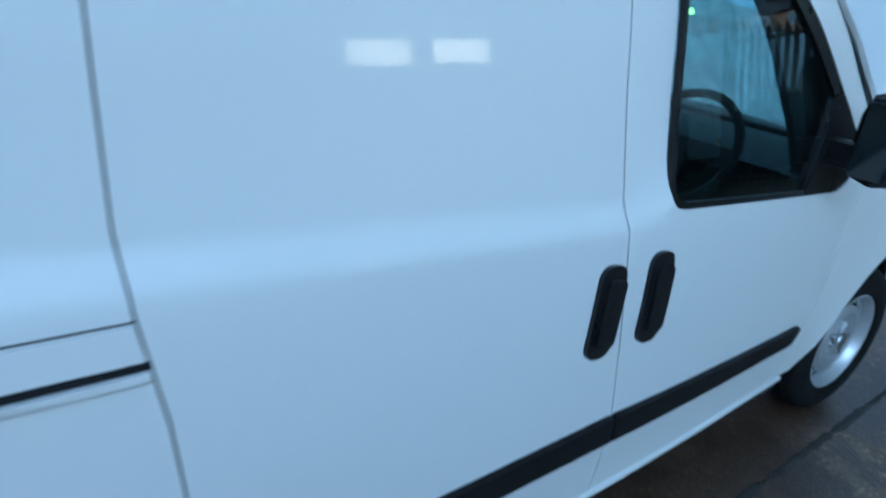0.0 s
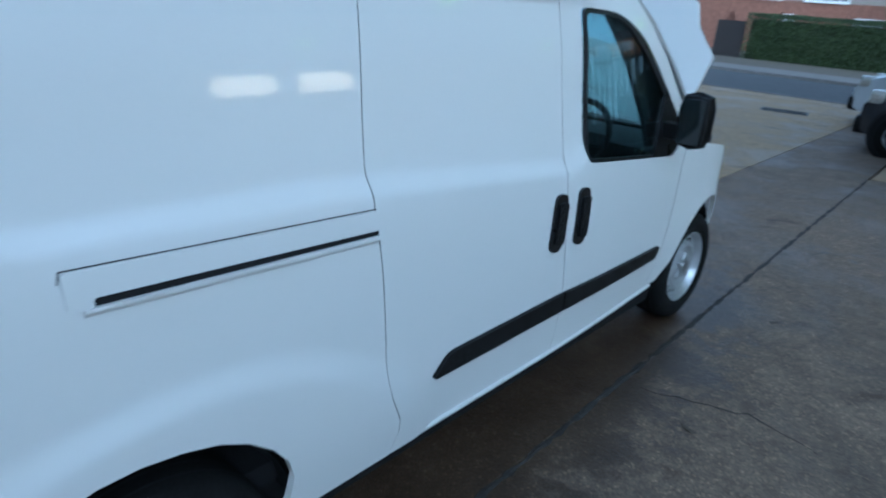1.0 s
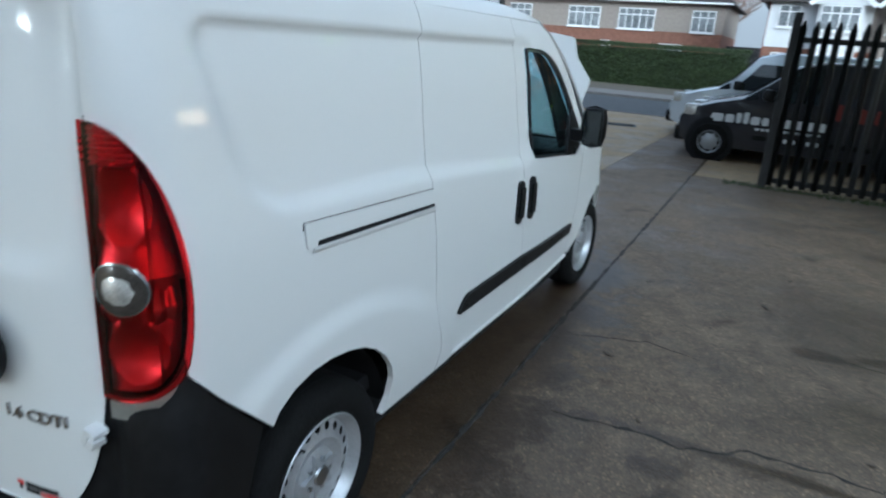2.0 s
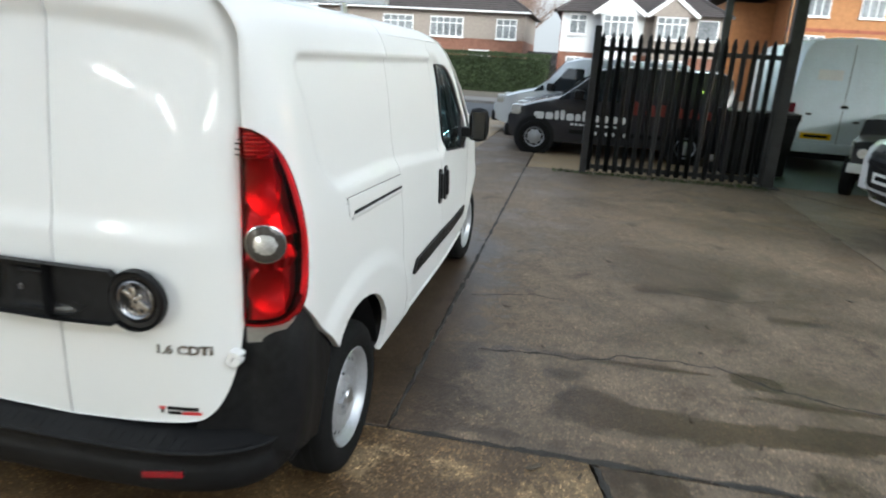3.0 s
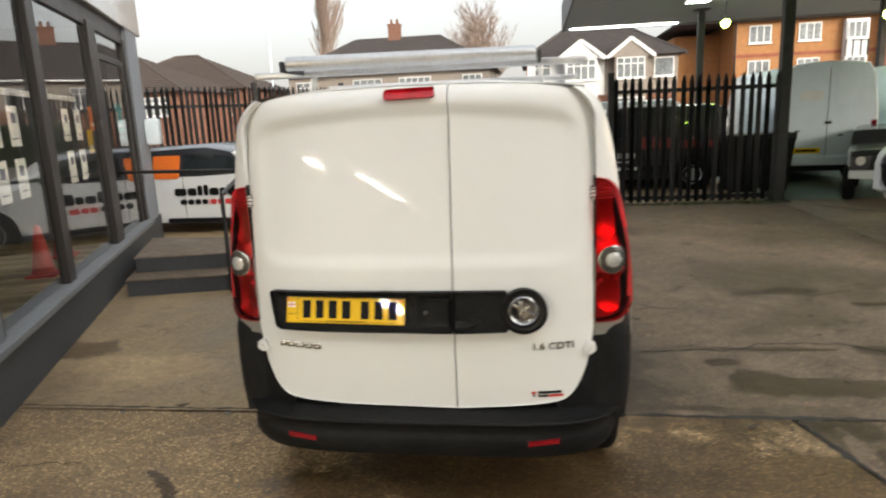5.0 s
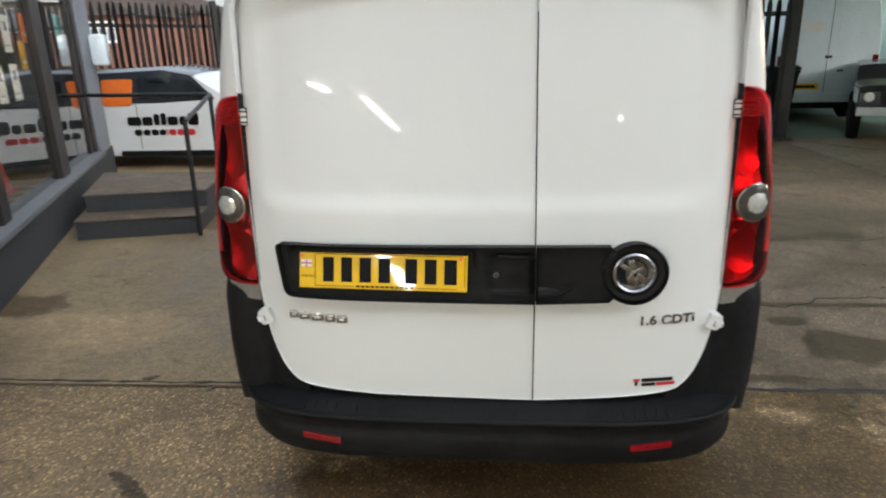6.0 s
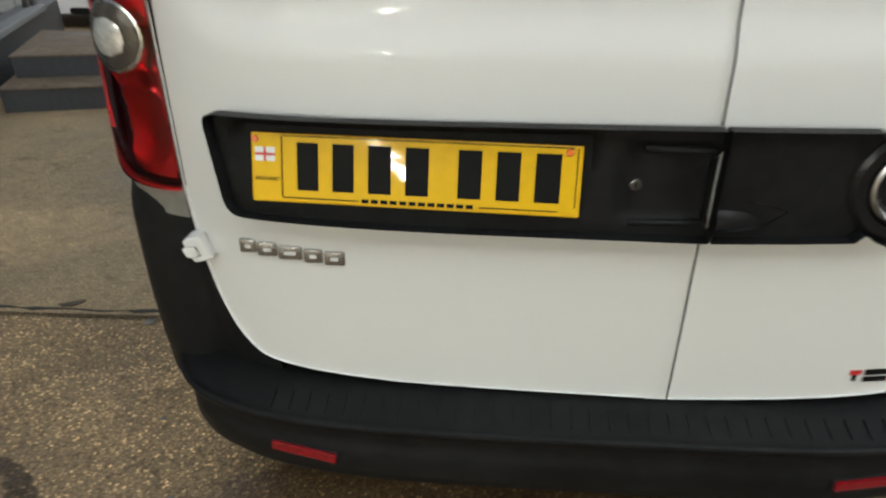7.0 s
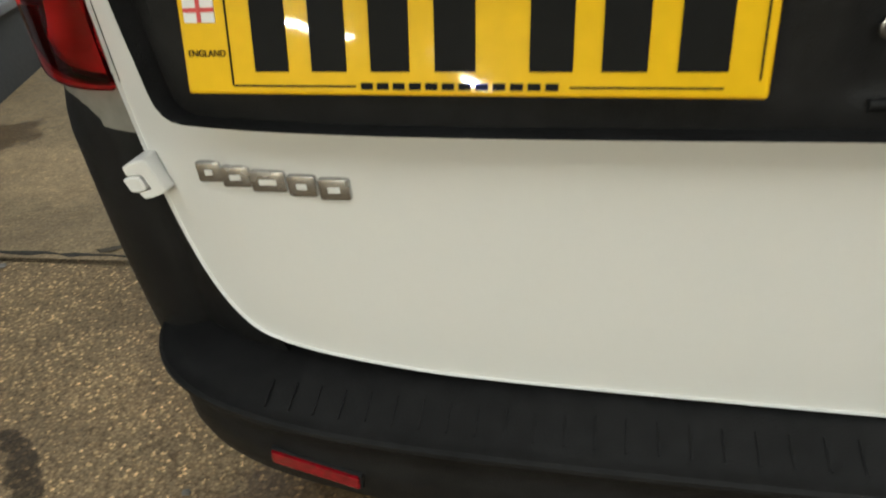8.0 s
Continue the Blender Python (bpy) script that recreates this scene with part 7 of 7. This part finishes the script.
side_sheet(jp, "side_window", [(1.55, 1.18), (1.62, 1.34), (3.3, 1.36), (3.3, 1.18)], jh, TINT)
part("front_bumper", box(-0.14, 0.05, -0.80, 0.80, 0.50, 0.66, 0.02), WHITE2, jp)
part("grille", box(-0.02, 0.05, -0.45, 0.45, 0.70, 0.95, 0.01), GLOSSBLACK, jp)
for s in (-1, 1):
    part("headlamp", lathe([(-0.03, 0.001), (-0.03, 0.08), (0.02, 0.10)], 18, "x"), CLEARLENS, jp, smooth=True).location = (0, s * 0.62, 0.84)
    for x in (0.55, 2.9):
        road_wheel(jp, x, s * 0.80, 0.38, s, SEAM)

# silver hatchback seen from behind between the vans
hb = thing("hatchback", "silver hatchback with red tail lamps parked between the pale vans", "car", pose(8.57, 19.90, 0, 0, 0, -96))
top = [(0.0, 0.62), (0.2, 0.82), (1.0, 0.98), (1.7, 1.42), (3.2, 1.45), (3.75, 1.05), (3.9, 0.90)]
bm, hh2 = vehicle_body(top, 0.24, 1.68, 3.9, 0.90, 0.20, 0.2)
part("body", bm, SILVER, hb, smooth=True, crease=45)
rw = bmesh.new()
rows = [[rw.verts.new((x, k * (hh2(x, z) - 0.16), z + 0.014)) for k in (-1, -0.5, 0, 0.5, 1)] for x, z in ((3.26, 1.41), (3.50, 1.236), (3.72, 1.072))]
for a, b in zip(rows, rows[1:]):
    for i in range(4):
        rw.faces.new((a[i], a[i + 1], b[i + 1], b[i]))
bmesh.ops.recalc_face_normals(rw, faces=rw.faces[:])
part("rear_window", rw, TINT, hb, smooth=True)
for s in (-1, 1):
    part("tail_lamp", box(3.72, 3.90, s * 0.64 - 0.13, s * 0.64 + 0.11, 0.82, 1.04, 0.03), REDBRIGHT, hb, "red tail lamp", smooth=True)
    for x in (0.7, 3.2):
        road_wheel(hb, x, s * 0.74, 0.30, s)
part("rear_bumper", box(3.78, 3.95, -0.78, 0.78, 0.34, 0.66, 0.06), GLOSSBLACK, hb, smooth=True)

# white and orange car beyond the steps
oc = thing("estate_car", "white car with black upper body, orange panel and lettering bars", "car", pose(-2.4, 6.98 + 0.86, 0.0, 0, 0, 180))
top = [(0.0, 0.66), (0.1, 0.80), (0.9, 0.92), (1.2, 0.97), (1.75, 1.32), (2.3, 1.41), (3.6, 1.38), (4.1, 1.26), (4.35, 0.92), (4.4, 0.66)]
bm, oh = vehicle_body(top, 0.20, 1.72, 4.4, 0.90, 0.16, 0.22)
part("body", bm, WHITE2, oc, smooth=True, crease=45)
side_sheet(oc, "sill_strip", [(1.1, 0.19), (1.1, 0.27), (2.95, 0.27), (2.95, 0.19)], oh, PLASTIC, 0.012)
side_sheet(oc, "upper_side", [(1.46, 0.97), (1.80, 1.29), (2.2, 1.37), (3.6, 1.33), (4.0, 1.24), (4.15, 1.02), (3.5, 0.93), (2.3, 0.93)], oh, NAVY, 0.004, label="black painted upper side")
rf = bmesh.new()
rows = [[rf.verts.new((x, k * (oh(x, interp(x, top) - 0.05) + 0.004), interp(x, top) + 0.006 - 0.05 * abs(k) ** 6)) for k in (-1, -0.93, -0.5, 0, 0.5, 0.93, 1)] for x in (1.76, 2.0, 2.3, 2.9, 3.6, 4.08)]
for a, b in zip(rows, rows[1:]):
    for i in range(6):
        rf.faces.new((a[i], a[i + 1], b[i + 1], b[i]))
bmesh.ops.recalc_face_normals(rf, faces=rf.faces[:])
part("roof_skin", rf, NAVY, oc, "black painted roof", smooth=True)
side_sheet(oc, "side_window", [(1.52, 0.98), (1.84, 1.24), (2.58, 1.28), (2.58, 0.98)], oh, TINT, 0.009)
side_sheet(oc, "orange_panel", [(2.68, 0.90), (2.64, 1.26), (3.10, 1.26), (3.10, 0.90)], oh, ORANGE, 0.012, label="orange vinyl panel")
for x in (1.04, 2.62):
    side_sheet(oc, "door_seam", [(x, 0.30), (x, 0.92), (x + 0.008, 0.92), (x + 0.008, 0.30)], oh, SEAM, 0.003)
part("tail_lamp", box(4.24, 4.38, 0.62, 0.80, 0.78, 1.02, 0.03), REDMID, oc, "red tail lamp", smooth=True)
x = 2.78
for w, h in ((0.22, 0.12), (0.17, 0.12), (0.10, 0.16), (0.10, 0.17), (0.17, 0.12), (0.13, 0.12), (0.17, 0.17)):
    side_sheet(oc, "lettering_bar", [(x - w + 0.022, 0.625), (x - w + 0.022, 0.625 + h), (x, 0.625 + h), (x, 0.625)], oh, INK, 0.010, (1,))
    x -= w
x = 2.70
for k, w in enumerate((0.13, 0.12, 0.12, 0.11, 0.03, 0.12, 0.12, 0.16)):
    side_sheet(oc, "lettering_bar", [(x - w + 0.018, 0.485), (x - w + 0.018, 0.57), (x, 0.57), (x, 0.485)], oh, INK if k < 4 else REDINK, 0.010, (1,))
    x -= w
for x in (0.80, 3.52):
    for s in (-1, 1):
        ar = bmesh.new()
        add_lathe(ar, [(0.0, 0.38), (0.02, 0.35), (0.02, 0.0)], 32, "y")
        part("wheel_arch", ar, SEAM, oc).matrix_basis = Matrix.Translation((x, s * (oh(x, 0.45) - 0.012), 0.32)) @ Matrix.Diagonal((1, s, 1, 1))
        road_wheel(oc, x, s * 0.79, 0.31, s)
